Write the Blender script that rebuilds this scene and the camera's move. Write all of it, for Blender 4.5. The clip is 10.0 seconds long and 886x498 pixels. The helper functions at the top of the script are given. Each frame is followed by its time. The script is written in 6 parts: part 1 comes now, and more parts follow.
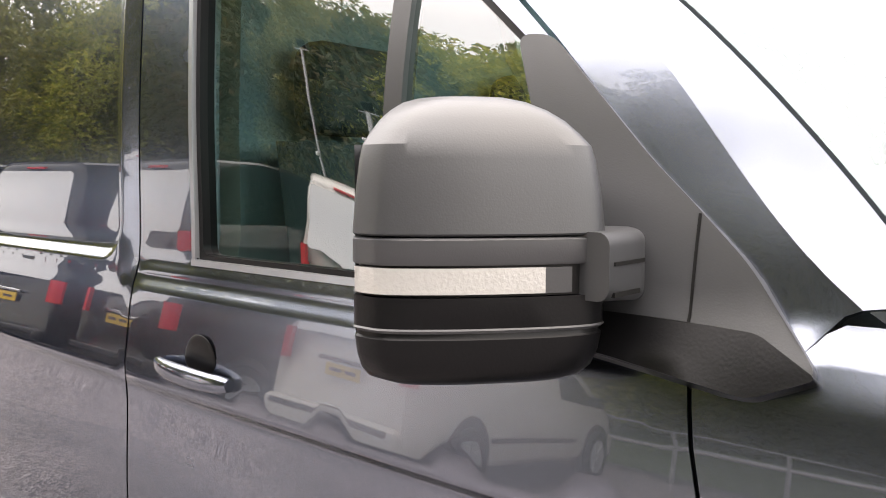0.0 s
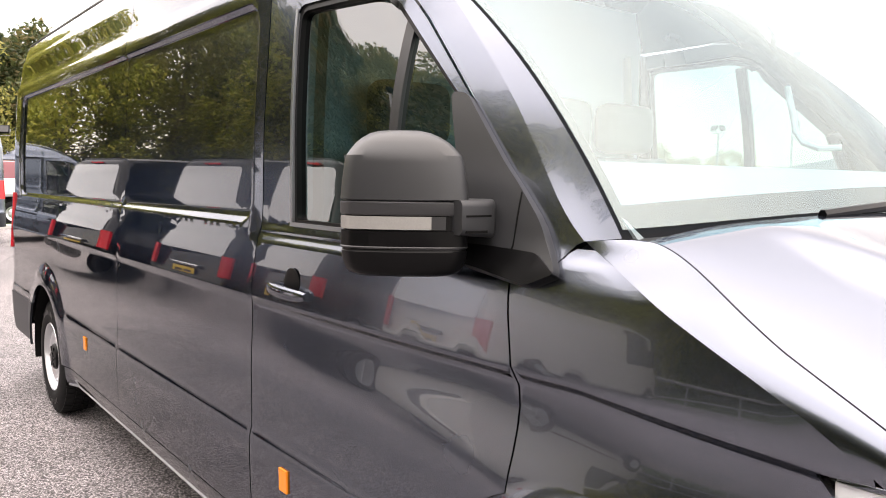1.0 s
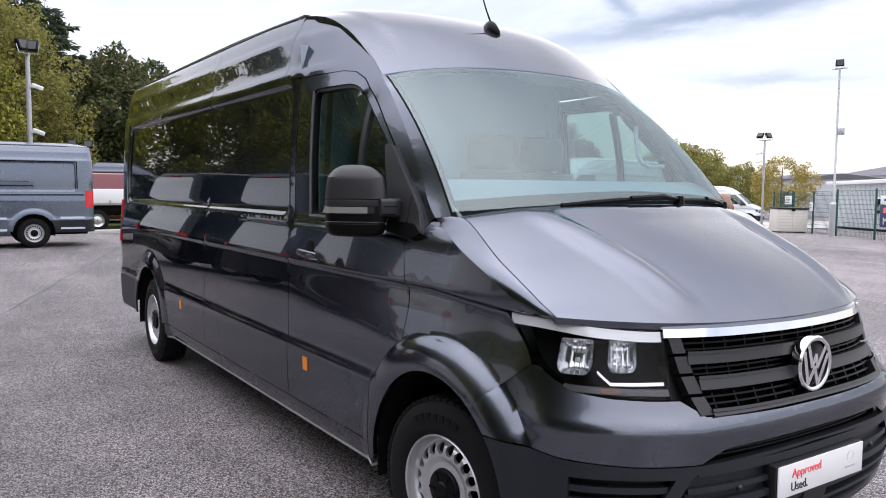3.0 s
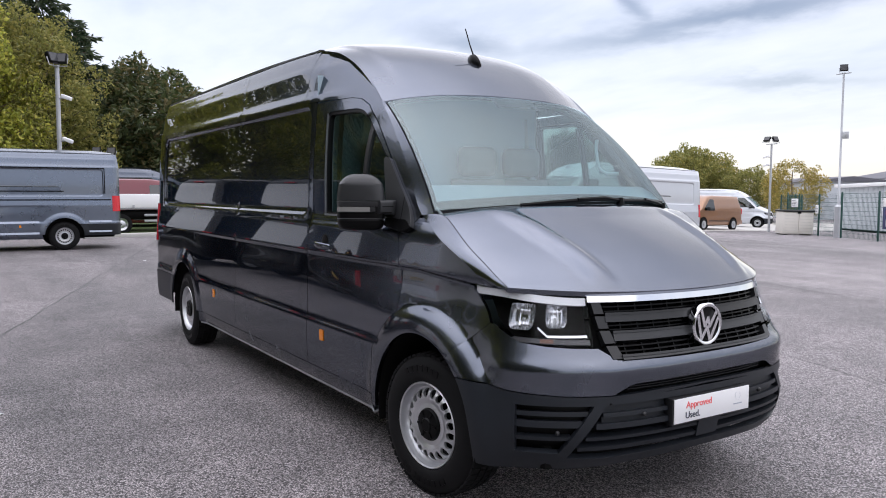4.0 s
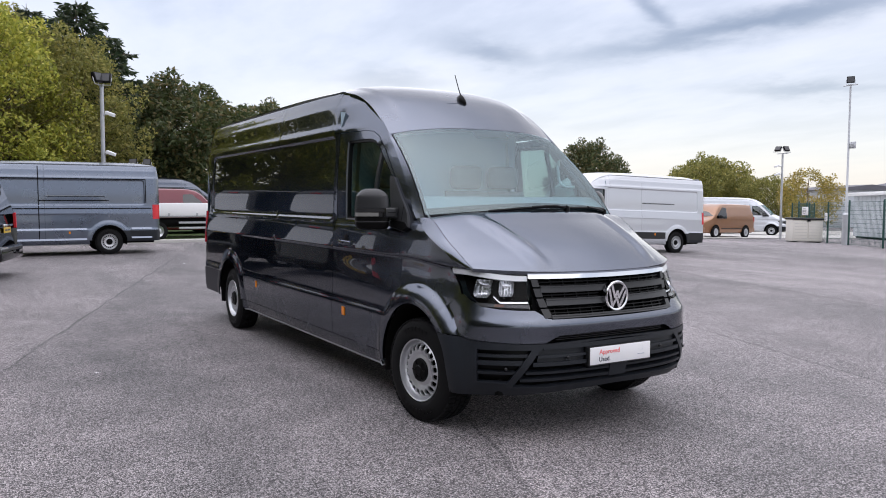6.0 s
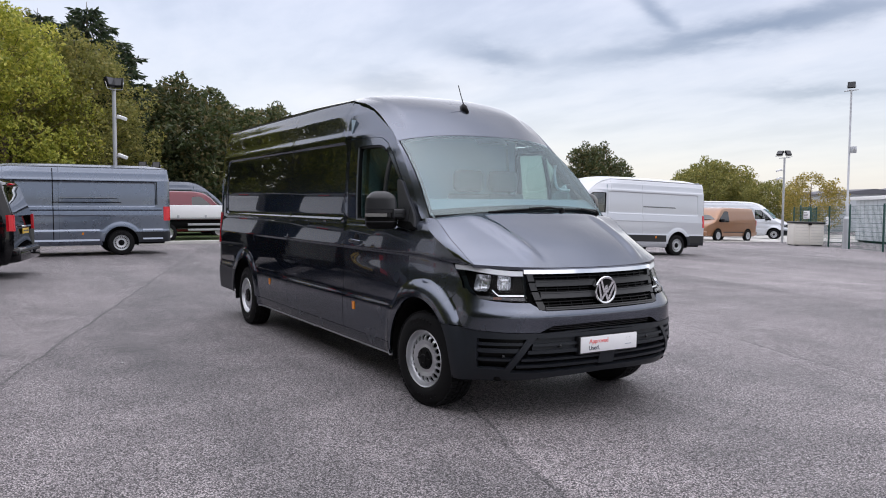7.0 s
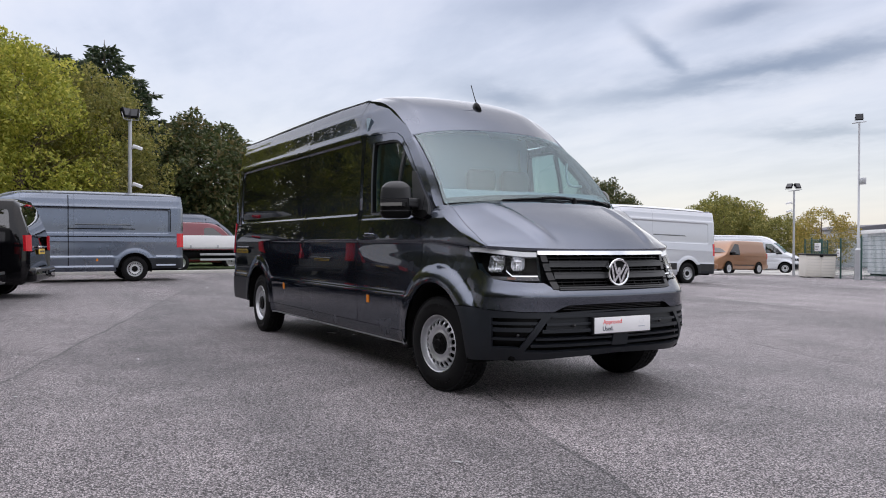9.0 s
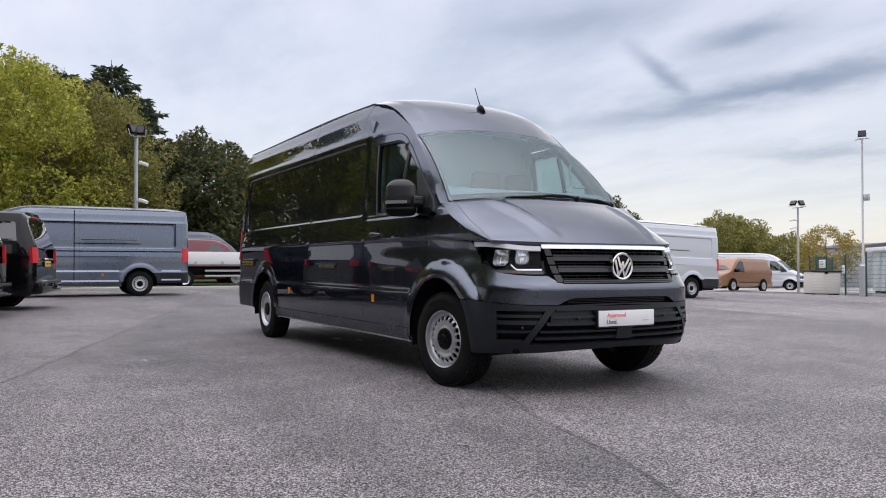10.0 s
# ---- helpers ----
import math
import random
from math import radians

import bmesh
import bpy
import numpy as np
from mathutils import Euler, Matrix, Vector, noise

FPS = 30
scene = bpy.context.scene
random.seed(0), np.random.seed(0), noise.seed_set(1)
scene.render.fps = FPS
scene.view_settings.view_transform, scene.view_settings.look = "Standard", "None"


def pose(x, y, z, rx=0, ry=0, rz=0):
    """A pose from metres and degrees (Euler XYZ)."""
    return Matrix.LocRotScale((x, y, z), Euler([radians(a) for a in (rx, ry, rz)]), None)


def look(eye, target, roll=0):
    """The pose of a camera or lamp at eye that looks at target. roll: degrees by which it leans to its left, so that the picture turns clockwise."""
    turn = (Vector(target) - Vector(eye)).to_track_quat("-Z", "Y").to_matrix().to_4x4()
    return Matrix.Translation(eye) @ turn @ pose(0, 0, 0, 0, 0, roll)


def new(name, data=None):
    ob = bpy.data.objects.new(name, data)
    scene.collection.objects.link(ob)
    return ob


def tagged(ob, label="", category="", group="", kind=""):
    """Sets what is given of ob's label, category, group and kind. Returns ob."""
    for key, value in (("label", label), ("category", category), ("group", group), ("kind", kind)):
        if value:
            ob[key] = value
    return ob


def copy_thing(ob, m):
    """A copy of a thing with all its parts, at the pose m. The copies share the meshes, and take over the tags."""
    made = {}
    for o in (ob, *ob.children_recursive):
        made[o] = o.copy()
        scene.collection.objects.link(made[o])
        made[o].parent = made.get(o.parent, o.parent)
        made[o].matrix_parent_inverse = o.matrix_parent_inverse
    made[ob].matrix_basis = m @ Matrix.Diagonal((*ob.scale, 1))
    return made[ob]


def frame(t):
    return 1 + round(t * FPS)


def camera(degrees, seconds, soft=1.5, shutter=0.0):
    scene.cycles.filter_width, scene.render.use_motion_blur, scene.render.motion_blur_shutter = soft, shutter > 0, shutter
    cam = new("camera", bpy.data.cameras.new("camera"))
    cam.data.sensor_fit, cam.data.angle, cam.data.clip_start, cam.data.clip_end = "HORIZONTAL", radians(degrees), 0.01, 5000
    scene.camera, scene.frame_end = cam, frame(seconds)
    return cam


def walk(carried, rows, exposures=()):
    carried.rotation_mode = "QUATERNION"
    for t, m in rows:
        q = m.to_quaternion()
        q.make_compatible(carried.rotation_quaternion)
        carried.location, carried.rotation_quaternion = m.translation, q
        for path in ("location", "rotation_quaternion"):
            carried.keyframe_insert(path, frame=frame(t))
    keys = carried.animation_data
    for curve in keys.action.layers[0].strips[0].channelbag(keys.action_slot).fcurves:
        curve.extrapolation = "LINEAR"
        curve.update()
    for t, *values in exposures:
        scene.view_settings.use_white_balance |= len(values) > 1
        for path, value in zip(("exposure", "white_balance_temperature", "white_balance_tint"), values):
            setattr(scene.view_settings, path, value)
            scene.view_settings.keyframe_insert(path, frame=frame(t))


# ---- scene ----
cam = camera(59.6, 10.0, soft=1.0)
PATH = [
    (0, (0.031, -1.714, 1.51), (-1.271, -0.206, 1.342), 0.1),
    (0.5, (0.403, -1.868, 1.508), (-1.089, -0.553, 1.294), -1.0),
    (1, (0.827, -1.99, 1.501), (-0.743, -0.764, 1.323), 0.7),
    (1.5, (1.247, -2.071, 1.515), (-0.371, -0.906, 1.356), 0.7),
    (2, (1.652, -2.215, 1.504), (0.01, -1.084, 1.349), 0.6),
    (2.5, (2.022, -2.375, 1.509), (0.371, -1.258, 1.351), 0.5),
    (4, (3.225, -2.926, 1.509), (1.544, -1.851, 1.361), 0.2),
    (4.5, (3.633, -3.091, 1.517), (1.942, -2.032, 1.376), 0.1),
    (5, (3.978, -3.302, 1.518), (2.279, -2.255, 1.38), 0.1),
    (5.5, (4.301, -3.407, 1.521), (2.594, -2.372, 1.39), 0.1),
    (7, (4.987, -3.742, 1.508), (3.268, -2.726, 1.39), 0.3),
    (7.5, (5.073, -3.798, 1.5), (3.351, -2.785, 1.394), 0.4),
    (8, (5.133, -3.823, 1.44), (3.408, -2.815, 1.358), 0.5),
    (8.5, (5.097, -3.822, 1.273), (3.367, -2.82, 1.225), 0.4),
    (9, (5.05, -3.819, 1.104), (3.316, -2.823, 1.09), 0.2),
    (9.5, (5.032, -3.815, 0.995), (3.294, -2.825, 1.014), 0.1),
    (10, (5.088, -3.847, 0.916), (3.349, -2.86, 0.956), 0.1),
]
EXPOSURES = [(0.0, 3.6, 7600, 13), (0.5, 3.35, 7600, 13), (1.0, 2.82, 7700, 15), (1.6, 2.28, 7300, 15), (2.2, 1.94, 6900, 15), (2.7, 1.70, 6650, 14), (4.0, 1.4, 6450, 13), (5.5, 1.33, 6450, 13), (7.0, 1.19, 6450, 13), (10.0, 1.12, 6550, 13)]
walk(cam, [(t, look(eye, target, roll)) for t, eye, target, roll in PATH], EXPOSURES)


# ---------------------------------------------------------------- daylight
SUN_AZ, SUN_EL = -160.0, 76.0   # degrees from +x towards +y, and above the horizon
world = bpy.data.worlds.new("overcast_sky")
scene.world = world
world.use_nodes = True
wn, wl = world.node_tree.nodes, world.node_tree.links
sky = wn.new("ShaderNodeTexSky")
sky.sky_type, sky.sun_disc = "NISHITA", False
sky.sun_elevation, sky.sun_rotation = radians(SUN_EL), radians(90 - SUN_AZ)
wco = wn.new("ShaderNodeTexCoord")
split = wn.new("ShaderNodeSeparateXYZ")
wl.new(wco.outputs["Generated"], split.inputs[0])


def wmath(op, a, b=None, c=None):
    n = wn.new("ShaderNodeMath")
    n.operation = op
    for i, v in enumerate((a, b, c)):
        if v is None:
            continue
        if isinstance(v, (int, float)):
            n.inputs[i].default_value = v
        else:
            wl.new(v, n.inputs[i])
    return n.outputs[0]


# clouds on a flat layer overhead: direction divided by its height
high = wmath("ADD", wmath("MAXIMUM", split.outputs[2], 0.0), 0.12)
flat = wn.new("ShaderNodeCombineXYZ")
wl.new(wmath("DIVIDE", split.outputs[0], high), flat.inputs[0])
wl.new(wmath("DIVIDE", split.outputs[1], high), flat.inputs[1])


def cloud_noise(scale, detail, rough, sx, sy, rot, seed):
    mp, t = wn.new("ShaderNodeMapping"), wn.new("ShaderNodeTexNoise")
    mp.inputs["Scale"].default_value, mp.inputs["Rotation"].default_value, mp.inputs["Location"].default_value = (sx, sy, 1), (0, 0, rot), (seed, seed * 0.7, 0)
    t.inputs["Scale"].default_value, t.inputs["Detail"].default_value, t.inputs["Roughness"].default_value = scale, detail, rough
    wl.new(flat.outputs[0], mp.inputs[0])
    wl.new(mp.outputs[0], t.inputs["Vector"])
    return t.outputs["Fac"]


broad = cloud_noise(0.62, 5, 0.52, 0.6, 1.25, 0.62, 3.1)
wisps = cloud_noise(1.2, 7, 0.58, 0.65, 1.25, 0.7, 7.7)
cloud = wmath("ADD", wmath("MULTIPLY", broad, 0.6), wmath("MULTIPLY", wisps, 0.4))
ramp = wn.new("ShaderNodeValToRGB")
for pos, col in ((0.38, (0.52, 0.55, 0.64, 1)), (0.445, (0.64, 0.67, 0.76, 1)), (0.49, (0.76, 0.78, 0.86, 1)), (0.60, (0.96, 0.94, 0.96, 1))):
    if pos in (0.38, 0.60):
        e = ramp.color_ramp.elements[0 if pos == 0.38 else -1]
        e.position = pos
    else:
        e = ramp.color_ramp.elements.new(pos)
    e.color = col
wl.new(cloud, ramp.inputs[0])
# a few darker cloud bars low in the sky: (azimuth, height, rise per degree, half length, half thickness, weight)
azimuth = wmath("DEGREES", wmath("ARCTAN2", split.outputs[1], split.outputs[0]))
height = wmath("DEGREES", wmath("ARCSINE", split.outputs[2]))
ragged = wmath("MULTIPLY_ADD", cloud_noise(3.2, 6, 0.6, 1.0, 1.0, 0.2, 1.3), 2.4, -1.2)
bars = None
for az0, el0, rise, half, thick, weight in ((127.0, 11.9, -0.13, 13.0, 1.0, 0.95), (134.2, 13.2, 0.9, 2.6, 0.8, 0.75), (129.0, 15.6, -0.15, 4.0, 1.1, 0.8), (145.5, 10.6, 0.2, 3.6, 0.9, 0.75), (153.0, 8.6, 0.0, 4.0, 0.8, 0.45), (140.0, 17.5, -0.1, 9.0, 1.4, 0.5), (124.0, 7.4, 0.05, 5.0, 0.5, 0.45)):
    along = wmath("DIVIDE", wmath("SUBTRACT", azimuth, az0), half)
    across = wmath("SUBTRACT", height, wmath("MULTIPLY_ADD", wmath("SUBTRACT", azimuth, az0), rise, el0))
    across = wmath("DIVIDE", wmath("ADD", across, ragged), thick)
    away = wmath("ADD", wmath("POWER", along, 2.0), wmath("POWER", across, 2.0))
    bar = wmath("MULTIPLY", wmath("POWER", 2.718, wmath("MULTIPLY", away, -1.0)), weight)
    bars = bar if bars is None else wmath("MAXIMUM", bars, bar)
# near the horizon the cloud thins to a pale, slightly warm light
low = wmath("POWER", wmath("SUBTRACT", 1.0, wmath("MAXIMUM", split.outputs[2], 0.0)), 7.0)
pale = wn.new("ShaderNodeMix")
pale.data_type = "RGBA"
wl.new(wmath("MULTIPLY", low, 0.9), pale.inputs["Factor"])
wl.new(ramp.outputs[0], pale.inputs["A"])
pale.inputs["B"].default_value = (1.0, 0.95, 0.88, 1)
# brighter cloud round the veiled sun
toward = wn.new("ShaderNodeVectorMath")
toward.operation = "DOT_PRODUCT"
wl.new(wco.outputs["Generated"], toward.inputs[0])
toward.inputs[1].default_value = (math.cos(radians(SUN_AZ)) * math.cos(radians(SUN_EL)), math.sin(radians(SUN_AZ)) * math.cos(radians(SUN_EL)), math.sin(radians(SUN_EL)))
halo = wmath("MULTIPLY_ADD", wmath("POWER", wmath("MAXIMUM", toward.outputs["Value"], 0.0), 6.0), 0.5, 1.0)
lit = wn.new("ShaderNodeVectorMath")
lit.operation = "SCALE"
barred = wn.new("ShaderNodeMix")
barred.data_type, barred.blend_type = "RGBA", "MIX"
wl.new(bars, barred.inputs["Factor"])
wl.new(pale.outputs["Result"], barred.inputs["A"])
barred.inputs["B"].default_value = (0.22, 0.24, 0.30, 1)
wl.new(barred.outputs["Result"], lit.inputs[0])
# an overcast sky is brightest overhead
dome = wmath("MULTIPLY_ADD", wmath("POWER", wmath("MAXIMUM", split.outputs[2], 0.0), 2.0), 1.1, 0.95)
wl.new(wmath("MULTIPLY", halo, dome), lit.inputs["Scale"])
bg_cloud, bg_sky, both_bg = wn.new("ShaderNodeBackground"), wn.new("ShaderNodeBackground"), wn.new("ShaderNodeAddShader")
bg_cloud.inputs["Strength"].default_value, bg_sky.inputs["Strength"].default_value = 0.32, 0.025
wl.new(lit.outputs[0], bg_cloud.inputs["Color"])
wl.new(sky.outputs[0], bg_sky.inputs["Color"])
wl.new(bg_cloud.outputs[0], both_bg.inputs[0])
wl.new(bg_sky.outputs[0], both_bg.inputs[1])
wl.new(both_bg.outputs[0], wn["World Output"].inputs["Surface"])

sun = new("sun", bpy.data.lights.new("sun", "SUN"))
sun.data.energy, sun.data.angle, sun.data.color = 0.7, radians(170), (1.0, 0.95, 0.88)
sun.matrix_basis = look((30 * math.cos(radians(SUN_AZ)) * math.cos(radians(SUN_EL)), 30 * math.sin(radians(SUN_AZ)) * math.cos(radians(SUN_EL)), 30 * math.sin(radians(SUN_EL))), (0, 0, 0))


# ---------------------------------------------------------------- materials
def nodes_of(name):
    m = bpy.data.materials.new(name)
    m.use_nodes = True
    return m, m.node_tree.nodes, m.node_tree.links, m.node_tree.nodes["Principled BSDF"]


def plain(name, color, rough=0.5, metal=0.0, vary=0.06, scale=6.0, fine=120.0, bump=0.05, coat=0.0, dist=0.002):
    """Surface with a slow stain, a fine grain and a faint relief, in object space."""
    m, n, l, b = nodes_of(name)
    co = n.new("ShaderNodeTexCoord")
    slow, grain = n.new("ShaderNodeTexNoise"), n.new("ShaderNodeTexNoise")
    slow.inputs["Scale"].default_value, slow.inputs["Detail"].default_value = scale, 4
    grain.inputs["Scale"].default_value, grain.inputs["Detail"].default_value = fine, 3
    mix = n.new("ShaderNodeMix")
    mix.data_type = "RGBA"
    mix.inputs["A"].default_value = (*[max(0, c * (1 - 2 * vary)) for c in color], 1)
    mix.inputs["B"].default_value = (*[min(1, c * (1 + 2 * vary)) for c in color], 1)
    add = n.new("ShaderNodeMath")
    add.operation = "MULTIPLY_ADD"
    add.inputs[1].default_value, add.inputs[2].default_value = 0.5, 0.25
    both = n.new("ShaderNodeMath")
    both.operation = "MULTIPLY_ADD"
    both.inputs[1].default_value = 0.5
    for t in (slow, grain):
        l.new(co.outputs["Object"], t.inputs["Vector"])
    l.new(grain.outputs["Fac"], add.inputs[0])
    l.new(slow.outputs["Fac"], both.inputs[0])
    l.new(add.outputs[0], both.inputs[2])
    l.new(both.outputs[0], mix.inputs["Factor"])
    l.new(mix.outputs["Result"], b.inputs["Base Color"])
    b.inputs["Roughness"].default_value, b.inputs["Metallic"].default_value = rough, metal
    b.inputs["Coat Weight"].default_value, b.inputs["Coat Roughness"].default_value = coat, 0.03
    if bump:
        bm_ = n.new("ShaderNodeBump")
        bm_.inputs["Strength"].default_value, bm_.inputs["Distance"].default_value = bump, dist
        l.new(grain.outputs["Fac"], bm_.inputs["Height"])
        l.new(bm_.outputs["Normal"], b.inputs["Normal"])
    return m


def paint(name, color, metal=0.55, rough=0.32, coat=1.0, edge=1.0):
    """Metallic car paint: fine flake under a clear coat, a little dust and waviness."""
    m, n, l, b = nodes_of(name)
    co = n.new("ShaderNodeTexCoord")
    flake, dust = n.new("ShaderNodeTexNoise"), n.new("ShaderNodeTexNoise")
    flake.inputs["Scale"].default_value, flake.inputs["Detail"].default_value = 900, 2
    dust.inputs["Scale"].default_value, dust.inputs["Detail"].default_value = 3.5, 6
    for t in (flake, dust):
        l.new(co.outputs["Object"], t.inputs["Vector"])
    mix = n.new("ShaderNodeMix")
    mix.data_type = "RGBA"
    mix.inputs["A"].default_value = (*[c * 0.86 for c in color], 1)
    mix.inputs["B"].default_value = (*[min(1, c * 1.14) for c in color], 1)
    l.new(flake.outputs["Fac"], mix.inputs["Factor"])
    l.new(mix.outputs["Result"], b.inputs["Base Color"])
    ramp = n.new("ShaderNodeMapRange")
    ramp.inputs["From Min"].default_value, ramp.inputs["From Max"].default_value = 0.35, 0.75
    ramp.inputs["To Min"].default_value, ramp.inputs["To Max"].default_value = rough * 0.9, rough * 1.2
    l.new(dust.outputs["Fac"], ramp.inputs["Value"])
    l.new(ramp.outputs[0], b.inputs["Roughness"])
    b.inputs["Metallic"].default_value, b.inputs["Coat Weight"].default_value, b.inputs["Coat Roughness"].default_value = metal, coat, 0.012
    b.inputs["Coat IOR"].default_value = 1.47
    b.inputs["Specular Tint"].default_value = (edge, edge, edge, 1)
    return m


def glass(name, tint, gloss=1.0, rough=0.0, rise=1.0, film=(1.0, 1.0, 1.0)):
    """Thin tinted pane: straight-through light with a mirror share that grows at grazing angles."""
    m, n, l, b = nodes_of(name)
    n.remove(b)
    out = n["Material Output"]
    clear, shine, mix, face = n.new("ShaderNodeBsdfTransparent"), n.new("ShaderNodeBsdfGlossy"), n.new("ShaderNodeMixShader"), n.new("ShaderNodeLayerWeight")
    clear.inputs["Color"].default_value = (*tint, 1)
    shine.inputs["Roughness"].default_value, shine.inputs["Color"].default_value = rough, (*film, 1)
    face.inputs["Blend"].default_value = 0.5
    ior = 1.45 + 0.25 * gloss
    head_on = 1.8 * ((ior - 1) / (ior + 1)) ** 2
    power, share = n.new("ShaderNodeMath"), n.new("ShaderNodeMath")
    power.operation, power.inputs[1].default_value = "POWER", 5.0
    share.operation, share.inputs[1].default_value, share.inputs[2].default_value = "MULTIPLY_ADD", rise * (1.0 - head_on), head_on
    l.new(face.outputs["Facing"], power.inputs[0])
    l.new(power.outputs[0], share.inputs[0])
    l.new(share.outputs[0], mix.inputs[0])
    l.new(clear.outputs[0], mix.inputs[1])
    l.new(shine.outputs[0], mix.inputs[2])
    l.new(mix.outputs[0], out.inputs["Surface"])
    return m


def asphalt_material():
    m, n, l, b = nodes_of("worn_asphalt")
    co = n.new("ShaderNodeTexCoord")

    def noise_at(scale, detail, sx=1.0, sy=1.0):
        mp, t = n.new("ShaderNodeMapping"), n.new("ShaderNodeTexNoise")
        mp.inputs["Scale"].default_value = (sx, sy, 1)
        mp.inputs["Rotation"].default_value = (0, 0, 0.5)
        t.inputs["Scale"].default_value, t.inputs["Detail"].default_value = scale, detail
        l.new(co.outputs["Object"], mp.inputs["Vector"])
        l.new(mp.outputs[0], t.inputs["Vector"])
        return t
    large, mid, streak = noise_at(0.22, 5), noise_at(1.7, 6), noise_at(0.45, 6, 0.18, 1.8)
    stones = n.new("ShaderNodeTexVoronoi")
    stones.inputs["Scale"].default_value = 118
    l.new(co.outputs["Object"], stones.inputs["Vector"])
    sum1 = n.new("ShaderNodeMath"); sum1.operation = "MULTIPLY_ADD"; sum1.inputs[1].default_value = 0.45
    l.new(large.outputs["Fac"], sum1.inputs[0])
    half = n.new("ShaderNodeMath"); half.operation = "MULTIPLY"; half.inputs[1].default_value = 0.30
    l.new(mid.outputs["Fac"], half.inputs[0])
    l.new(half.outputs[0], sum1.inputs[2])
    sum2 = n.new("ShaderNodeMath"); sum2.operation = "MULTIPLY_ADD"; sum2.inputs[1].default_value = 0.58
    l.new(streak.outputs["Fac"], sum2.inputs[0])
    l.new(sum1.outputs[0], sum2.inputs[2])
    # laid in lanes: a joint every few metres, one lane a little paler than the next
    sep = n.new("ShaderNodeSeparateXYZ")
    l.new(co.outputs["Object"], sep.inputs[0])

    def calc(op, *vals):
        q = n.new("ShaderNodeMath")
        q.operation = op
        for i, v in enumerate(vals):
            if isinstance(v, (int, float)):
                q.inputs[i].default_value = v
            else:
                l.new(v, q.inputs[i])
        return q.outputs[0]
    wob = noise_at(0.9, 5)
    across = calc("ADD", calc("MULTIPLY_ADD", sep.outputs[0], 0.322, sep.outputs[1]), calc("MULTIPLY_ADD", wob.outputs["Fac"], 0.20, 4.32))
    lane = calc("FRACT", calc("DIVIDE", across, 3.84))
    lane_edge = calc("SMOOTH_MIN", lane, calc("SUBTRACT", 1.0, lane), 0.01)
    joint = calc("LESS_THAN", lane_edge, calc("MULTIPLY", mid.outputs["Fac"], 0.009))
    lane_no = calc("FRACT", calc("MULTIPLY_ADD", calc("FLOOR", calc("DIVIDE", across, 3.84)), 0.63, 0.1))
    tone = calc("ADD", sum2.outputs[0], calc("MULTIPLY_ADD", lane_no, 0.15, -0.075))
    tone = calc("SUBTRACT", tone, calc("MULTIPLY", joint, 0.16))
    ramp = n.new("ShaderNodeValToRGB")
    ramp.color_ramp.elements[0].position, ramp.color_ramp.elements[0].color = 0.42, (0.062, 0.061, 0.063, 1)
    ramp.color_ramp.elements[1].position, ramp.color_ramp.elements[1].color = 0.88, (0.245, 0.226, 0.230, 1)
    l.new(tone, ramp.inputs[0])
    chips = n.new("ShaderNodeValToRGB")
    chips.color_ramp.elements[0].position, chips.color_ramp.elements[0].color = 0.25, (0.74, 0.74, 0.745, 1)
    chips.color_ramp.elements[1].position, chips.color_ramp.elements[1].color = 0.88, (3.15, 3.05, 3.06, 1)
    l.new(stones.outputs["Color"], chips.inputs[0])
    mul = n.new("ShaderNodeMix"); mul.data_type, mul.blend_type = "RGBA", "MULTIPLY"
    mul.inputs["Factor"].default_value = 1.0
    l.new(ramp.outputs[0], mul.inputs["A"])
    l.new(chips.outputs[0], mul.inputs["B"])
    # dark pores between the pale stones
    pore = n.new("ShaderNodeMapRange")
    pore.inputs["From Min"].default_value, pore.inputs["From Max"].default_value = 0.34, 0.72
    pore.inputs["To Min"].default_value, pore.inputs["To Max"].default_value = 1.22, 0.12
    l.new(stones.outputs["Distance"], pore.inputs["Value"])
    pit = n.new("ShaderNodeMix"); pit.data_type, pit.blend_type = "RGBA", "MULTIPLY"
    pit.inputs["Factor"].default_value = 1.0
    l.new(mul.outputs["Result"], pit.inputs["A"])
    l.new(pore.outputs[0], pit.inputs["B"])
    l.new(pit.outputs["Result"], b.inputs["Base Color"])
    rr = n.new("ShaderNodeMapRange")
    rr.inputs["To Min"].default_value, rr.inputs["To Max"].default_value = 0.55, 0.9
    l.new(streak.outputs["Fac"], rr.inputs["Value"])
    l.new(rr.outputs[0], b.inputs["Roughness"])
    bp = n.new("ShaderNodeBump")
    bp.inputs["Strength"].default_value, bp.inputs["Distance"].default_value = 0.9, 0.006
    l.new(stones.outputs["Distance"], bp.inputs["Height"])
    l.new(bp.outputs["Normal"], b.inputs["Normal"])
    return m


ASPHALT = asphalt_material()
PAINT = paint("dark_grey_metallic", (0.124, 0.139, 0.173), 1.0, 0.24, 1.0, edge=0.20)
MIDGREY = paint("mid_grey_metallic", (0.160, 0.186, 0.236), 1.0, 0.28, 1.0, edge=0.5)
SILVER = paint("silver_metallic", (0.56, 0.58, 0.62), 0.5, 0.35)
BLACKPAINT = paint("black_paint", (0.004, 0.004, 0.005), 0.0, 0.2)
CREAM = paint("white_paint", (0.62, 0.60, 0.56), 0.0, 0.4)
COPPER = paint("copper_metallic", (0.30, 0.15, 0.075), 0.4, 0.35)
REDPAINT = paint("red_paint", (0.17, 0.014, 0.028), 0.0, 0.4)
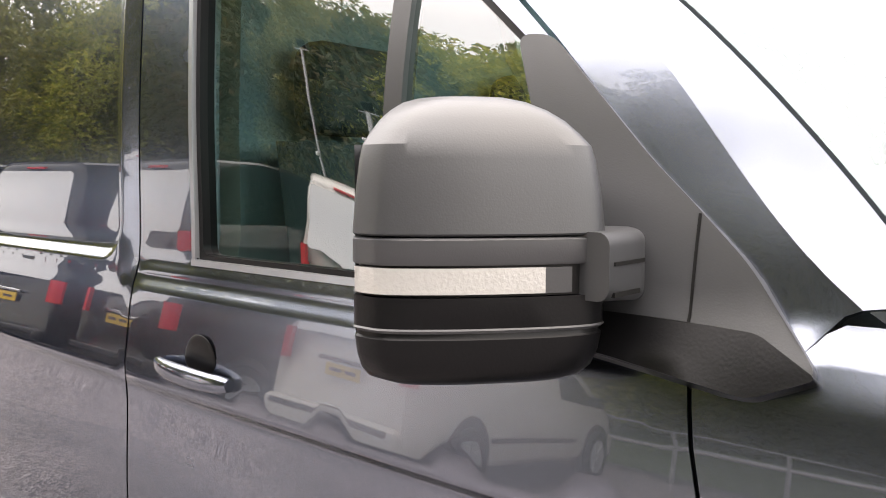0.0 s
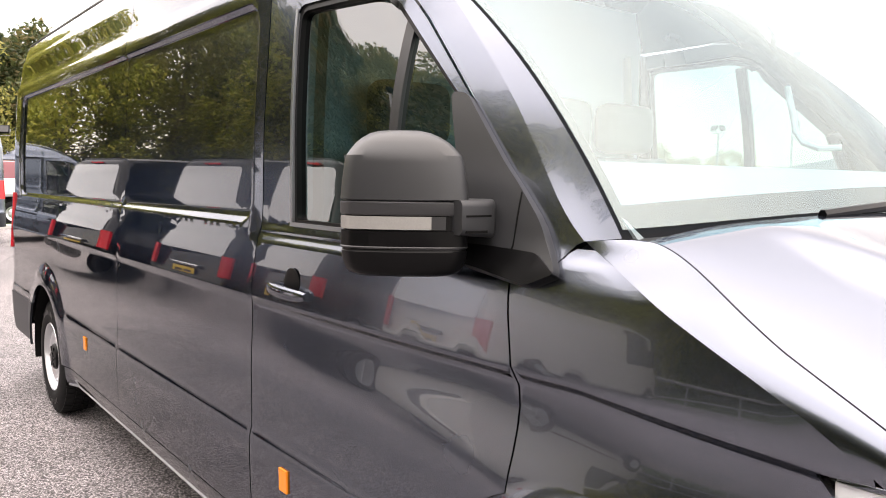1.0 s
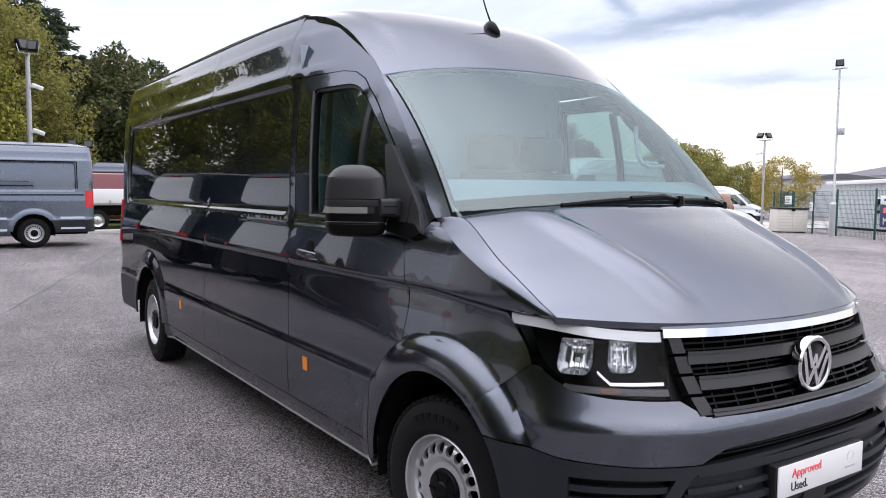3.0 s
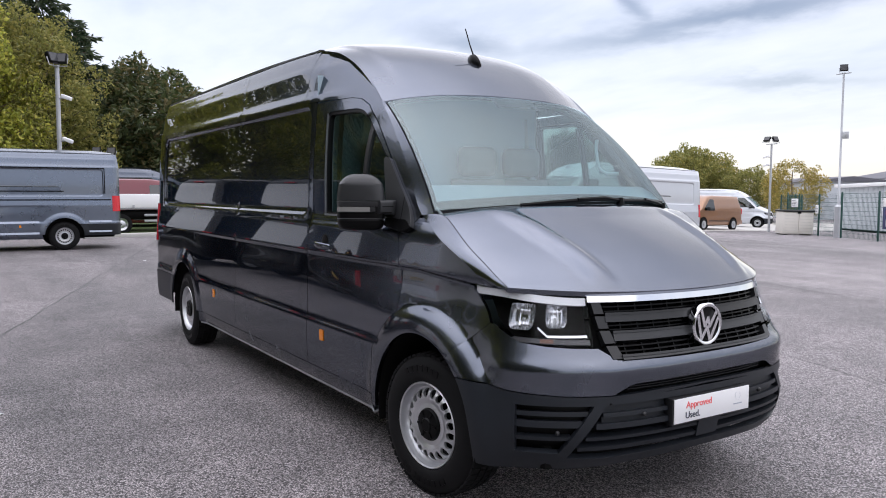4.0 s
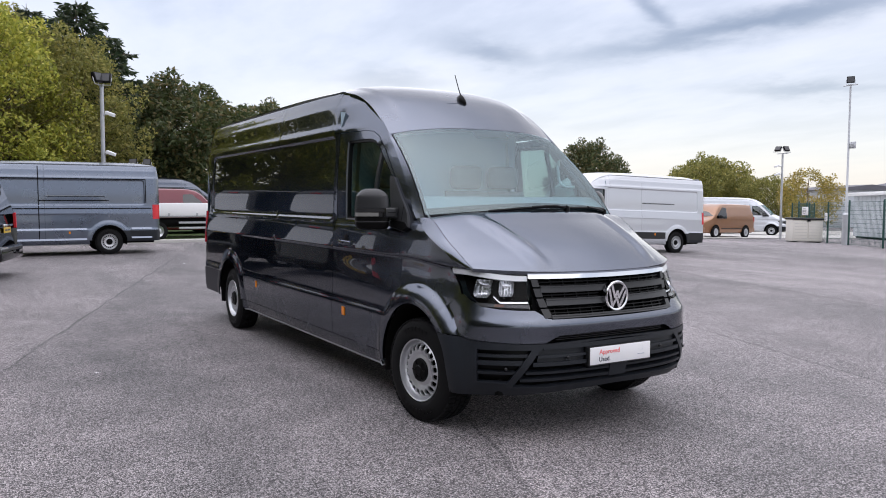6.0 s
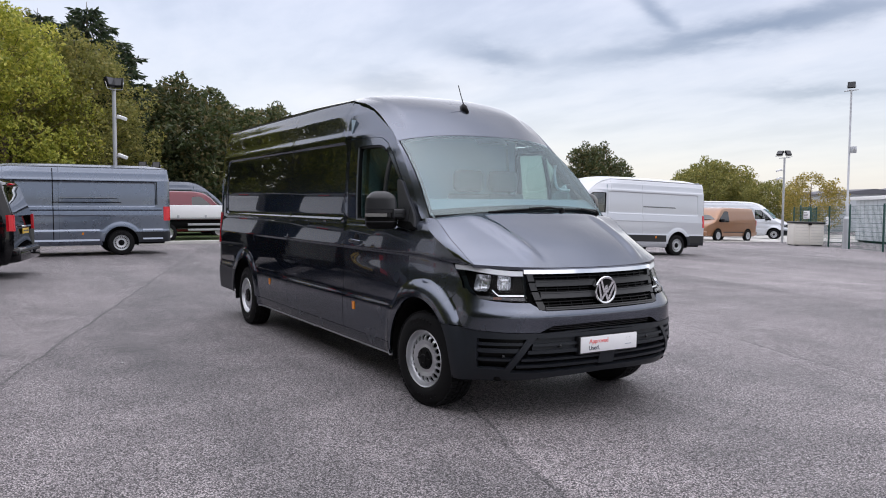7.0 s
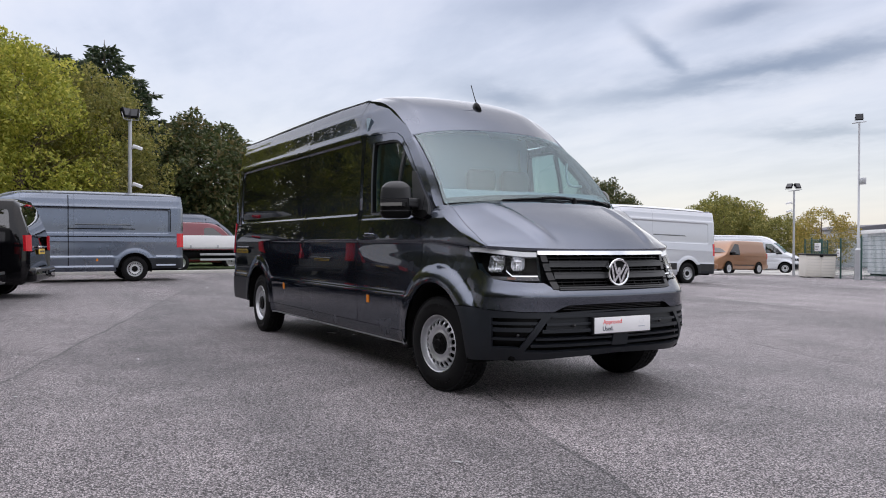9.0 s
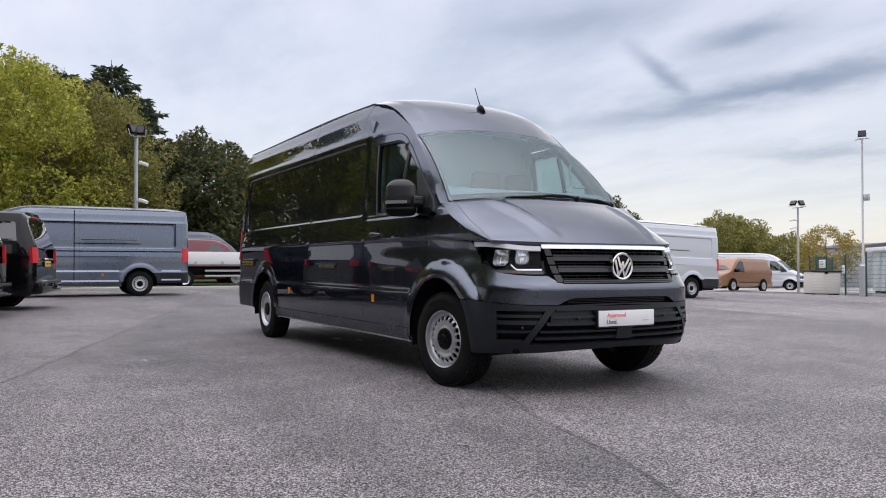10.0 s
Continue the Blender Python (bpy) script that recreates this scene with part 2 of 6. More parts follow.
TRIM = plain("dark_grey_plastic", (0.010, 0.0105, 0.012), 0.42, 0, 0.08, 8, 400, 0.15, dist=0.0006)
SATIN = plain("satin_grey_plastic", (0.021, 0.022, 0.024), 0.40, 0, 0.06, 8, 500, 0.2, dist=0.0006)
BUMPER = plain("bumper_plastic", (0.0135, 0.0160, 0.0205), 0.42, 0, 0.06, 6, 400, 0.15, dist=0.0006)
BLACK = plain("black_plastic", (0.0025, 0.0025, 0.0028), 0.32, 0, 0.08, 8, 300, 0.1)
RUBBER = plain("tyre_rubber", (0.009, 0.009, 0.0095), 0.7, 0, 0.2, 14, 160, 0.3)
STEEL = plain("silver_wheel_lacquer", (0.56, 0.57, 0.59), 0.30, 0.75, 0.05, 12, 200, 0.05)
LIGHTBAR = plain("pale_light_guide", (0.74, 0.75, 0.765), 0.2, 0.1, 0.02, 5, 200, 0)
CHROME = plain("chrome", (0.80, 0.81, 0.83), 0.07, 1.0, 0.02, 5, 200, 0)
MIRRORED = plain("lamp_reflector", (0.74, 0.745, 0.76), 0.16, 1.0, 0.01, 5, 200, 0)
# near-black: the shade inside gaps and cavities is put into the colour
DARKGAP = plain("gap_shade_black", (0.004, 0.004, 0.004), 0.9, 0, 0.02, 5, 50, 0)
SCREEN = glass("windscreen_glass", (0.70, 0.90, 0.94), 1.25, rise=0.28, film=(0.84, 0.98, 1.0))
PANE = glass("side_glass", (0.22, 0.30, 0.27), 1.1)
LENS = glass("lamp_lens", (0.93, 0.94, 0.95), -1.2, rise=0.35)
PRIVACY = glass("privacy_glass", (0.04, 0.045, 0.05), 1.4)
TAILGLASS = glass("mirror_tinted_glass", (0.02, 0.022, 0.025), 7.5)
FRIT = plain("black_glass_border", (0.006, 0.0065, 0.008), 0.9, 0, 0.02, 5, 50, 0)
TRIMBRIGHT = plain("satin_silver_trim", (0.22, 0.23, 0.245), 0.28, 0.7, 0.03, 6, 200, 0)
RIBBED = plain("ribbed_clear_lens", (0.055, 0.055, 0.058), 0.2, 0.3, 0.2, 60, 300, 0.3)
AMBERDARK = plain("unlit_amber_lens", (0.11, 0.050, 0.034), 0.2, 0, 0.1, 60, 300, 0.2)
AMBER = plain("amber_lens", (0.80, 0.24, 0.015), 0.2, 0, 0.05, 60, 300, 0.2)
REDLENS = plain("red_lens", (0.55, 0.015, 0.025), 0.12, 0, 0.08, 60, 300, 0.1)
CLEARIND = plain("clear_indicator", (0.26, 0.256, 0.245), 0.15, 0.2, 0.1, 40, 260, 0.3)
WHITE = plain("white_plate", (0.82, 0.82, 0.83), 0.3, 0, 0.02, 8, 100, 0)
YELLOW = plain("yellow_plate", (0.72, 0.47, 0.05), 0.35, 0, 0.03, 8, 100, 0)
PINK = plain("red_lettering", (0.85, 0.16, 0.16), 0.5, 0, 0.02, 8, 100, 0)
INK = plain("dark_lettering", (0.03, 0.035, 0.06), 0.5, 0, 0.02, 8, 100, 0)
FAINT = plain("faint_print", (0.42, 0.45, 0.52), 0.5, 0, 0.02, 8, 100, 0)
CLOTH = plain("grey_seat_cloth", (0.085, 0.105, 0.118), 0.9, 0, 0.12, 10, 300, 0.4)
TRIMLIGHT = plain("pale_cab_trim", (0.42, 0.48, 0.47), 0.7, 0, 0.05, 6, 200, 0.1)
BULKHEAD = plain("bulkhead_board", (0.40, 0.51, 0.57), 0.8, 0, 0.04, 1.5, 3, 0)
DASH = plain("dashboard_plastic", (0.135, 0.162, 0.173), 0.85, 0, 0.06, 6, 300, 0.2)
GALV = plain("galvanised_steel", (0.42, 0.43, 0.45), 0.45, 0.5, 0.12, 5, 60, 0.1)
GREENMETAL = plain("green_powder_coat", (0.012, 0.06, 0.05), 0.5, 0, 0.1, 4, 90, 0.1)
BEIGE = plain("beige_resin", (0.66, 0.63, 0.575), 0.6, 0, 0.06, 3, 80, 0.1)
CABIN = plain("pale_cladding", (0.50, 0.53, 0.56), 0.5, 0, 0.06, 1.2, 40, 0.05)
ROOFDARK = plain("slate_roof", (0.10, 0.10, 0.115), 0.8, 0, 0.2, 0.7, 20, 0.2)
BRICK = plain("brick_wall", (0.30, 0.17, 0.13), 0.85, 0, 0.2, 1.0, 30, 0.2)
KERB = plain("concrete_kerb", (0.42, 0.41, 0.39), 0.85, 0, 0.15, 2, 70, 0.3)
BARK = plain("bark", (0.10, 0.075, 0.055), 0.95, 0, 0.35, 3, 30, 0.6, dist=0.02)
NAVY = plain("navy_banner", (0.012, 0.02, 0.10), 0.5, 0, 0.04, 3, 60, 0)
BLACKPAINT.node_tree.nodes["Principled BSDF"].inputs["Specular IOR Level"].default_value = 0.0
BUMPER.node_tree.nodes["Principled BSDF"].inputs["Specular IOR Level"].default_value = 0.32
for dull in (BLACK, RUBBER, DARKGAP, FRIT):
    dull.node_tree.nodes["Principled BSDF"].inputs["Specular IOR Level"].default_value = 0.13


# ---------------------------------------------------------------- building tools
def thing(name, label, category, m=None, group="", kind=""):
    ob = new(name)
    ob.empty_display_size = 0.1
    if m is not None:
        ob.matrix_basis = m
    return tagged(ob, label, category, group, kind)


def mesh_object(name, bm, material, smooth_faces=True):
    me = bpy.data.meshes.new(name)
    if smooth_faces:
        for f in bm.faces:
            f.smooth = True
    bm.to_mesh(me)
    bm.free()
    for mt in (material if isinstance(material, (list, tuple)) else [material]):
        me.materials.append(mt)
    return new(name, me)


def part(name, bm, material, parent, label="", smooth_faces=True, sharp=35):
    ob = mesh_object(name, bm, material, smooth_faces)
    if smooth_faces and sharp:
        ob.data.set_sharp_from_angle(angle=radians(sharp))
    ob.parent = parent
    return tagged(ob, label)


def raw(verts, faces):
    bm = bmesh.new()
    vs = [bm.verts.new(v) for v in verts]
    for f in faces:
        try:
            bm.faces.new([vs[i] for i in f])
        except ValueError:
            pass
    return bm


def box(x0, x1, y0, y1, z0, z1, bevel=0.0, seg=2, bm=None):
    b = bm or bmesh.new()
    made = bmesh.ops.create_cube(b, size=1, matrix=Matrix.Translation(((x0 + x1) / 2, (y0 + y1) / 2, (z0 + z1) / 2)) @ Matrix.Diagonal((x1 - x0, y1 - y0, z1 - z0, 1)))
    if bevel:
        edges = {e for v in made["verts"] for e in v.link_edges}
        bmesh.ops.bevel(b, geom=list(edges), offset=bevel, segments=seg, affect="EDGES", profile=0.5)
    return b


def tube(points, radius, sides=10, bm=None, caps=True):
    """A round bar along points; radius may be a list."""
    b = bm or bmesh.new()
    pts = [Vector(p) for p in points]
    rings = []
    up = Vector((0, 0, 1))
    for i, p in enumerate(pts):
        d = (pts[min(i + 1, len(pts) - 1)] - pts[max(i - 1, 0)]).normalized()
        ref = up if abs(d.dot(up)) < 0.95 else Vector((1, 0, 0))
        u = d.cross(ref).normalized()
        v = d.cross(u)
        r = radius[i] if isinstance(radius, (list, tuple)) else radius
        rings.append([b.verts.new(p + (u * math.cos(k * 2 * math.pi / sides) + v * math.sin(k * 2 * math.pi / sides)) * r) for k in range(sides)])
    for a, c in zip(rings, rings[1:]):
        for k in range(sides):
            b.faces.new((a[k], a[(k + 1) % sides], c[(k + 1) % sides], c[k]))
    if caps:
        b.faces.new(rings[0][::-1])
        b.faces.new(rings[-1])
    return b


def lathe(profile, sides=48, bm=None, axis="y"):
    """Turns (radius, along) pairs round the y axis."""
    b = bm or bmesh.new()
    rings = [[b.verts.new((r * math.cos(k * 2 * math.pi / sides), y, r * math.sin(k * 2 * math.pi / sides))) for k in range(sides)] for r, y in profile]
    for a, c in zip(rings, rings[1:]):
        for k in range(sides):
            b.faces.new((a[k], a[(k + 1) % sides], c[(k + 1) % sides], c[k]))
    return b


def loft(sections, closed=True, caps=True, bm=None):
    b = bm or bmesh.new()
    rings = [[b.verts.new(p) for p in s] for s in sections]
    n = len(rings[0])
    for a, c in zip(rings, rings[1:]):
        for k in range(n if closed else n - 1):
            b.faces.new((a[k], a[(k + 1) % n], c[(k + 1) % n], c[k]))
    if caps and closed:
        b.faces.new(rings[0][::-1])
        b.faces.new(rings[-1])
    return b


def grid(fn, us, vs, bm=None, flip=False):
    b = bm or bmesh.new()
    g = [[b.verts.new(fn(u, v)) for v in vs] for u in us]
    for i in range(len(us) - 1):
        for j in range(len(vs) - 1):
            q = (g[i][j], g[i + 1][j], g[i + 1][j + 1], g[i][j + 1])
            b.faces.new(q[::-1] if flip else q)
    return b


def spread(a, b, n):
    return [a + (b - a) * i / n for i in range(n + 1)]


def inside(px, py, poly):
    res = np.zeros(len(px), bool)
    n = len(poly)
    for i in range(n):
        (x0, y0), (x1, y1) = poly[i], poly[(i + 1) % n]
        if y0 != y1:
            res ^= ((y0 > py) != (y1 > py)) & (px < (x1 - x0) * (py - y0) / (y1 - y0) + x0)
    return res


def resample(poly, step, closed=True):
    out = []
    n = len(poly)
    for i in range(n if closed else n - 1):
        (x0, y0), (x1, y1) = poly[i], poly[(i + 1) % n]
        k = max(1, round(math.hypot(x1 - x0, y1 - y0) / step))
        out += [(lerp(x0, x1, j / k), lerp(y0, y1, j / k)) for j in range(k)]
    return out if closed else out + [poly[-1]]


def rounded(poly, r, seg=5):
    """A polygon with its corners rounded."""
    out = []
    n = len(poly)
    for i in range(n):
        p, c, q = (Vector(poly[(i + d) % n]) for d in (-1, 0, 1))
        k = r[i] if isinstance(r, (list, tuple)) else r
        k = min(k, (p - c).length * 0.48, (q - c).length * 0.48)
        if k < 1e-4:
            out.append(tuple(c))
            continue
        a, b = c + (p - c).normalized() * k, c + (q - c).normalized() * k
        out += [tuple(a * (1 - f) ** 2 + c * 2 * f * (1 - f) + b * f * f) for f in spread(0, 1, seg)]
    return out


def panel(fn, poly, holes=(), us=(), vs=(), lines=(), step=0.04, lip=0.014, side=1, proud=0.0, clear=None):
    """A sheet cut to a polygon in the surface's own (u, v), with holes, creases along lines, and a folded edge.
    side -1 mirrors it to the van's left; proud lifts it off the surface; clear tells where the lines alone shape it."""
    from mathutils.geometry import delaunay_2d_cdt
    loops = [resample(poly, step)] + [resample(h, step) for h in holes]
    co, edges = [], []
    for lp in loops:
        s = len(co)
        co += lp
        edges += [(s + i, s + (i + 1) % len(lp)) for i in range(len(lp))]
    for ln in lines:
        r = [p for p in resample(ln, step, False)]
        ok = inside(np.array([p[0] for p in r]), np.array([p[1] for p in r]), poly)
        for p, k, was in zip(r, ok, [False] + list(ok)):
            if k:
                co.append(p)
                if was:
                    edges.append((len(co) - 2, len(co) - 1))
    if len(us) and len(vs):
        gu, gv = (a.ravel() for a in np.meshgrid(np.array(us), np.array(vs)))
        ok = inside(gu, gv, poly)
        for h in holes:
            ok &= ~inside(gu, gv, h)
        if clear:
            ok &= ~np.array([clear(a, b) for a, b in zip(gu, gv)])
        gu, gv = gu[ok], gv[ok]
        edge = np.array([p for p in co])
        if len(gu):
            near = np.array([np.min((edge[:, 0] - a) ** 2 + (edge[:, 1] - b) ** 2) for a, b in zip(gu, gv)])
            keep = near > (step * 0.4) ** 2
            co += list(zip(gu[keep].tolist(), gv[keep].tolist()))
    v2, _, f2, *_ = delaunay_2d_cdt([Vector(p) for p in co], edges, [], 0, 1e-5)
    cen = np.array([[sum(v2[i][k] for i in f) / len(f) for k in (0, 1)] for f in f2])
    ok = inside(cen[:, 0], cen[:, 1], poly)
    for h in holes:
        ok &= ~inside(cen[:, 0], cen[:, 1], h)
    flip = Vector((1, side, 1))
    verts = []
    for p in v2:
        w = fn(p[0], p[1])
        if proud:
            h = 0.002
            nr = (fn(p[0] + h, p[1]) - w).cross(fn(p[0], p[1] + h) - w).normalized()
            w = w + nr * proud * (1 if nr.dot(w - Vector((-2.2, 0, 1.1))) > 0 else -1)
        verts.append(w * flip)
    faces = [tuple(f) for f, k in zip(f2, ok) if k]
    bm = raw(verts, faces)
    bmesh.ops.delete(bm, geom=[v for v in bm.verts if not v.link_faces], context="VERTS")
    bmesh.ops.recalc_face_normals(bm, faces=bm.faces)
    middle = Vector((-2.2, 0, 1.1))
    vote = sum((f.normal.dot(f.calc_center_median() - middle) > 0) * f.calc_area() - (f.normal.dot(f.calc_center_median() - middle) < 0) * f.calc_area() for f in bm.faces)
    if vote < 0:
        bmesh.ops.reverse_faces(bm, faces=bm.faces)
    if lip:
        bm.normal_update()
        rim = [e for e in bm.edges if e.is_boundary]
        normals = {v: v.normal.copy() for e in rim for v in e.verts}
        ext = bmesh.ops.extrude_edge_only(bm, edges=rim)
        moved = {}
        for e in ext["geom"]:
            if isinstance(e, bmesh.types.BMVert):
                moved[e] = e
        src = {tuple(round(c, 6) for c in v.co): nr for v, nr in normals.items()}
        for v in moved:
            v.co -= src[tuple(round(c, 6) for c in v.co)] * lip
    return bm


def strip(fn, u0, u1, v0, v1, out, depth, n=12, side=1, m=1, bm=None):
    """A bar that follows the surface between u0..u1 and v0..v1, standing out by out, depth thick."""
    b = bm or bmesh.new()
    rows = []
    for i in range(n + 1):
        u = lerp(u0, u1, i / n)
        ring = []
        for v in (v0, v1):
            w, h = fn(u, v), 0.003
            nr = (fn(u + h, v) - w).cross(fn(u, v + h) - w).normalized()
            if nr.dot(w - Vector((-2.2, 0, 1.0))) < 0:
                nr = -nr
            ring.append((w, nr))
        (a, na), (c, nc) = ring
        rows.append([b.verts.new(p * Vector((1, side, 1))) for p in (a + na * out, c + nc * out, c + nc * (out - depth), a + na * (out - depth))])
    fs = []
    for r, s in zip(rows, rows[1:]):
        for k in range(4):
            fs.append(b.faces.new((r[k], r[(k + 1) % 4], s[(k + 1) % 4], s[k])))
    fs.append(b.faces.new(rows[0]))
    fs.append(b.faces.new(rows[-1]))
    bmesh.ops.recalc_face_normals(b, faces=b.faces)
    return b


def full(q, z):
    """The nose across its whole width: q negative on the van's right, positive on its left."""
    p = skin(abs(q), z)
    return p if q <= 0 else p * Vector((1, -1, 1))


def lettering(text, size, m, material, parent, name, depth=0.0015):
    """Text as a mesh in the plane that m gives."""
    cu = bpy.data.curves.new(name, "FONT")
    cu.body, cu.size, cu.extrude = text, size, depth
    tmp = bpy.data.objects.new(name, cu)
    me = bpy.data.meshes.new_from_object(tmp)
    bpy.data.objects.remove(tmp)
    me.transform(m)
    me.materials.append(material)
    ob = new(name, me)
    ob.parent = parent
    return ob


# ---------------------------------------------------------------- van surfaces
# Van frame: origin on the ground under the front axle, x forward, y to its left, z up.


def lerp(a, b, f):
    return a + (b - a) * f


def smooth(e0, e1, v):
    f = min(1.0, max(0.0, (v - e0) / (e1 - e0)))
    return f * f * (3 - 2 * f)


def table(v, xs, ys):
    """Smooth interpolation through a short table (monotone cubic)."""
    if v <= xs[0]:
        return ys[0]
    if v >= xs[-1]:
        return ys[-1]
    i = 0
    while v > xs[i + 1]:
        i += 1

    def slope(k):
        if k == 0 or k == len(xs) - 1:
            return 0.0 if len(xs) > 2 and k == 0 else (ys[-1] - ys[-2]) / (xs[-1] - xs[-2])
        a = (ys[k] - ys[k - 1]) / (xs[k] - xs[k - 1])
        b = (ys[k + 1] - ys[k]) / (xs[k + 1] - xs[k])
        return 0.0 if a * b <= 0 else 2 * a * b / (a + b)
    h = xs[i + 1] - xs[i]
    f = (v - xs[i]) / h
    m0, m1 = slope(i) * h, slope(i + 1) * h
    return ((2 * f - 3) * f * f + 1) * ys[i] + ((f - 2) * f + 1) * f * m0 + (3 - 2 * f) * f * f * ys[i + 1] + (f - 1) * f * f * m1


WHEELBASE = 4.49
ARCH = 0.585       # outer radius of the arch flare
OPENING = 0.455    # radius of the wheel opening
PROF_Z = (0.28, 0.34, 0.42, 0.55, 0.67, 0.692, 0.715, 0.80, 1.00, 1.12, 1.15, 1.19, 1.24, 1.29, 1.335, 1.42, 1.60, 2.00, 2.09, 2.115, 2.13, 2.29, 2.31, 2.325, 2.40, 2.44)
PROF_Y = (0.945, 0.975, 0.990, 0.997, 0.999, 0.997, 0.990, 0.989, 0.990, 0.990, 0.987, 0.982, 0.9755, 0.969, 0.963, 0.959, 0.955, 0.928, 0.922, 0.920, 0.908, 0.880, 0.877, 0.868, 0.845, 0.825)


def pillar_x(z):
    """How far forward the flank reaches at a height: bumper, fender shoulder, A-pillar, roof."""
    return table(z, (0.30, 0.90, 1.09, 1.14, 1.20, 1.25, 1.29, 1.34, 1.39, 1.70, 2.03, 2.22, 2.38, 2.44), (0.70, 0.62, 0.395, 0.330, 0.226, 0.130, 0.053, -0.043, -0.139, -0.41, -0.75, -1.00, -1.37, -1.70))


def recess(x, z):
    """The sunk panel along the load area, 0 to 1."""
    dx = max(-5.42 - x, x + 1.49) + 0.07
    dz = max(1.365 - z, z - 2.045) + 0.07
    d = math.hypot(max(dx, 0), max(dz, 0)) + min(0, max(dx, dz)) - 0.07
    return smooth(0.012, -0.012, d)


def flank_base(x, z):
    """Half width of the van at x, z, without the arch flares."""
    y = table(z, PROF_Z, PROF_Y)
    if z > 1.95:
        f = smooth(-1.0, -1.3, x)  # the roof-side creases run out at the cab
        y = lerp(table(z, (1.37, 1.6, 2.0, 2.2, 2.44), (0.984, 0.97, 0.93, 0.89, 0.825)), y, f)
    c = table(z, (0.3, 0.6, 0.9, 1.09, 1.19, 1.267, 1.39, 1.55, 1.80, 2.03, 2.38, 2.44), (0.06, 0.06, 0.10, 0.10, 0.080, 0.060, 0.056, 0.074, 0.095, 0.108, 0.06, 0.03))
    reach = table(z, (0.3, 0.9, 1.09, 1.39, 2.44), (0.9, 0.95, 0.95, 0.75, 0.6))
    old = c * max(0.0, 1 - max(0.0, pillar_x(z) - x) / reach) ** 1.7
    # between bumper and sill the fender stays nearly flat in plan until it turns in at the lamp
    gentle = 0.036 * max(0.0, (x + 0.8) / 0.8) ** 1.7 + 0.22 * max(0.0, x - 0.02) ** 2
    y -= lerp(old, gentle, smooth(0.85, 1.05, z) * smooth(1.38, 1.27, z))
    y -= 0.006 * smooth(1.340, 1.364, z) * smooth(-1.50, -1.43, x)  # shoulder fold under the cab window
    y -= 0.008 * smooth(1.302, 1.334, z) * smooth(-1.50, -1.43, x) * smooth(-0.16, -0.32, x)  # bright shoulder below it
    y -= 0.018 * recess(x, z)
    # pressed crease from the headlamp back along the door
    d = 1.135 - 0.09 * max(0.0, x + 0.1) - z
    if d > 0:
        y -= 0.020 * smooth(0.0, 0.026, d) * smooth(0.25, 0.028, d) * lerp(0.35, 1.0, smooth(-1.50, -0.75, x)) * smooth(-4.6, -3.6, x) * smooth(0.42, 0.25, x)
    y -= 0.16 * max(0.0, 1 - (x + 5.84) / 0.22) ** 2.4  # rounded rear corner
    return y


def flared(x, z, y):
    for cx in (0.0, -WHEELBASE):
        r = math.hypot(x - cx, z - 0.36)
        if r < ARCH and z > 0.2:
            f = max(0.0, (r - OPENING) / (ARCH - OPENING))
            y = lerp(y, 1.018 - 0.012 * abs(x - cx), (1 - f * f) * (1 - 0.4 * smooth(0.5, 0.25, z)))
    return y


def flank(x, z):
    return flared(x, z, flank_base(x, z))


# Plan of the nose at heights: five points from the corner to the middle.
NOSE_Z = (0.28, 0.36, 0.50, 0.65, 0.745, 0.762, 0.80, 0.90, 1.05, 1.12)
NOSE_X = ((0.56, 0.70, 0.79, 0.84, 0.86), (0.60, 0.745, 0.84, 0.885, 0.905), (0.62, 0.77, 0.87, 0.92, 0.935), (0.61, 0.757, 0.858, 0.908, 0.924),
          (0.607, 0.760, 0.872, 0.925, 0.940), (0.604, 0.756, 0.868, 0.921, 0.936), (0.60, 0.735, 0.836, 0.895, 0.912), (0.588, 0.698, 0.785, 0.85, 0.875), (0.572, 0.656, 0.742, 0.815, 0.85), (0.55, 0.63, 0.71, 0.78, 0.815))
NOSE_Y = ((0.88, 0.74, 0.57, 0.34, 0.0), (0.91, 0.77, 0.59, 0.35, 0.0), (0.93, 0.79, 0.60, 0.35, 0.0), (0.918, 0.785, 0.60, 0.35, 0.0),
          (0.915, 0.785, 0.60, 0.35, 0.0), (0.912, 0.783, 0.60, 0.35, 0.0), (0.897, 0.77, 0.595, 0.35, 0.0), (0.858, 0.742, 0.58, 0.35, 0.0), (0.815, 0.705, 0.56, 0.35, 0.0), (0.805, 0.695, 0.55, 0.34, 0.0))
NOSE_Q = (1.45, 1.25, 1.02, 0.82, 0.60, 0.35, 0.0)


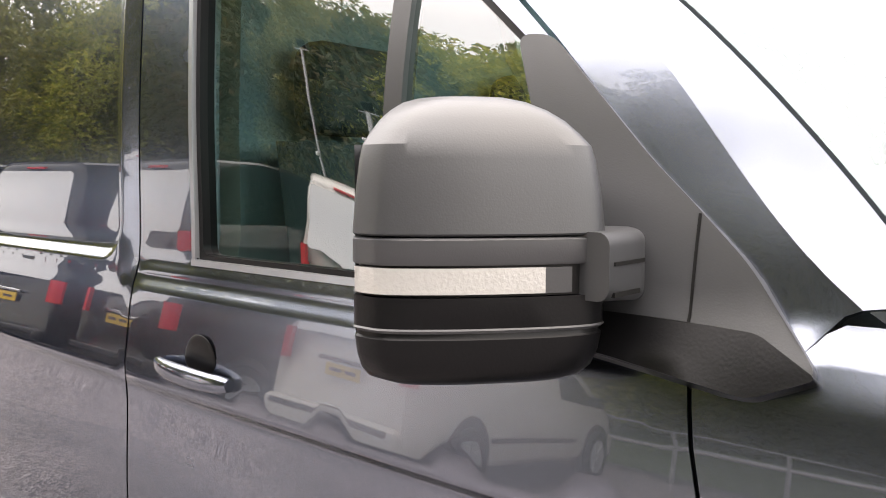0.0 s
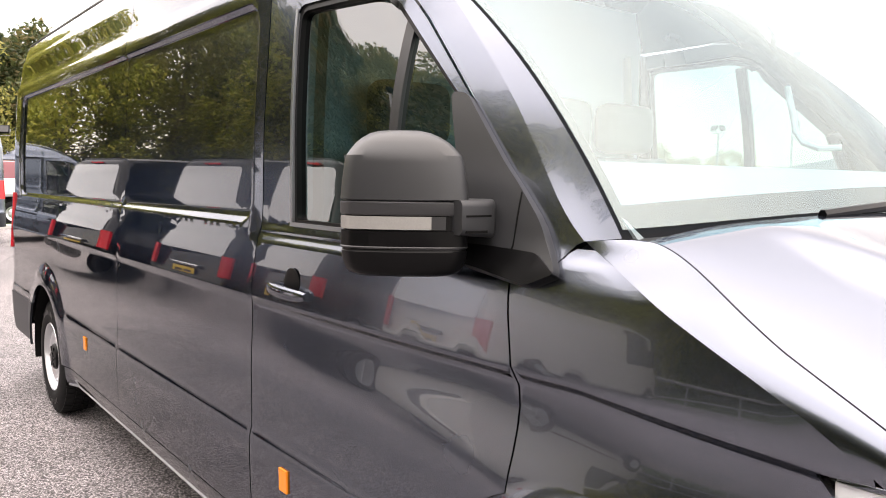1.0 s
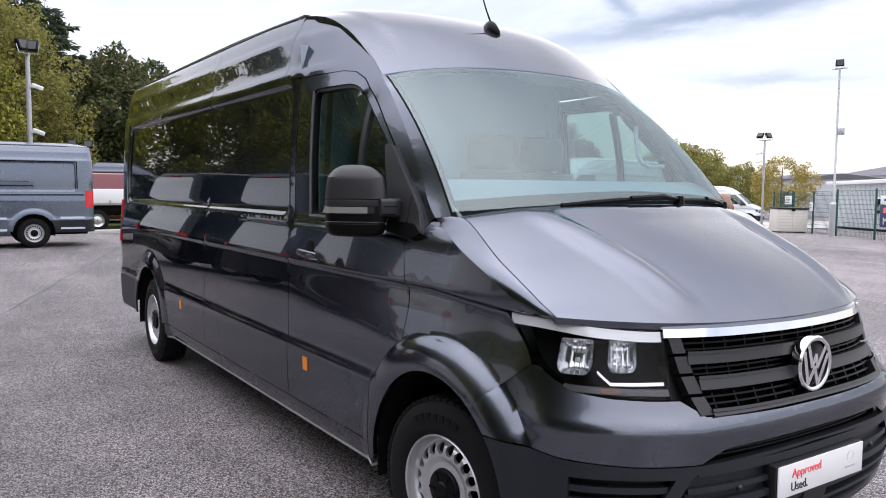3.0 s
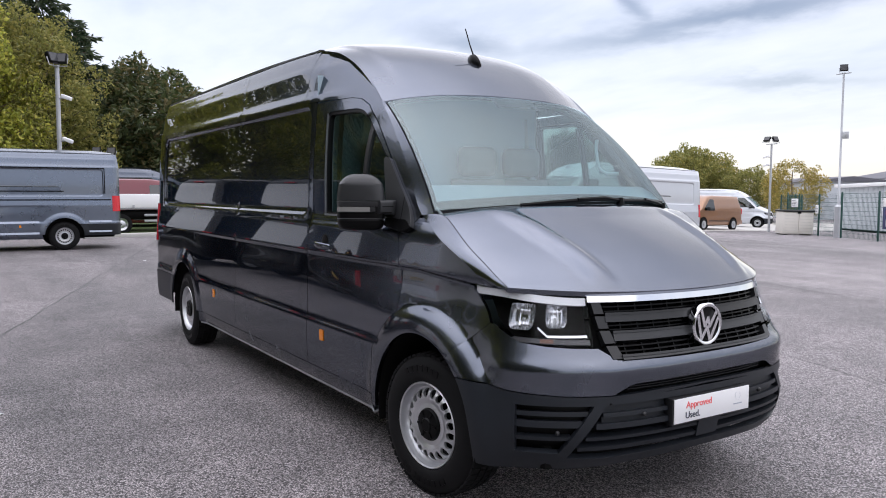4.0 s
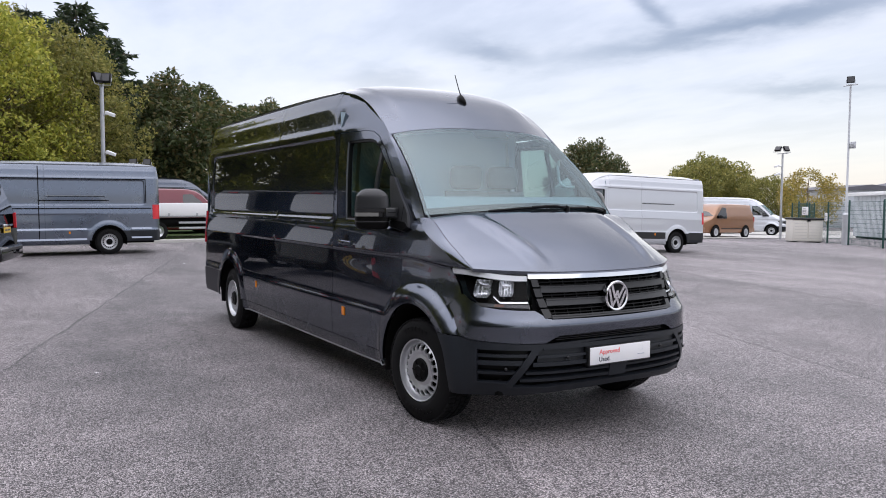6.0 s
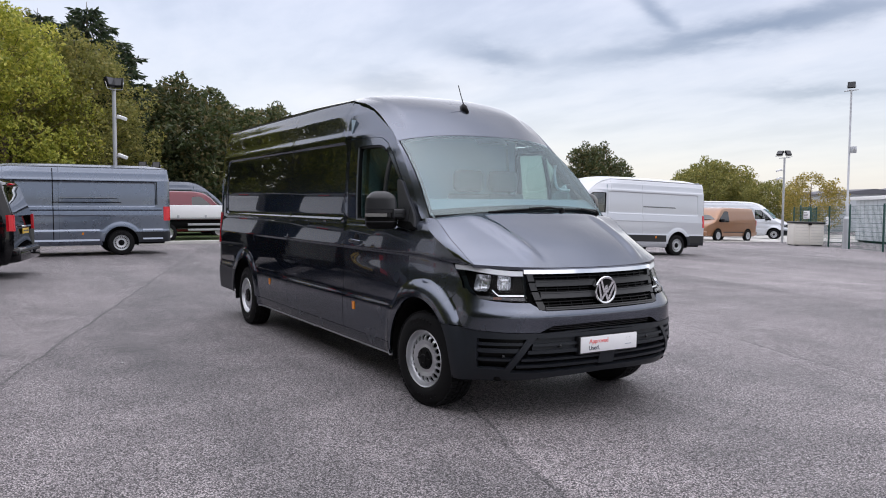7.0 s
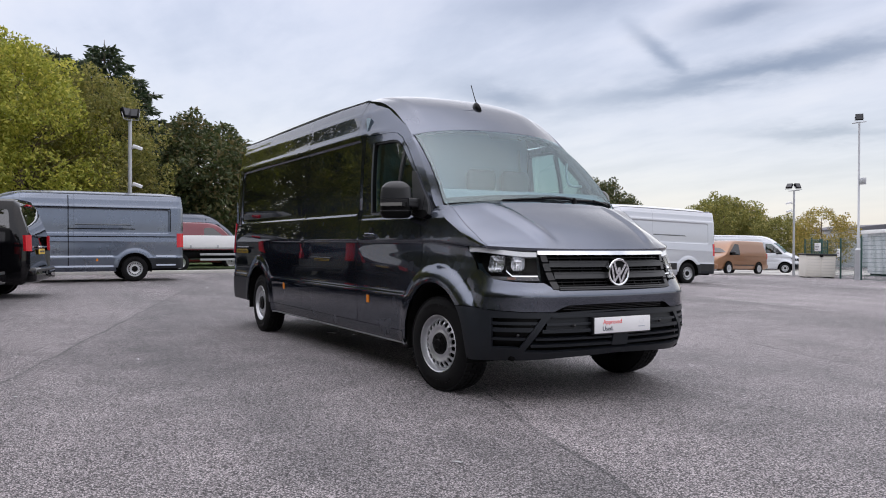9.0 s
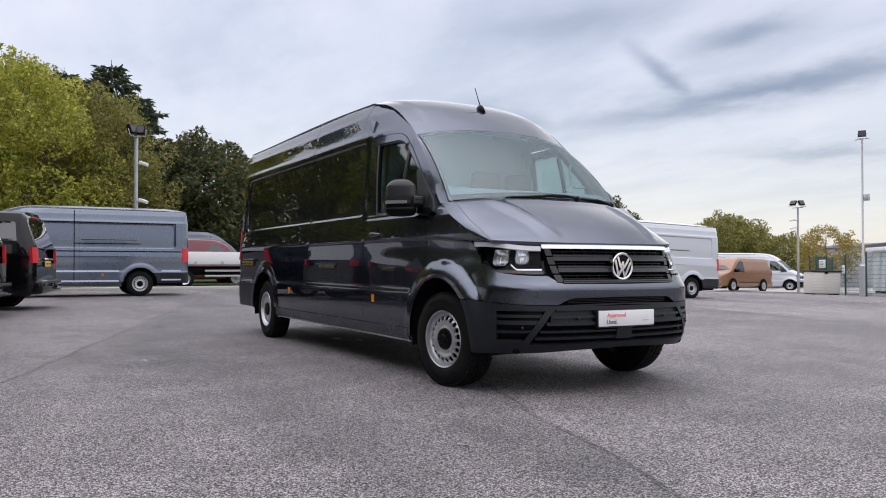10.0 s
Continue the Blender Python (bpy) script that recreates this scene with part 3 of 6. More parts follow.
def skin(q, z):
    """Point of the right-hand skin: q runs from the nose's middle round the corner (x = 1.65 - q along the flank)."""
    if q >= 1.25:
        x = 1.65 - q
        return Vector((x, -flank(x, z), z))
    xs = [0.2, 0.4] + [table(z, NOSE_Z, [row[k] for row in NOSE_X]) for k in range(5)]
    ys = [flank_base(0.2, z), flank_base(0.4, z)] + [table(z, NOSE_Z, [row[k] for row in NOSE_Y]) for k in range(5)]
    k = 0
    while k < 5 and q < NOSE_Q[k + 1]:
        k += 1
    pts = [(0.0, flank_base(0.0, z), 1.65)] + list(zip(xs, ys, NOSE_Q)) + [(xs[5], -ys[5], -0.35)]
    p0, p1, p2, p3 = pts[k:k + 4]
    f = (p1[2] - q) / (p1[2] - p2[2])
    out = []
    for c in (0, 1):
        m1 = (p2[c] - p0[c]) / (p0[2] - p2[2]) * (p1[2] - p2[2])
        m2 = (p3[c] - p1[c]) / (p1[2] - p3[2]) * (p1[2] - p2[2])
        out.append((2 * f ** 3 - 3 * f * f + 1) * p1[c] + (f ** 3 - 2 * f * f + f) * m1 + (3 * f * f - 2 * f ** 3) * p2[c] + (f ** 3 - f * f) * m2)
    return Vector((out[0], -flared(out[0], z, out[1]), z))


def bonnet_skin(a, b):
    """Top of the nose: a from the middle (0) to the shoulder (1), b from the windscreen (0) to the front (1)."""
    xr = table(a, (0, 0.5, 0.85, 1.0), (0.10, 0.055, -0.02, -0.032))
    xf = table(a, (0, 0.38, 0.66, 0.82, 0.94, 1.0), (0.853, 0.820, 0.744, 0.660, 0.580, 0.530))
    yo = lerp(0.864, 0.862, b)
    zc = table(b, (0, 0.25, 0.5, 0.75, 0.93, 1.0), (1.445, 1.385, 1.31, 1.215, 1.115, 1.062))
    zo = table(b, (0, 0.5, 0.9, 1.0), (1.397, 1.246, 1.122, 1.086))
    z = zc + (zo - zc) * a ** 3.0
    # two pressed ribs that run forward and fade before the edge
    fade = smooth(0.02, 0.35, b) * smooth(1.0, 0.86, b)
    r1, r2 = lerp(0.76, 0.61, b), lerp(0.595, 0.475, b)
    z += fade * (0.030 * smooth(r1 + 0.012, r1 - 0.05, a) - 0.024 * smooth(r2 + 0.045, r2 - 0.008, a) - 0.010)
    return Vector((lerp(xr, xf, b), -a * yo, z))


def shoulder_skin(f, b):
    """Fender facet beside the bonnet: f from the bonnet gap (0) to the flank's fold (1), b from the pillar (0) to the lamp (1)."""
    z = lerp(1.389, 1.089, b)
    fold = Vector((pillar_x(z), -flank_base(pillar_x(z), z), z))
    gap = bonnet_skin(1.0, b) + Vector((0.0, -0.003, 0.0))
    p = gap + (fold - gap) * f
    return p + Vector((0.4, -0.5, 0.8)) * (0.004 * 4 * f * (1 - f))


def screen_skin(a, b):
    """Windscreen: a from the middle (0) to the pillar (1), b from its foot (0) to its top (1)."""
    xb = table(a, (0, 0.5, 0.85, 1.0), (0.10, 0.060, -0.030, -0.082))
    zb = table(a, (0, 0.5, 1.0), (1.442, 1.428, 1.398))
    xt = table(a, (0, 0.5, 0.85, 1.0), (-0.59, -0.62, -0.69, -0.755))
    zt = table(a, (0, 0.5, 0.85, 1.0), (2.085, 2.078, 2.052, 2.025))
    bow = 0.045 * 4 * b * (1 - b)
    yo = lerp(0.872, 0.788, b)
    return Vector((lerp(xb, xt, b) + bow * 0.75, -a * yo, lerp(zb, zt, b) + bow * 0.6))


def roof_skin(a, s):
    """Roof: a from the middle (0) to the gutter (1), s along it from the windscreen (0) to the rear (1)."""
    xc = table(s, (0, 0.06, 0.14, 0.22, 0.30, 0.5, 1.0), (-0.59, -0.78, -1.05, -1.35, -1.75, -2.9, -5.80))
    zc = table(s, (0, 0.06, 0.14, 0.22, 0.30, 0.5, 0.9, 1.0), (2.085, 2.222, 2.372, 2.470, 2.533, 2.565, 2.555, 2.50))
    xe = table(s, (0, 0.06, 0.14, 0.22, 0.30, 0.5, 1.0), (-0.755, -0.92, -1.14, -1.40, -1.75, -2.9, -5.72))
    ze = table(s, (0, 0.06, 0.14, 0.22, 0.30, 0.5, 0.9, 1.0), (2.025, 2.16, 2.300, 2.400, 2.448, 2.47, 2.46, 2.40))
    ye = table(s, (0, 0.14, 0.30, 0.9, 1.0), (0.795, 0.79, 0.80, 0.80, 0.75))
    f = a ** 3.0
    z = lerp(zc, ze, f)
    z += 0.012 * smooth(0.84, 0.78, a) * smooth(0.02, 0.12, s) * (1 - 0.6 * smooth(0.25, 0.4, s))
    return Vector((lerp(xc, xe, a * a), -a * ye, z))


# ---------------------------------------------------------------- ground
def ground_height(x, y):
    return -0.024 * max(0.0, min(y, 50.0) - 8.0) * smooth(8, 13, y)


gx = [-900, -300, -120, -80, -60, -45, -35, -25, -15, -8, 0, 8, 15, 30, 60, 150, 400, 900]
gy = [-900, -300, -100, -40, -20, -10, 0, 8, 9, 10, 11, 12, 13, 14, 16, 18, 20, 24, 28, 32, 36, 40, 44, 48, 50, 55, 60, 80, 150, 400, 900]
ground = mesh_object("ground", grid(lambda u, v: (u, v, ground_height(u, v)), gx, gy), ASPHALT)
tagged(ground, "worn grey asphalt of an open vehicle yard", "ground", kind="structure")


# ---------------------------------------------------------------- panel van
def flat_xz(x, z):
    """The flank addressed by x instead of q."""
    return skin(1.65 - x, z)


def arc(cx, r, a0, a1, n=24):
    """Points of a circle round a wheel centre in x, z; angles in degrees from forward, up."""
    return [(cx + r * math.cos(radians(a)), 0.36 + r * math.sin(radians(a))) for a in spread(a0, a1, n)]


ROWS_Z = sorted(set([round(z, 4) for z in PROF_Z if z > 0.29] + [1.302, 1.308, 1.315, 1.322, 1.328, 1.334, 0.29, 0.38, 0.46, 0.50, 0.60, 0.64, 0.70, 0.75, 0.85, 0.90, 0.95, 1.05, 1.30, 1.340, 1.346, 1.352, 1.358, 1.364, 1.39, 1.42,
                1.46, 1.50, 1.55, 1.65, 1.70, 1.75, 1.80, 1.85, 1.90, 1.95, 2.02, 2.07, 2.16, 2.20, 2.25, 2.35, 2.42]))
CREASE_D = (-0.002, 0.004, 0.009, 0.013, 0.017, 0.022, 0.027, 0.034, 0.045, 0.06, 0.08, 0.10, 0.12, 0.14, 0.155, 0.19)
FLARE_R = (ARCH + 0.02, ARCH + 0.004, ARCH - 0.012, ARCH - 0.03, ARCH - 0.05, ARCH - 0.07, ARCH - 0.09, ARCH - 0.11)
ROWS_PLAIN = [z for z in ROWS_Z if not 0.92 < z < 1.145]
ROWS_Z = sorted(ROWS_PLAIN + [round(1.135 - d, 4) for d in CREASE_D])
DOOR_SEAM = [(-0.294, 1.31), (-0.285, 1.24), (-0.262, 1.14), (-0.250, 1.06), (-0.250, 0.97)]
PILLAR_SEAM = [(-0.20, 1.345), (-0.29, 1.45), (-0.362, 1.531), (-0.507, 1.693), (-0.70, 1.89), (-0.84, 2.015), (-0.93, 2.058), (-1.03, 2.072), (-1.428, 2.072)]


def in_flare(x, z):
    return min(math.hypot(x, z - 0.36), math.hypot(x + WHEELBASE, z - 0.36)) < ARCH + 0.03


def in_flare_nose(q, z):
    return in_flare(1.65 - q, z)


def recess_lines():
    """Loops along the edge of the sunk panel, with their points in step with one another."""
    out = []
    xs, zs = spread(-1.56, -5.35, 76), spread(1.435, 1.975, 11)
    for d in (-0.013, -0.008, -0.003, 0.003, 0.008, 0.013):
        r = 0.07 + d

        def bend(cx, cz, a0):
            return [(cx + r * math.cos(radians(a0 - 15 * k)), cz + r * math.sin(radians(a0 - 15 * k))) for k in range(1, 6)]
        loop = [(x, 1.435 - r) for x in xs] + bend(-5.35, 1.435, -90) + [(-5.35 - r, z) for z in zs] + bend(-5.35, 1.975, 180)
        loop += [(x, 1.975 + r) for x in xs[::-1]] + bend(-1.56, 1.975, 90) + [(-1.56 + r, z) for z in zs[::-1]] + bend(-1.56, 1.435, 0)
        out.append(loop + loop[:1])
    return out


def wheel_parts(van, x, y, side, turn, name="wheel", front=True):
    """Tyre, steel rim with a ring of holes, hub cap. Built round the origin facing -y, then placed."""
    m = pose(x, y, 0.355, 0, 0, turn + (180 if side < 0 else 0))
    prof = [(0.205, 0.10), (0.215, 0.112), (0.25, 0.118), (0.29, 0.116), (0.325, 0.104), (0.343, 0.088), (0.346, 0.070), (0.349, 0.050), (0.350, 0.020),
            (0.350, -0.020), (0.349, -0.050), (0.346, -0.070), (0.343, -0.088), (0.325, -0.104), (0.29, -0.116), (0.25, -0.118), (0.222, -0.112), (0.212, -0.100), (0.205, -0.085)]
    tyre = lathe([(r, yy) for r, yy in prof], 72)
    wheel = part(name, tyre, RUBBER, van, "black road tyre on a silver steel wheel", sharp=50)
    # shoulder blocks of the tread
    tb = bmesh.new()
    for k in range(56):
        a = k * 2 * math.pi / 56
        for off, wide, skew in ((-0.072, 0.046, 0.0), (-0.024, 0.034, 0.5), (0.024, 0.034, 0.0), (0.072, 0.046, 0.5)):
            bmesh.ops.create_cube(tb, size=1, matrix=Matrix.Rotation(a + skew * 2 * math.pi / 56, 4, "Y") @ Matrix.Translation((0.3500 if abs(off) > 0.05 else 0.3530, off, 0)) @ Matrix.Rotation(0.12 * (1 if off > 0 else -1) * (abs(off) > 0.05), 4, "Z") @ Matrix.Diagonal((0.012, wide, 0.031, 1)))
    tagged(part("tread", tb, RUBBER, wheel, smooth_faces=False), kind="stuff")
    # raised marks on the sidewall, as plain bars
    sb = bmesh.new()
    for base, count in ((60, 9), (240, 7)):
        for k in range(count):
            bmesh.ops.create_cube(sb, size=1, matrix=Matrix.Rotation(radians(base + k * 8), 4, "Y") @ Matrix.Translation((0.283, -0.1165, 0)) @ Matrix.Diagonal((0.030, 0.004, 0.022, 1)))
    tagged(part("sidewall_mark", sb, BLACK, wheel, smooth_faces=False), kind="stuff")

    def dish(a, r):
        d = table(r, (0.05, 0.085, 0.105, 0.128, 0.150, 0.172, 0.186, 0.200, 0.2065, 0.212), (-0.088, -0.086, -0.082, -0.092, -0.094, -0.080, -0.062, -0.078, -0.108, -0.112))
        return Vector((r * math.cos(a), d, r * math.sin(a)))
    rim = bmesh.new()
    count = 20
    for k in range(count):
        a0 = k * 2 * math.pi / count
        w = 2 * math.pi / count
        hole = [(a0 + w / 2 + 0.37 * w * math.cos(t), 0.157 + 0.0215 * math.sin(t)) for t in spread(0, 2 * math.pi, 14)[:-1]]
        outer = [(a0, r) for r in (0.125, 0.14, 0.158, 0.176, 0.184)] + [(a0 + w * f, 0.184) for f in (0.25, 0.5, 0.75)] + [(a0 + w, r) for r in (0.184, 0.176, 0.158, 0.14, 0.125)] + [(a0 + w * f, 0.125) for f in (0.75, 0.5, 0.25)]
        from mathutils.geometry import delaunay_2d_cdt
        co = [Vector((p[0] * 0.16, p[1])) for p in outer + hole]
        no = len(outer)
        ed = [(i, (i + 1) % no) for i in range(no)] + [(no + i, no + (i + 1) % len(hole)) for i in range(len(hole))]
        v2, _, f2, *_ = delaunay_2d_cdt(co, ed, [], 0, 1e-6)
        vs = [rim.verts.new(dish(p[0] / 0.16, p[1])) for p in v2]
        hp = [(h[0] * 0.16, h[1]) for h in hole]
        inner = []
        for f in f2:
            c = sum((v2[i] for i in f), Vector((0, 0))) / len(f)
            if not inside(np.array([c[0]]), np.array([c[1]]), hp)[0]:
                try:
                    rim.faces.new([vs[i] for i in f])
                except ValueError:
                    pass
        ring = [rim.verts.new(dish(h[0], h[1]) + Vector((0, 0.014, 0))) for h in hole]
        top = [rim.verts.new(dish(h[0], h[1])) for h in hole]
        for i in range(len(hole)):
            j = (i + 1) % len(hole)
            rim.faces.new((top[i], top[j], ring[j], ring[i]))
    lathe([(r, dish(0, r)[1]) for r in (0.06, 0.085, 0.095, 0.105, 0.115, 0.125)], 60, rim)
    lathe([(r, dish(0, r)[1]) for r in (0.184, 0.190, 0.196, 0.200, 0.204, 0.2065, 0.210, 0.212)] + [(0.216, -0.106), (0.212, -0.09), (0.200, -0.06), (0.195, 0.05), (0.205, 0.1)], 60, rim)
    bmesh.ops.remove_doubles(rim, verts=rim.verts, dist=0.0004)
    bmesh.ops.recalc_face_normals(rim, faces=rim.faces)
    part("rim", rim, STEEL, wheel, "silver steel rim with a ring of oval holes", sharp=30)
    drum = lathe([(0.0, -0.035), (0.19, -0.035), (0.19, 0.03)], 32)
    part("brake_drum", drum, BLACK, wheel)
    cap = lathe([(0.0, -0.112), (0.030, -0.112), (0.036, -0.106), (0.062, -0.104), (0.076, -0.100), (0.082, -0.090), (0.084, -0.080)], 40)
    for k in range(6):
        bmesh.ops.create_cube(cap, size=1, matrix=Matrix.Rotation(k * math.pi / 3, 4, "Y") @ Matrix.Translation((0.055, -0.106, 0)) @ Matrix.Diagonal((0.030, 0.006, 0.010, 1)))
    part("hub_cap", cap, BLACK, wheel, "black plastic hub cap", sharp=40)
    wheel.matrix_basis = m
    return wheel


def body_side(van, side, mat, rail):
    """One flank of the load area, the cab door with its glass, fender, pillar and sill."""
    lines_f = [arc(0, r, 5, 185, 56) for r in FLARE_R]
    lines_r = [arc(-WHEELBASE, r, -5, 185, 56) for r in FLARE_R]
    # fender, down to the wheel opening
    arch_top = [p for p in arc(0, ARCH + 0.002, math.degrees(math.acos(-0.250 / (ARCH + 0.002))), 148, 10)]
    top = [(pillar_x(z), z) for z in (1.375, 1.35, 1.32, 1.29, 1.25, 1.20, 1.16, 1.12, 1.10)]
    fender = [(-0.288, 1.315), (-0.22, 1.335), (-0.155, 1.375)] + top + [(0.386, 1.089), (0.309, 1.089), (0.318, 1.072), (0.345, 1.042), (0.425, 0.968), (0.458, 0.926), (0.336, 0.832)] + arc(0, OPENING, 56, 178, 30)
    fender += [(-0.468, 0.34), (-0.505, 0.34), (-0.505, 0.66)] + arch_top[::-1] + [(x + 0.004, z) for x, z in DOOR_SEAM[::-1]]
    part("fender", panel(flat_xz, fender, us=spread(-0.5, 0.46, 40), vs=sorted(ROWS_PLAIN + [1.175, 1.20, 1.245]), lines=lines_f + [[(x_, 1.135 - 0.09 * max(0.0, x_ + 0.1) - dd) for x_ in spread(-0.3, 0.40, 24)] for dd in CREASE_D], side=side, lip=0.02, clear=in_flare), mat, van)
    # cab door
    back_x = -1.225 if side > 0 else -1.36
    glass_hole = rounded([(back_x, 1.366), (-0.415, 1.366), (-0.535, 1.685), (-0.845, 1.972), (-0.93, 2.000), (back_x - 0.027, 2.000)], [0.02, 0.01, 0.02, 0.05, 0.06, 0.035])
    door = [(-1.425, 0.402), (-0.510, 0.402), (-0.510, 0.66)] + [(x - 0.004, z) for x, z in arch_top[::-1]] + [(x - 0.001, z) for x, z in DOOR_SEAM[::-1]]
    door += [(-0.302, 1.345)] + [(x - 0.006, z - 0.003) for x, z in PILLAR_SEAM[1:-1]] + [(-1.425, 2.067)]
    door_ob = part("cab_door", panel(flat_xz, door, [glass_hole], us=spread(-1.425, -0.25, 30), vs=ROWS_PLAIN, lines=lines_f[:4] + [[(x_, 1.135 - dd) for x_ in spread(-1.42, -0.27, 24)] for dd in CREASE_D], side=side, clear=in_flare), mat, van)
    inner_hole = [(lerp(x, -0.84, 0.035), lerp(z, 1.66, 0.05)) for x, z in glass_hole]
    frame_bm = panel(flat_xz, [(lerp(x, -0.84, -0.012), lerp(z, 1.66, -0.02)) for x, z in glass_hole], [inner_hole], side=side, proud=-0.006, lip=0.03)
    part("window_seal", frame_bm, BLACK, door_ob)
    part("window_trim", strip(flat_xz, back_x - 0.01, -0.42, 1.360, 1.372, 0.004, 0.02, 14, side), TRIMBRIGHT, door_ob)
    part("window_trim", strip(lambda u, v: flat_xz(lerp(back_x, back_x - 0.027, (u - 1.37) / 0.63) + v, u), 1.372, 1.99, -0.010, 0.002, 0.003, 0.02, 10, side), TRIMBRIGHT, door_ob)
    part("window_glass", panel(flat_xz, [(lerp(x, -0.84, 0.01), lerp(z, 1.66, 0.01)) for x, z in glass_hole], us=spread(-1.4, -0.4, 12), vs=spread(1.36, 2.0, 10), side=side, proud=-0.022, lip=0), PANE, door_ob, "green-tinted clear side window").visible_shadow = False
    part("quarter_bar", strip(lambda u, v: flat_xz(lerp(-0.748, -0.770, (u - 1.37) / 0.60) - (0.0 if side > 0 else 0.13) + v, u), 1.37, 1.965, -0.016, 0.016, -0.010, 0.03, 10, side), TRIM, door_ob)
    # handle: grip over a scooped cup
    hx, hz = -1.175, 1.178
    y0 = -flank(hx, hz)
    cup = bmesh.new()
    bmesh.ops.create_uvsphere(cup, u_segments=24, v_segments=12, radius=1, matrix=Matrix.Translation((hx + 0.01, (y0 + 0.0035) * side, hz + 0.012)) @ Matrix.Diagonal((0.052, 0.004, 0.056, 1)))
    part("handle_cup", cup, BLACK, door_ob)
    grip = bmesh.new()
    secs = []
    for f in spread(0, 1, 14):
        x = hx - 0.115 + 0.23 * f
        out = 0.030 * math.sin(math.pi * min(1, max(0, f * 0.96 + 0.02))) ** 0.45
        hgt = lerp(0.015, 0.020, math.sin(math.pi * f)) * (0.75 if f in (0, 1) else 1)
        cz = hz - 0.006 * f + 0.003
        secs.append([(x, (y0 - out - 0.010 * math.cos(t)) * side, cz + hgt * math.sin(t)) for t in spread(0, 2 * math.pi, 12)[:-1]])
    loft(secs, bm=grip)
    bmesh.ops.recalc_face_normals(grip, faces=grip.faces)
    part("door_handle", grip, mat, door_ob, sharp=60)
    # pillar and cab roof side
    pillar = [(-0.158, 1.383)] + [(pillar_x(z) - 0.004, z) for z in spread(1.39, 2.43, 34)] + [(-1.602, 2.44), (-1.602, 2.078), (-1.428, 2.076)] + PILLAR_SEAM[::-1][1:] + [(-0.195, 1.338)]
    part("pillar", panel(flat_xz, pillar, us=spread(-1.6, -0.1, 48), vs=ROWS_Z, side=side, lip=0.02), mat, van)
    fl = Vector((1, side, 1))
    edge = grid(lambda f, b: flat_xz(pillar_x(lerp(1.39, 2.03, b)) - 0.004, lerp(1.39, 2.03, b)).lerp(screen_skin(0.995, b), f) * fl, spread(0, 1, 3), spread(0, 1, 24))
    bmesh.ops.recalc_face_normals(edge, faces=edge.faces)
    if sum(f.normal.x for f in edge.faces) < 0:
        bmesh.ops.reverse_faces(edge, faces=edge.faces)
    part("pillar_edge", edge, mat, van)
    edge = grid(lambda f, s_: flat_xz(roof_skin(1, s_).x, min(2.44, roof_skin(1, s_).z)).lerp(roof_skin(1, s_), f) * fl, spread(0, 1, 2), spread(0, 0.30, 24))
    part("roof_edge", edge, mat, van)
    # load area
    front = [(-1.431, 0.402), (-1.431, 2.072), (-1.606, 2.078), (-1.606, 2.44), (-2.918, 2.44), (-2.918, 0.402)]
    cols = sorted(spread(-5.8, -1.4, 70) + [-1.477, -1.485, -1.495, -1.503, -5.407, -5.415, -5.425, -5.433, -5.66, -5.70, -5.74, -5.77])
    rec = recess_lines()
    rows = [z for z in ROWS_Z if abs(z - 1.365) > 0.03 and abs(z - 2.045) > 0.03]
    part("side_panel", panel(flat_xz, front, us=cols, vs=rows, lines=rec, side=side), mat, van)
    rear = [(-2.922, 0.402), (-2.922, 2.44), (-5.78, 2.44), (-5.835, 2.1), (-5.84, 1.3), (-5.84, 0.655)] + [(-4.99, 0.655)] + arc(-WHEELBASE, OPENING, 139, 5, 34) + [(-3.98, 0.402)]
    part("side_panel", panel(flat_xz, rear, us=cols, vs=rows, lines=rec + lines_r, side=side, clear=in_flare), mat, van)
    corner = [(-5.0, 0.651), (-5.84, 0.651), (-5.84, 0.36), (-4.945, 0.36)] + arc(-WHEELBASE, OPENING, 178, 140, 10)
    part("rear_bumper_corner", panel(flat_xz, corner, us=cols, vs=ROWS_Z, lines=lines_r, side=side, proud=0.004), BUMPER if side else mat, van)
    sill = [(-0.510, 0.398), (-3.98, 0.398), (-4.0, 0.30), (-0.52, 0.30)]
    part("sill", panel(flat_xz, sill, us=cols + spread(-1.4, -0.5, 12), vs=ROWS_Z, side=side), mat, van)
    part("sill_edge", strip(flat_xz, -0.52, -3.98, 0.288, 0.298, 0.004, 0.05, 40, side), GALV, van)
    # gutter rail over the load area
    part("gutter", strip(flat_xz, -1.62, -5.70, 2.436, 2.448, 0.004, 0.06, 40, side), TRIM, van)
    # side reflectors
    for rx in (-1.185, -3.50):
        r = part("side_reflector", strip(flat_xz, rx - 0.024, rx + 0.024, 0.585, 0.652, 0.006, 0.012, 3, side), AMBER, van, "amber side reflector")
    if rail:
        part("door_rail", strip(flat_xz, -2.95, -4.35, 1.603, 1.622, 0.005, 0.03, 20, side), TRIMBRIGHT, van, "recessed sliding-door rail")
        part("door_rail_slot", strip(flat_xz, -2.95, -4.40, 1.585, 1.60, 0.003, 0.03, 20, side), DARKGAP, van)
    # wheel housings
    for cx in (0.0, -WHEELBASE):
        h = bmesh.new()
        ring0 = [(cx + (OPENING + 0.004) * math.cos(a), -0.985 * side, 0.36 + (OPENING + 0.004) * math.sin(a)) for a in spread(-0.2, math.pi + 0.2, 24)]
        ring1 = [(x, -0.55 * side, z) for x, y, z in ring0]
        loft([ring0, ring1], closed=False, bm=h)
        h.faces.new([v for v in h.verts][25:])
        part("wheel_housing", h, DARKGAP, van)
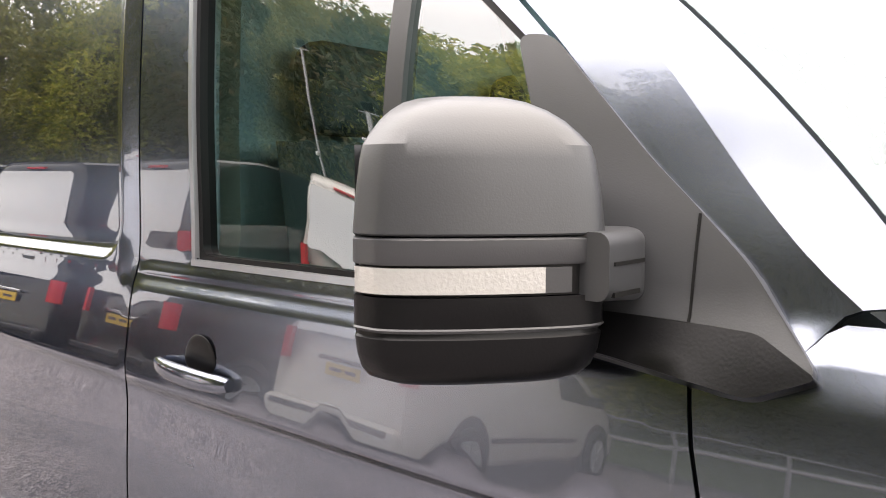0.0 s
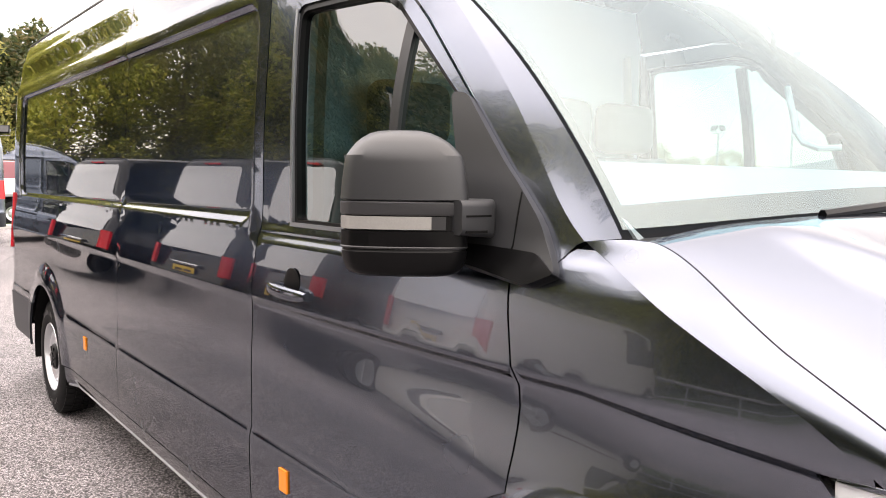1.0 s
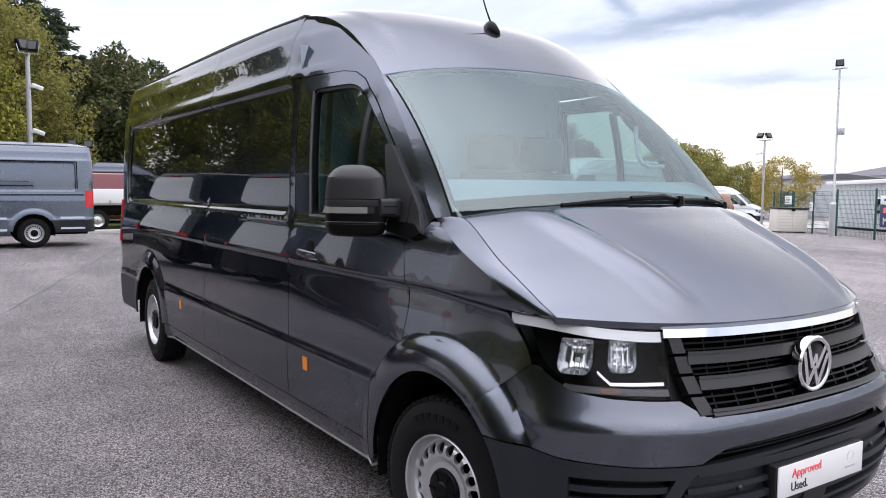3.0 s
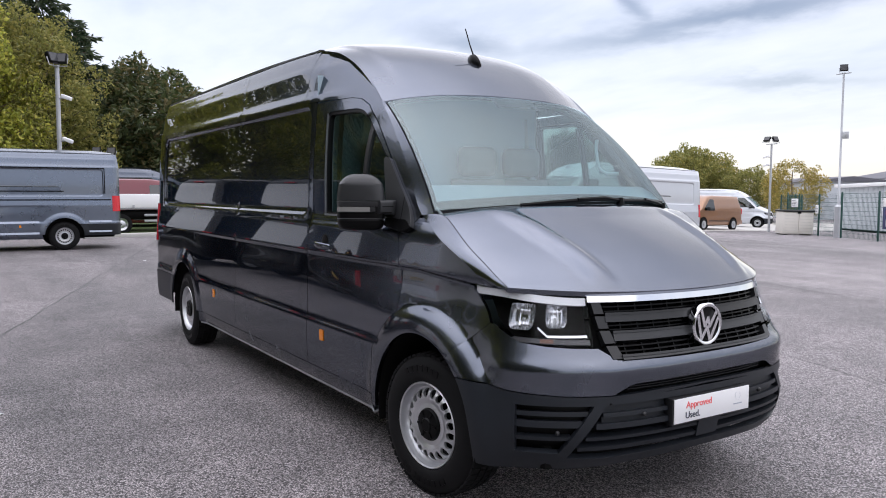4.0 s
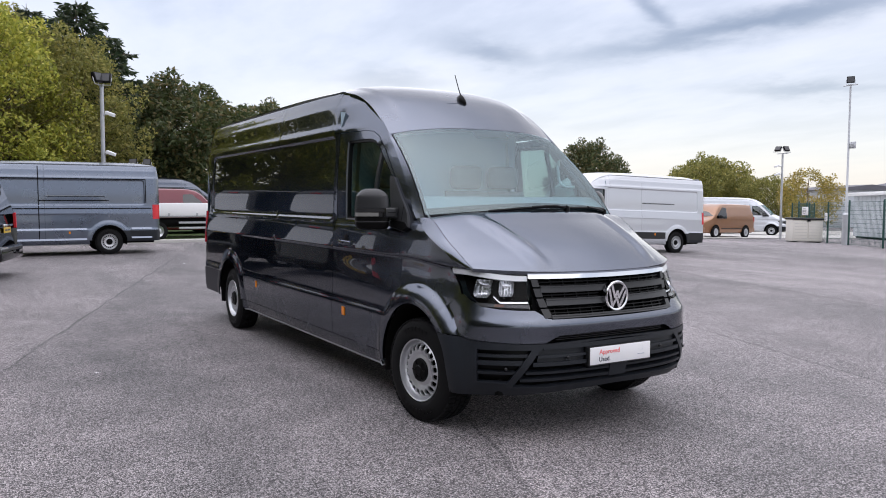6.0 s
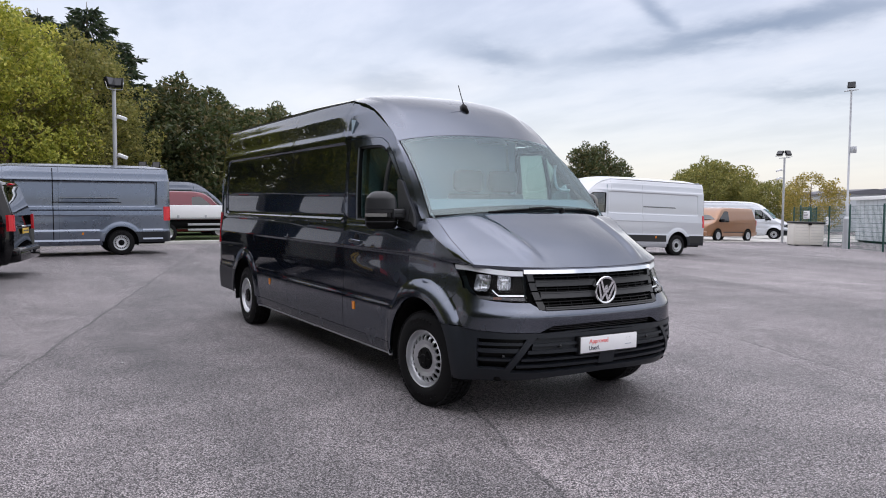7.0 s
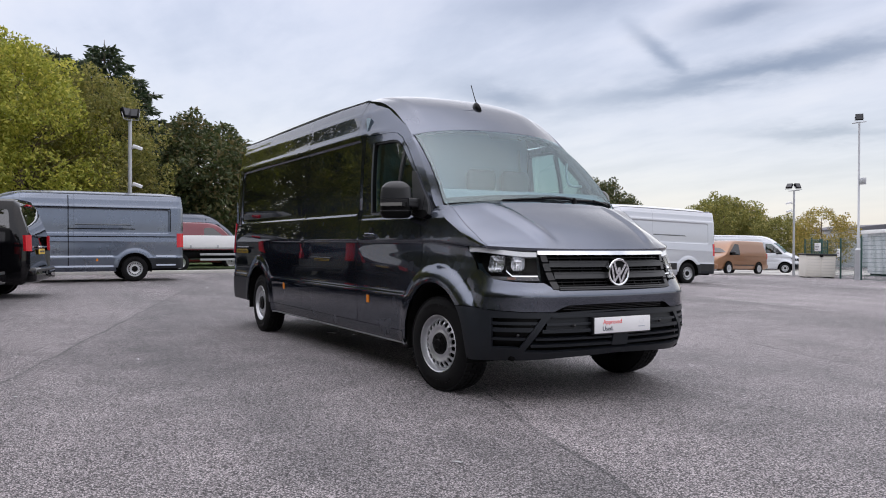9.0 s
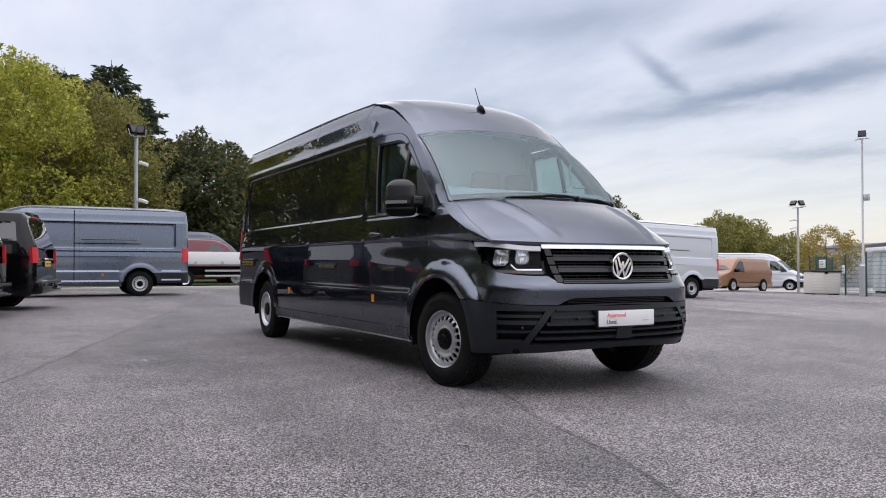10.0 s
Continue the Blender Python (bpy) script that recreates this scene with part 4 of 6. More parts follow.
    tail = strip(flat_xz, -5.63, -5.825, 0.97, 1.37, 0.014, 0.05, 8, side)
    part("tail_lamp", tail, REDLENS, van, "red tail lamp")


def nose(van, mat, plate):
    ROW = [z for z in ROWS_Z if z < 1.12]
    qs = spread(0, 1.35, 40)
    lamp = [(1.335, 1.083), (1.20, 1.084), (1.04, 1.080), (0.90, 1.074), (0.76, 1.063), (0.636, 1.047), (0.622, 0.94), (0.612, 0.842), (0.72, 0.844), (0.85, 0.850), (0.995, 0.866), (1.08, 0.895), (1.165, 0.930), (1.22, 0.965), (1.29, 1.03)]
    for side in (1, -1):
        # body-coloured upper bumper with the corner round to the arch
        up = [(1.316, 0.829), (1.192, 0.922)] + [(1.165, 0.924), (1.08, 0.889), (0.995, 0.860), (0.85, 0.844), (0.72, 0.838), (0.600, 0.836), (0.560, 0.812), (0.525, 0.788), (0.40, 0.784), (0.2, 0.781), (0.0, 0.780)]
        up += [(0.0, 0.690), (0.2, 0.689), (0.44, 0.684), (0.47, 0.676), (0.545, 0.640), (0.78, 0.643), (1.02, 0.656), (1.16, 0.669), (1.262, 0.672)] + [(1.65 - x, z) for x, z in arc(0, OPENING, 43, 56, 5)]
        part("upper_bumper", panel(skin, up, us=qs, vs=ROW + [0.735, 0.742, 0.768, 0.775, 0.785, 0.82, 0.87], lines=[[(1.65 - x, z) for x, z in arc(0, r, 20, 60, 14)] for r in FLARE_R] + [[(q_, 0.76) for q_ in spread(0, 1.2, 20)]], side=side, clear=in_flare_nose), mat, van)
        fog = [(0.985, 0.600), (0.640, 0.598), (0.800, 0.390), (0.985, 0.395)]
        mouth = [(0.0, 0.637), (0.56, 0.615), (0.575, 0.590), (0.755, 0.375), (0.60, 0.37), (0.0, 0.382)]
        low = [(1.262, 0.667), (1.16, 0.664), (1.02, 0.651), (0.78, 0.638), (0.545, 0.635), (0.30, 0.643), (0.0, 0.645), (0.0, 0.637), (0.54, 0.622), (0.590, 0.590), (0.765, 0.368), (0.60, 0.362), (0.0, 0.372), (0.0, 0.335), (0.45, 0.320), (0.75, 0.305), (1.02, 0.300), (1.20, 0.300)]
        low += [(1.65 - x, z) for x, z in arc(0, OPENING, -4, 42, 14)]
        part("lower_bumper", panel(skin, low, [fog], us=qs, vs=ROW, side=side, lip=0.03), BUMPER, van, "dark grey plastic lower bumper")
        part("fog_recess", panel(skin, [(1.0, 0.61), (0.62, 0.61), (0.79, 0.38), (1.0, 0.385)], us=qs, vs=ROW, side=side, proud=-0.045, lip=0), BLACK, van)
        for z0, z1, qa, qb in ((0.555, 0.575, 0.985, 0.665), (0.505, 0.535, 0.985, 0.695), (0.445, 0.462, 0.985, 0.745)):
            part("fog_slat", strip(skin, qa, qb, z0, z1, -0.012, 0.04, 8, side), BUMPER, van)
        sensor = bmesh.new()
        p = skin(0.80, 0.483) * Vector((1, side, 1))
        bmesh.ops.create_uvsphere(sensor, u_segments=12, v_segments=8, radius=0.011, matrix=Matrix.Translation(p - Vector((0.012, 0, 0))))
        part("parking_sensor", sensor, TRIM, van)
        p = skin(0.40, 0.545) * Vector((1, side, 1))
        sensor = bmesh.new()
        bmesh.ops.create_uvsphere(sensor, u_segments=12, v_segments=8, radius=0.012, matrix=Matrix.Translation(p + Vector((-0.004, 0, 0))))
        part("parking_sensor", sensor, TRIM, van)
        # headlamp
        head = part("headlamp", panel(skin, lamp, us=spread(0.6, 1.34, 18), vs=spread(0.84, 1.09, 8), side=side, lip=0.012), LENS, van, "clear headlamp with chrome reflectors in a black housing")
        head.visible_shadow = False
        part("housing", panel(skin, [(lerp(a, 0.9, -0.01), lerp(b, 0.96, -0.01)) for a, b in lamp], us=spread(0.6, 1.34, 18), vs=spread(0.84, 1.09, 8), side=side, proud=-0.075, lip=0), DARKGAP, head)
        part("light_bar", strip(lambda u, v: skin(u, v + 0.030 * smooth(0.65, 1.25, u)), 1.318, 0.640, 1.015, 1.047, -0.006, 0.02, 24, side), LIGHTBAR, head, "pale daytime light bar")
        for qc, w, zc, h in ((1.012, 0.100, 0.968, 0.056), (0.806, 0.080, 0.972, 0.050)):
            bowl = bmesh.new()
            hexa = rounded([(-1, -0.55), (-0.72, -1), (0.72, -1), (1, -0.55), (1, 1), (-1, 1)], 0.22, 4)
            secs = []
            for f, inn in ((1.0, -0.014), (0.97, -0.020), (0.88, -0.040), (0.72, -0.058), (0.5, -0.070), (0.25, -0.074), (0.01, -0.0745)):
                sec = []
                for a, b in hexa:
                    w0 = skin(qc - a * w * f * 0.75, zc + b * h * f)
                    c0 = skin(qc, zc)
                    nr = (skin(qc + 0.003, zc) - c0).cross(skin(qc, zc + 0.003) - c0).normalized()
                    nr = nr if nr.dot(Vector((1, -0.5, 0))) > 0 else -nr
                    sec.append((w0 + nr * inn) * Vector((1, side, 1)))
                secs.append(sec)
            loft(secs, caps=False, bm=bowl)
            bmesh.ops.recalc_face_normals(bowl, faces=bowl.faces)
            part("reflector", bowl, MIRRORED, head, "chromed lamp bowl", sharp=60)
            bulb = bmesh.new()
            bmesh.ops.create_uvsphere(bulb, u_segments=12, v_segments=8, radius=0.009, matrix=Matrix.Translation(sum((Vector(p_) for p_ in secs[4]), Vector()) / len(secs[4])))
            part("bulb", bulb, LIGHTBAR, head)
            for k in range(4):
                qk = qc + w * 0.75 * (-0.6 + 0.4 * k)
                part("flute", strip(skin, qk + 0.0015, qk - 0.0015, zc - h * 0.6, zc + h * 0.7, -0.052, 0.012, 1, side), MIRRORED, head)
        part("chrome_wing", strip(skin, 0.851, 0.632, 0.886, 0.896, -0.028, 0.02, 6, side), MIRRORED, head)
        part("chrome_wing", strip(lambda u, v: skin(u, v + (u - 0.851) * 0.62), 0.907, 0.851, 0.887, 0.896, -0.028, 0.02, 4, side), MIRRORED, head)
        part("indicator", strip(lambda u, v: skin(u, v + 0.030 * (u - 0.63) ** 1.2), 1.04, 0.630, 0.853, 0.873, -0.008, 0.02, 14, side), RIBBED, head, "ribbed clear indicator strip")
        part("amber_marker", strip(skin, 0.889, 0.82, 0.860, 0.876, -0.006, 0.02, 4, side), AMBERDARK, head)
        # black fins between lamp and grille
        for k in range(4):
            z1 = 1.030 - k * 0.062
            part("grille_fin", strip(lambda u, v: skin(u - (1.03 - v) * 0.30, v), 0.622 - 0.006, 0.565, z1 - 0.052, z1, 0.004, 0.04, 4, side), TRIM, van)
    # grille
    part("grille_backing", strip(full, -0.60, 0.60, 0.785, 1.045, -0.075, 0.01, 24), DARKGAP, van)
    chrome = strip(full, -0.635, 0.635, 1.026, 1.052, 0.010, 0.05, 30)
    part("chrome_strip", chrome, CHROME, van, "chrome strip under the bonnet edge")
    for k, (z0, z1, hw) in enumerate(((0.942, 0.976, 0.545), (0.862, 0.898, 0.515), (0.786, 0.800, 0.50))):
        part("grille_bar", strip(full, -hw, hw, z0, z1, 0.008, 0.05, 24), SATIN, van, "satin grey grille bar")
        part("grille_bar_edge", strip(full, -hw, hw, z1 - 0.004, z1 + 0.006, 0.012, 0.05, 24), TRIM, van)
    for z0, z1, hw in ((1.006, 1.012, 0.545), (0.986, 0.992, 0.54), (0.926, 0.932, 0.525), (0.910, 0.915, 0.52), (0.842, 0.848, 0.505), (0.822, 0.828, 0.50)):
        part("grille_slat", strip(full, -hw, hw, z0, z1, -0.012, 0.03, 24), BLACK, van)
    for zc in (0.999, 0.919, 0.834):
        for qq in spread(-0.46, 0.46, 10):
            part("grille_post", strip(full, qq - 0.003, qq + 0.003, zc - 0.022, zc + 0.022, -0.018, 0.03, 1), BLACK, van)
    # badge: ring, dark disc and chevrons
    c = skin(0, 0.905)
    badge = part("badge", lathe([(0.0, 0.022), (0.080, 0.022), (0.085, 0.0)], 40), BLACK, van, "round chrome badge on the grille")
    badge.matrix_basis = pose(c.x + 0.006, 0, 0.905, 0, 0, 0) @ pose(0, 0, 0, 0, -8, -90)
    ring = lathe([(0.082, 0.018), (0.082, 0.032), (0.088, 0.036), (0.094, 0.036), (0.099, 0.030), (0.099, 0.0)], 48)
    part("badge_ring", ring, CHROME, badge)
    chev = bmesh.new()
    for pts in (((-0.052, 0.062), (-0.016, -0.010)), ((0.052, 0.062), (0.016, -0.010)), ((-0.070, 0.035), (-0.030, -0.072)), ((0.070, 0.035), (0.030, -0.072)), ((-0.030, -0.072), (0.0, -0.012)), ((0.030, -0.072), (0.0, -0.012)), ((-0.016, -0.010), (0.0, 0.03)), ((0.016, -0.010), (0.0, 0.03))):
        (x0, z0), (x1, z1) = pts
        d = math.atan2(z1 - z0, x1 - x0)
        bmesh.ops.create_cube(chev, size=1, matrix=Matrix.Translation(((x0 + x1) / 2, 0.027, (z0 + z1) / 2)) @ Matrix.Rotation(-d, 4, "Y") @ Matrix.Diagonal((math.hypot(x1 - x0, z1 - z0) + 0.008, 0.010, 0.017, 1)))
    part("badge_chevron", chev, CHROME, badge, smooth_faces=False)
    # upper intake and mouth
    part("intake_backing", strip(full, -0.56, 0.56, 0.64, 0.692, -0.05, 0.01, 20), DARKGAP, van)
    for k in range(4):
        part("intake_mesh", strip(full, -0.46, 0.46, 0.650 + 0.009 * k, 0.653 + 0.009 * k, -0.03, 0.01, 20), TRIM, van)
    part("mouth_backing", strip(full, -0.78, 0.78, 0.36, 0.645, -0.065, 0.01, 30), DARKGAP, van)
    for z0, z1, hw, o in ((0.600, 0.628, 0.56, 0.0), (0.548, 0.566, 0.60, -0.002), (0.498, 0.522, 0.635, 0.0), (0.447, 0.462, 0.68, -0.004), (0.400, 0.418, 0.715, -0.002)):
        part("mouth_slat", strip(full, -hw, hw, z0, z1, o, 0.05, 30), BUMPER, van, "dark plastic slat")
    part("mouth_panel", strip(full, -0.60, -0.15, 0.506, 0.616, -0.022, 0.02, 12), BUMPER, van)
    part("mouth_panel", strip(full, 0.15, 0.60, 0.506, 0.616, -0.022, 0.02, 12), BUMPER, van)
    part("tow_cover", strip(full, -0.07, 0.07, 0.395, 0.480, 0.004, 0.05, 4), BUMPER, van)
    # plate
    px = skin(0.2, 0.54).x + 0.02
    if plate:
        part("plate_holder", box(px - 0.05, px, -0.265, 0.265, 0.474, 0.598, 0.006), TRIM, van)
        board = part("number_plate_cover", box(px + 0.001, px + 0.007, -0.26, 0.26, 0.485, 0.596, 0.003), WHITE, van, "white dealer show plate with red and dark lettering")
        face = Matrix.Translation((px + 0.008, 0, 0)) @ Matrix(((0, 0, 1, 0), (1, 0, 0, 0), (0, 1, 0, 0), (0, 0, 0, 1)))
        lettering("Approved", 0.043, face @ Matrix.Translation((-0.185, 0.549, 0)), PINK, board, "plate_lettering")
        lettering("Used.", 0.043, face @ Matrix.Translation((-0.190, 0.503, 0)), INK, board, "plate_lettering")
        mark = lathe([(0.020, 0.0), (0.020, 0.002), (0.0165, 0.002), (0.0165, 0.0)], 32)
        mk = part("plate_mark", mark, FAINT, board)
        mk.matrix_basis = pose(px + 0.0075, 0.175, 0.558, 0, 0, -90) @ pose(0, 0, 0, 0, 0, 180)
        part("plate_small_print", box(px + 0.007, px + 0.0085, 0.145, 0.205, 0.518, 0.523), FAINT, board)


def top_surfaces(van, mat):
    seam = lambda b: 1.0
    half = lambda c: spread(0, 1, 20)
    cs = [-f for f in spread(0, 1, 34)[::-1]] + spread(0, 1, 34)[1:]
    bs = [f ** 0.9 for f in spread(0, 1, 34)]

    def bonnet(c, b):
        p = bonnet_skin(abs(c) * (seam(b) - 0.0015), lerp(0.012, 0.992, b))
        return p if c < 0 else p * Vector((1, -1, 1))
    bm = grid(bonnet, cs, bs, flip=True)
    bmesh.ops.recalc_face_normals(bm, faces=bm.faces)
    if sum(f.normal.z for f in bm.faces) < 0:
        bmesh.ops.reverse_faces(bm, faces=bm.faces)
    rim = [e for e in bm.edges if e.is_boundary]
    ext = bmesh.ops.extrude_edge_only(bm, edges=rim)
    for v in ext["geom"]:
        if isinstance(v, bmesh.types.BMVert):
            v.co.z -= 0.022
            v.co.x -= 0.004
    part("bonnet", bm, mat, van, "ribbed dark grey bonnet", sharp=40)
    for side in (1, -1):
        fl = Vector((1, side, 1))
        bm = grid(lambda a, b: shoulder_skin(a, b) * fl, spread(0, 1, 12), spread(0, 1, 40))
        bmesh.ops.recalc_face_normals(bm, faces=bm.faces)
        if sum(f.normal.z for f in bm.faces) < 0:
            bmesh.ops.reverse_faces(bm, faces=bm.faces)
        part("fender_top", bm, mat, van)
        lip = grid(lambda f, g: shoulder_skin(f, 1.0).lerp(skin(lerp(0.99, 1.325, f), lerp(1.071, 1.085, f)), g) * fl, spread(0, 1, 12), spread(0, 1, 3))
        bmesh.ops.recalc_face_normals(lip, faces=lip.faces)
        part("fender_lip", lip, mat, van)
    # tray under the bonnet, near-black for the shade in its gaps
    part("engine_bay", grid(lambda a, b: bonnet_skin(abs(a), b) * Vector((1, 1 if a < 0 else -1, 1)) - Vector((0.02, 0, 0.05)), spread(-0.98, 0.98, 16), spread(0, 0.97, 8)), DARKGAP, van)

    def screen(c, b):
        p = screen_skin(abs(c), b)
        return p if c < 0 else p * Vector((1, -1, 1))
    ob = part("windscreen", grid(lambda c, b: screen(c, b), spread(-0.985, 0.985, 40), spread(0.02, 0.985, 24)), SCREEN, van, "clear windscreen with a dark border")
    ob.visible_shadow = False
    border = bmesh.new()
    for c0, c1, b0, b1 in ((-0.985, 0.985, 0.0, 0.085), (-0.985, 0.985, 0.965, 0.995), (-0.998, -0.955, 0.0, 0.995), (0.955, 0.998, 0.0, 0.995)):
        grid(lambda c, b: screen(c, b) - Vector((0.006, 0, 0.006)), spread(c0, c1, 40 if c1 - c0 > 1 else 2), spread(b0, b1, 2 if c1 - c0 > 1 else 20), bm=border)
    grid(lambda c, b: screen(c, b) - Vector((0.006, 0, 0.006)), spread(-0.20, 0.20, 8), spread(0.87, 0.97, 3), bm=border)
    part("screen_border", border, FRIT, ob)

    def roof(c, s):
        p = roof_skin(abs(c), s)
        return p if c < 0 else p * Vector((1, -1, 1))
    bm = grid(roof, cs, [f ** 1.4 for f in spread(0.0, 1, 60)])
    bmesh.ops.recalc_face_normals(bm, faces=bm.faces)
    if sum(f.normal.z for f in bm.faces) < 0:
        bmesh.ops.reverse_faces(bm, faces=bm.faces)
    ext = bmesh.ops.extrude_edge_only(bm, edges=[e for e in bm.edges if e.is_boundary])
    for v in ext["geom"]:
        if isinstance(v, bmesh.types.BMVert):
            v.co.z -= 0.03
    part("roof", bm, mat, van, "high dark grey roof", sharp=40)
    # back of the body
    rear = grid(lambda a, z: Vector((-5.80 - 0.04 * (1 - a * a) + 0.10 * smooth(1.9, 2.5, z), -a * min(0.86, flank(-5.82, min(z, 2.44)) + 0.0), z)), spread(-1, 1, 16), spread(0.35, 2.49, 18))
    part("rear_doors", rear, mat, van)
    # underbody as a near-black box, made wide to deepen the shadow below
    part("underbody_shade", box(-5.7, 0.72, -0.80, 0.80, 0.30, 0.42, 0.03), DARKGAP, van)
    # unseen near-black sheets added behind the load panels
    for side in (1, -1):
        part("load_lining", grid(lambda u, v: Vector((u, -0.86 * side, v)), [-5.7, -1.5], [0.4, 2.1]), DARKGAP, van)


def mirror(van, side):
    """Door mirror: sail, arm, black foot, indicator band and textured cap."""
    fl = Vector((1, side, 1))
    sail = rounded([(-0.165, 1.322), (-0.225, 1.298), (-0.425, 1.318), (-0.435, 1.37), (-0.552, 1.695), (-0.505, 1.690), (-0.362, 1.534), (-0.245, 1.425)], 0.02)
    def sail_skin(x, z):
        p = flat_xz(x, max(z, 1.41))
        return Vector((x, min(p.y - 0.16 * max(0.0, 1.41 - z), flat_xz(x, z).y - 0.004), z))
    base = part("mirror_sail", panel(sail_skin, sail, us=spread(-0.54, -0.17, 12), vs=spread(1.3, 1.7, 12), side=side, proud=0.016, lip=0.06), SATIN, van, "dark plastic mirror base")
    foot = rounded([(-0.165, 1.322), (-0.225, 1.298), (-0.425, 1.318), (-0.432, 1.362), (-0.225, 1.350)], 0.012)
    part("mirror_foot", panel(sail_skin, foot, us=spread(-0.42, -0.17, 8), vs=[1.32, 1.335], side=side, proud=0.022, lip=0.07), BLACK, base)

    def section(z, inset=0.0, n=60, pw=3.2, grow=0.0):
        """Plan outline of the head at a height: swept-back front, flat back, rounded ends."""
        out = []
        y0, y1 = -1.186 + inset * 0.9 - grow, -0.978 - inset * 0.7 + grow
        cy, hy = (y0 + y1) / 2, (y1 - y0) / 2
        for t in spread(0, 2 * math.pi, n)[:-1]:
            c, s = math.cos(t), math.sin(t)
            yy = cy + hy * math.copysign(abs(c) ** (2 / pw), c)
            k = (yy + 1.186) / 0.206
            front = -0.340 - 0.150 * max(0.0, 1 - k) ** 1.25 - inset * 0.8 + grow
            back = -0.563 + 0.2 * inset
            mid = lerp(front, back, 0.45)
            xx = lerp(mid, front, max(s, 0) ** (2 / pw)) if s >= 0 else lerp(mid, back, max(-s, 0) ** 0.4)
            out.append(Vector((xx, yy, z)) * fl)
        return out

    def stack(rows):
        bm = loft([section(z, i) for z, i in rows])
        bmesh.ops.recalc_face_normals(bm, faces=bm.faces)
        return bm
    head_ob = part("mirror_head", stack(((1.304, 0.055), (1.306, 0.036), (1.312, 0.020), (1.322, 0.010), (1.338, 0.004), (1.356, 0.001), (1.358, 0.0035), (1.364, 0.004), (1.367, 0.0), (1.398, 0.0))), BLACK, van, "black plastic door mirror with grey cap and clear indicator", sharp=40)
    part("band", stack(((1.3985, 0.008), (1.4295, 0.008))), BLACK, head_ob, sharp=40)
    ring = lambda z, g: section(z, 0.0, 160, 3.2, g)
    lo, hi, lo_in, hi_in = ring(1.4015, 0.0005), ring(1.4275, 0.0005), ring(1.4015, -0.008), ring(1.4275, -0.008)
    ids = list(range(39, 87, 2))
    ind = loft([[lo[i], hi[i], hi_in[i], lo_in[i]] for i in ids])
    bmesh.ops.recalc_face_normals(ind, faces=ind.faces)
    part("indicator", ind, CLEARIND, head_ob, "clear ribbed indicator lens", sharp=40)
    tip = loft([[lo[i], hi[i], hi_in[i], lo_in[i]] for i in range(35, 40)])
    bmesh.ops.recalc_face_normals(tip, faces=tip.faces)
    part("indicator_end", tip, TRIM, head_ob)
    ledge = stack(((1.3625, 0.0015), (1.3655, -0.0015), (1.3685, 0.001)))
    part("housing_ledge", ledge, SATIN, head_ob)
    part("mirror_band", stack(((1.430, 0.001), (1.432, -0.001), (1.455, -0.001), (1.457, 0.002))), SATIN, head_ob, sharp=40)
    part("mirror_cap", stack(((1.459, 0.002), (1.461, -0.001), (1.50, 0.003), (1.535, 0.009), (1.549, 0.013), (1.562, 0.024), (1.575, 0.037), (1.586, 0.053), (1.595, 0.072), (1.600, 0.092))), SATIN, head_ob, "satin grey mirror cap with scuffs", sharp=19)
    arm = bmesh.new()
    secs = []
    for f in spread(0, 1, 16):
        y = lerp(-1.03, -0.870, f)
        flare = 0.03 * max(0, f - 0.5) ** 2
        zt, zb = 1.462 + flare, lerp(1.392, 1.378, f) - flare
        x0, x1 = -0.50, -0.342 - 0.075 * smooth(0.42, 1.0, f) ** 1.3
        r = 0.014
        edge = [(x0, zb), (x0, zt), (x1 - r * 1.8, zt)] + [(x1 - r + r * math.cos(t), zt - r + r * math.sin(t)) for t in spread(math.pi / 2, 0, 5)] + [(x1 - r + r * math.cos(t), zb + r - r * math.sin(t)) for t in spread(0, math.pi / 2, 5)] + [(x1 - r * 1.8, zb)]
        secs.append([Vector((x, y, z)) * fl for x, z in edge])
    loft(secs, bm=arm)
    bmesh.ops.recalc_face_normals(arm, faces=arm.faces)
    part("mirror_arm", arm, SATIN, base, sharp=75)
    part("arm_groove", box(-0.346, -0.3405, min(-1.02 * side, -0.965 * side), max(-1.02 * side, -0.965 * side), 1.396, 1.401), DARKGAP, base)
    part("arm_groove", box(-0.346, -0.3405, min(-1.02 * side, -0.955 * side), max(-1.02 * side, -0.955 * side), 1.428, 1.432), DARKGAP, base)
    part("sail_seam", strip(lambda u, v: sail_skin(v - 0.02 * (u - 1.31), u), 1.316, 1.475, -0.300, -0.297, 0.0175, 0.006, 12, side), DARKGAP, base)
    gl = bmesh.new()
    grid(lambda y, z: Vector((-0.564, y, z)) * fl, spread(-1.165, -1.01, 2), spread(1.34, 1.55, 2), bm=gl)
    part("mirror_glass", gl, MIRRORED, head_ob)


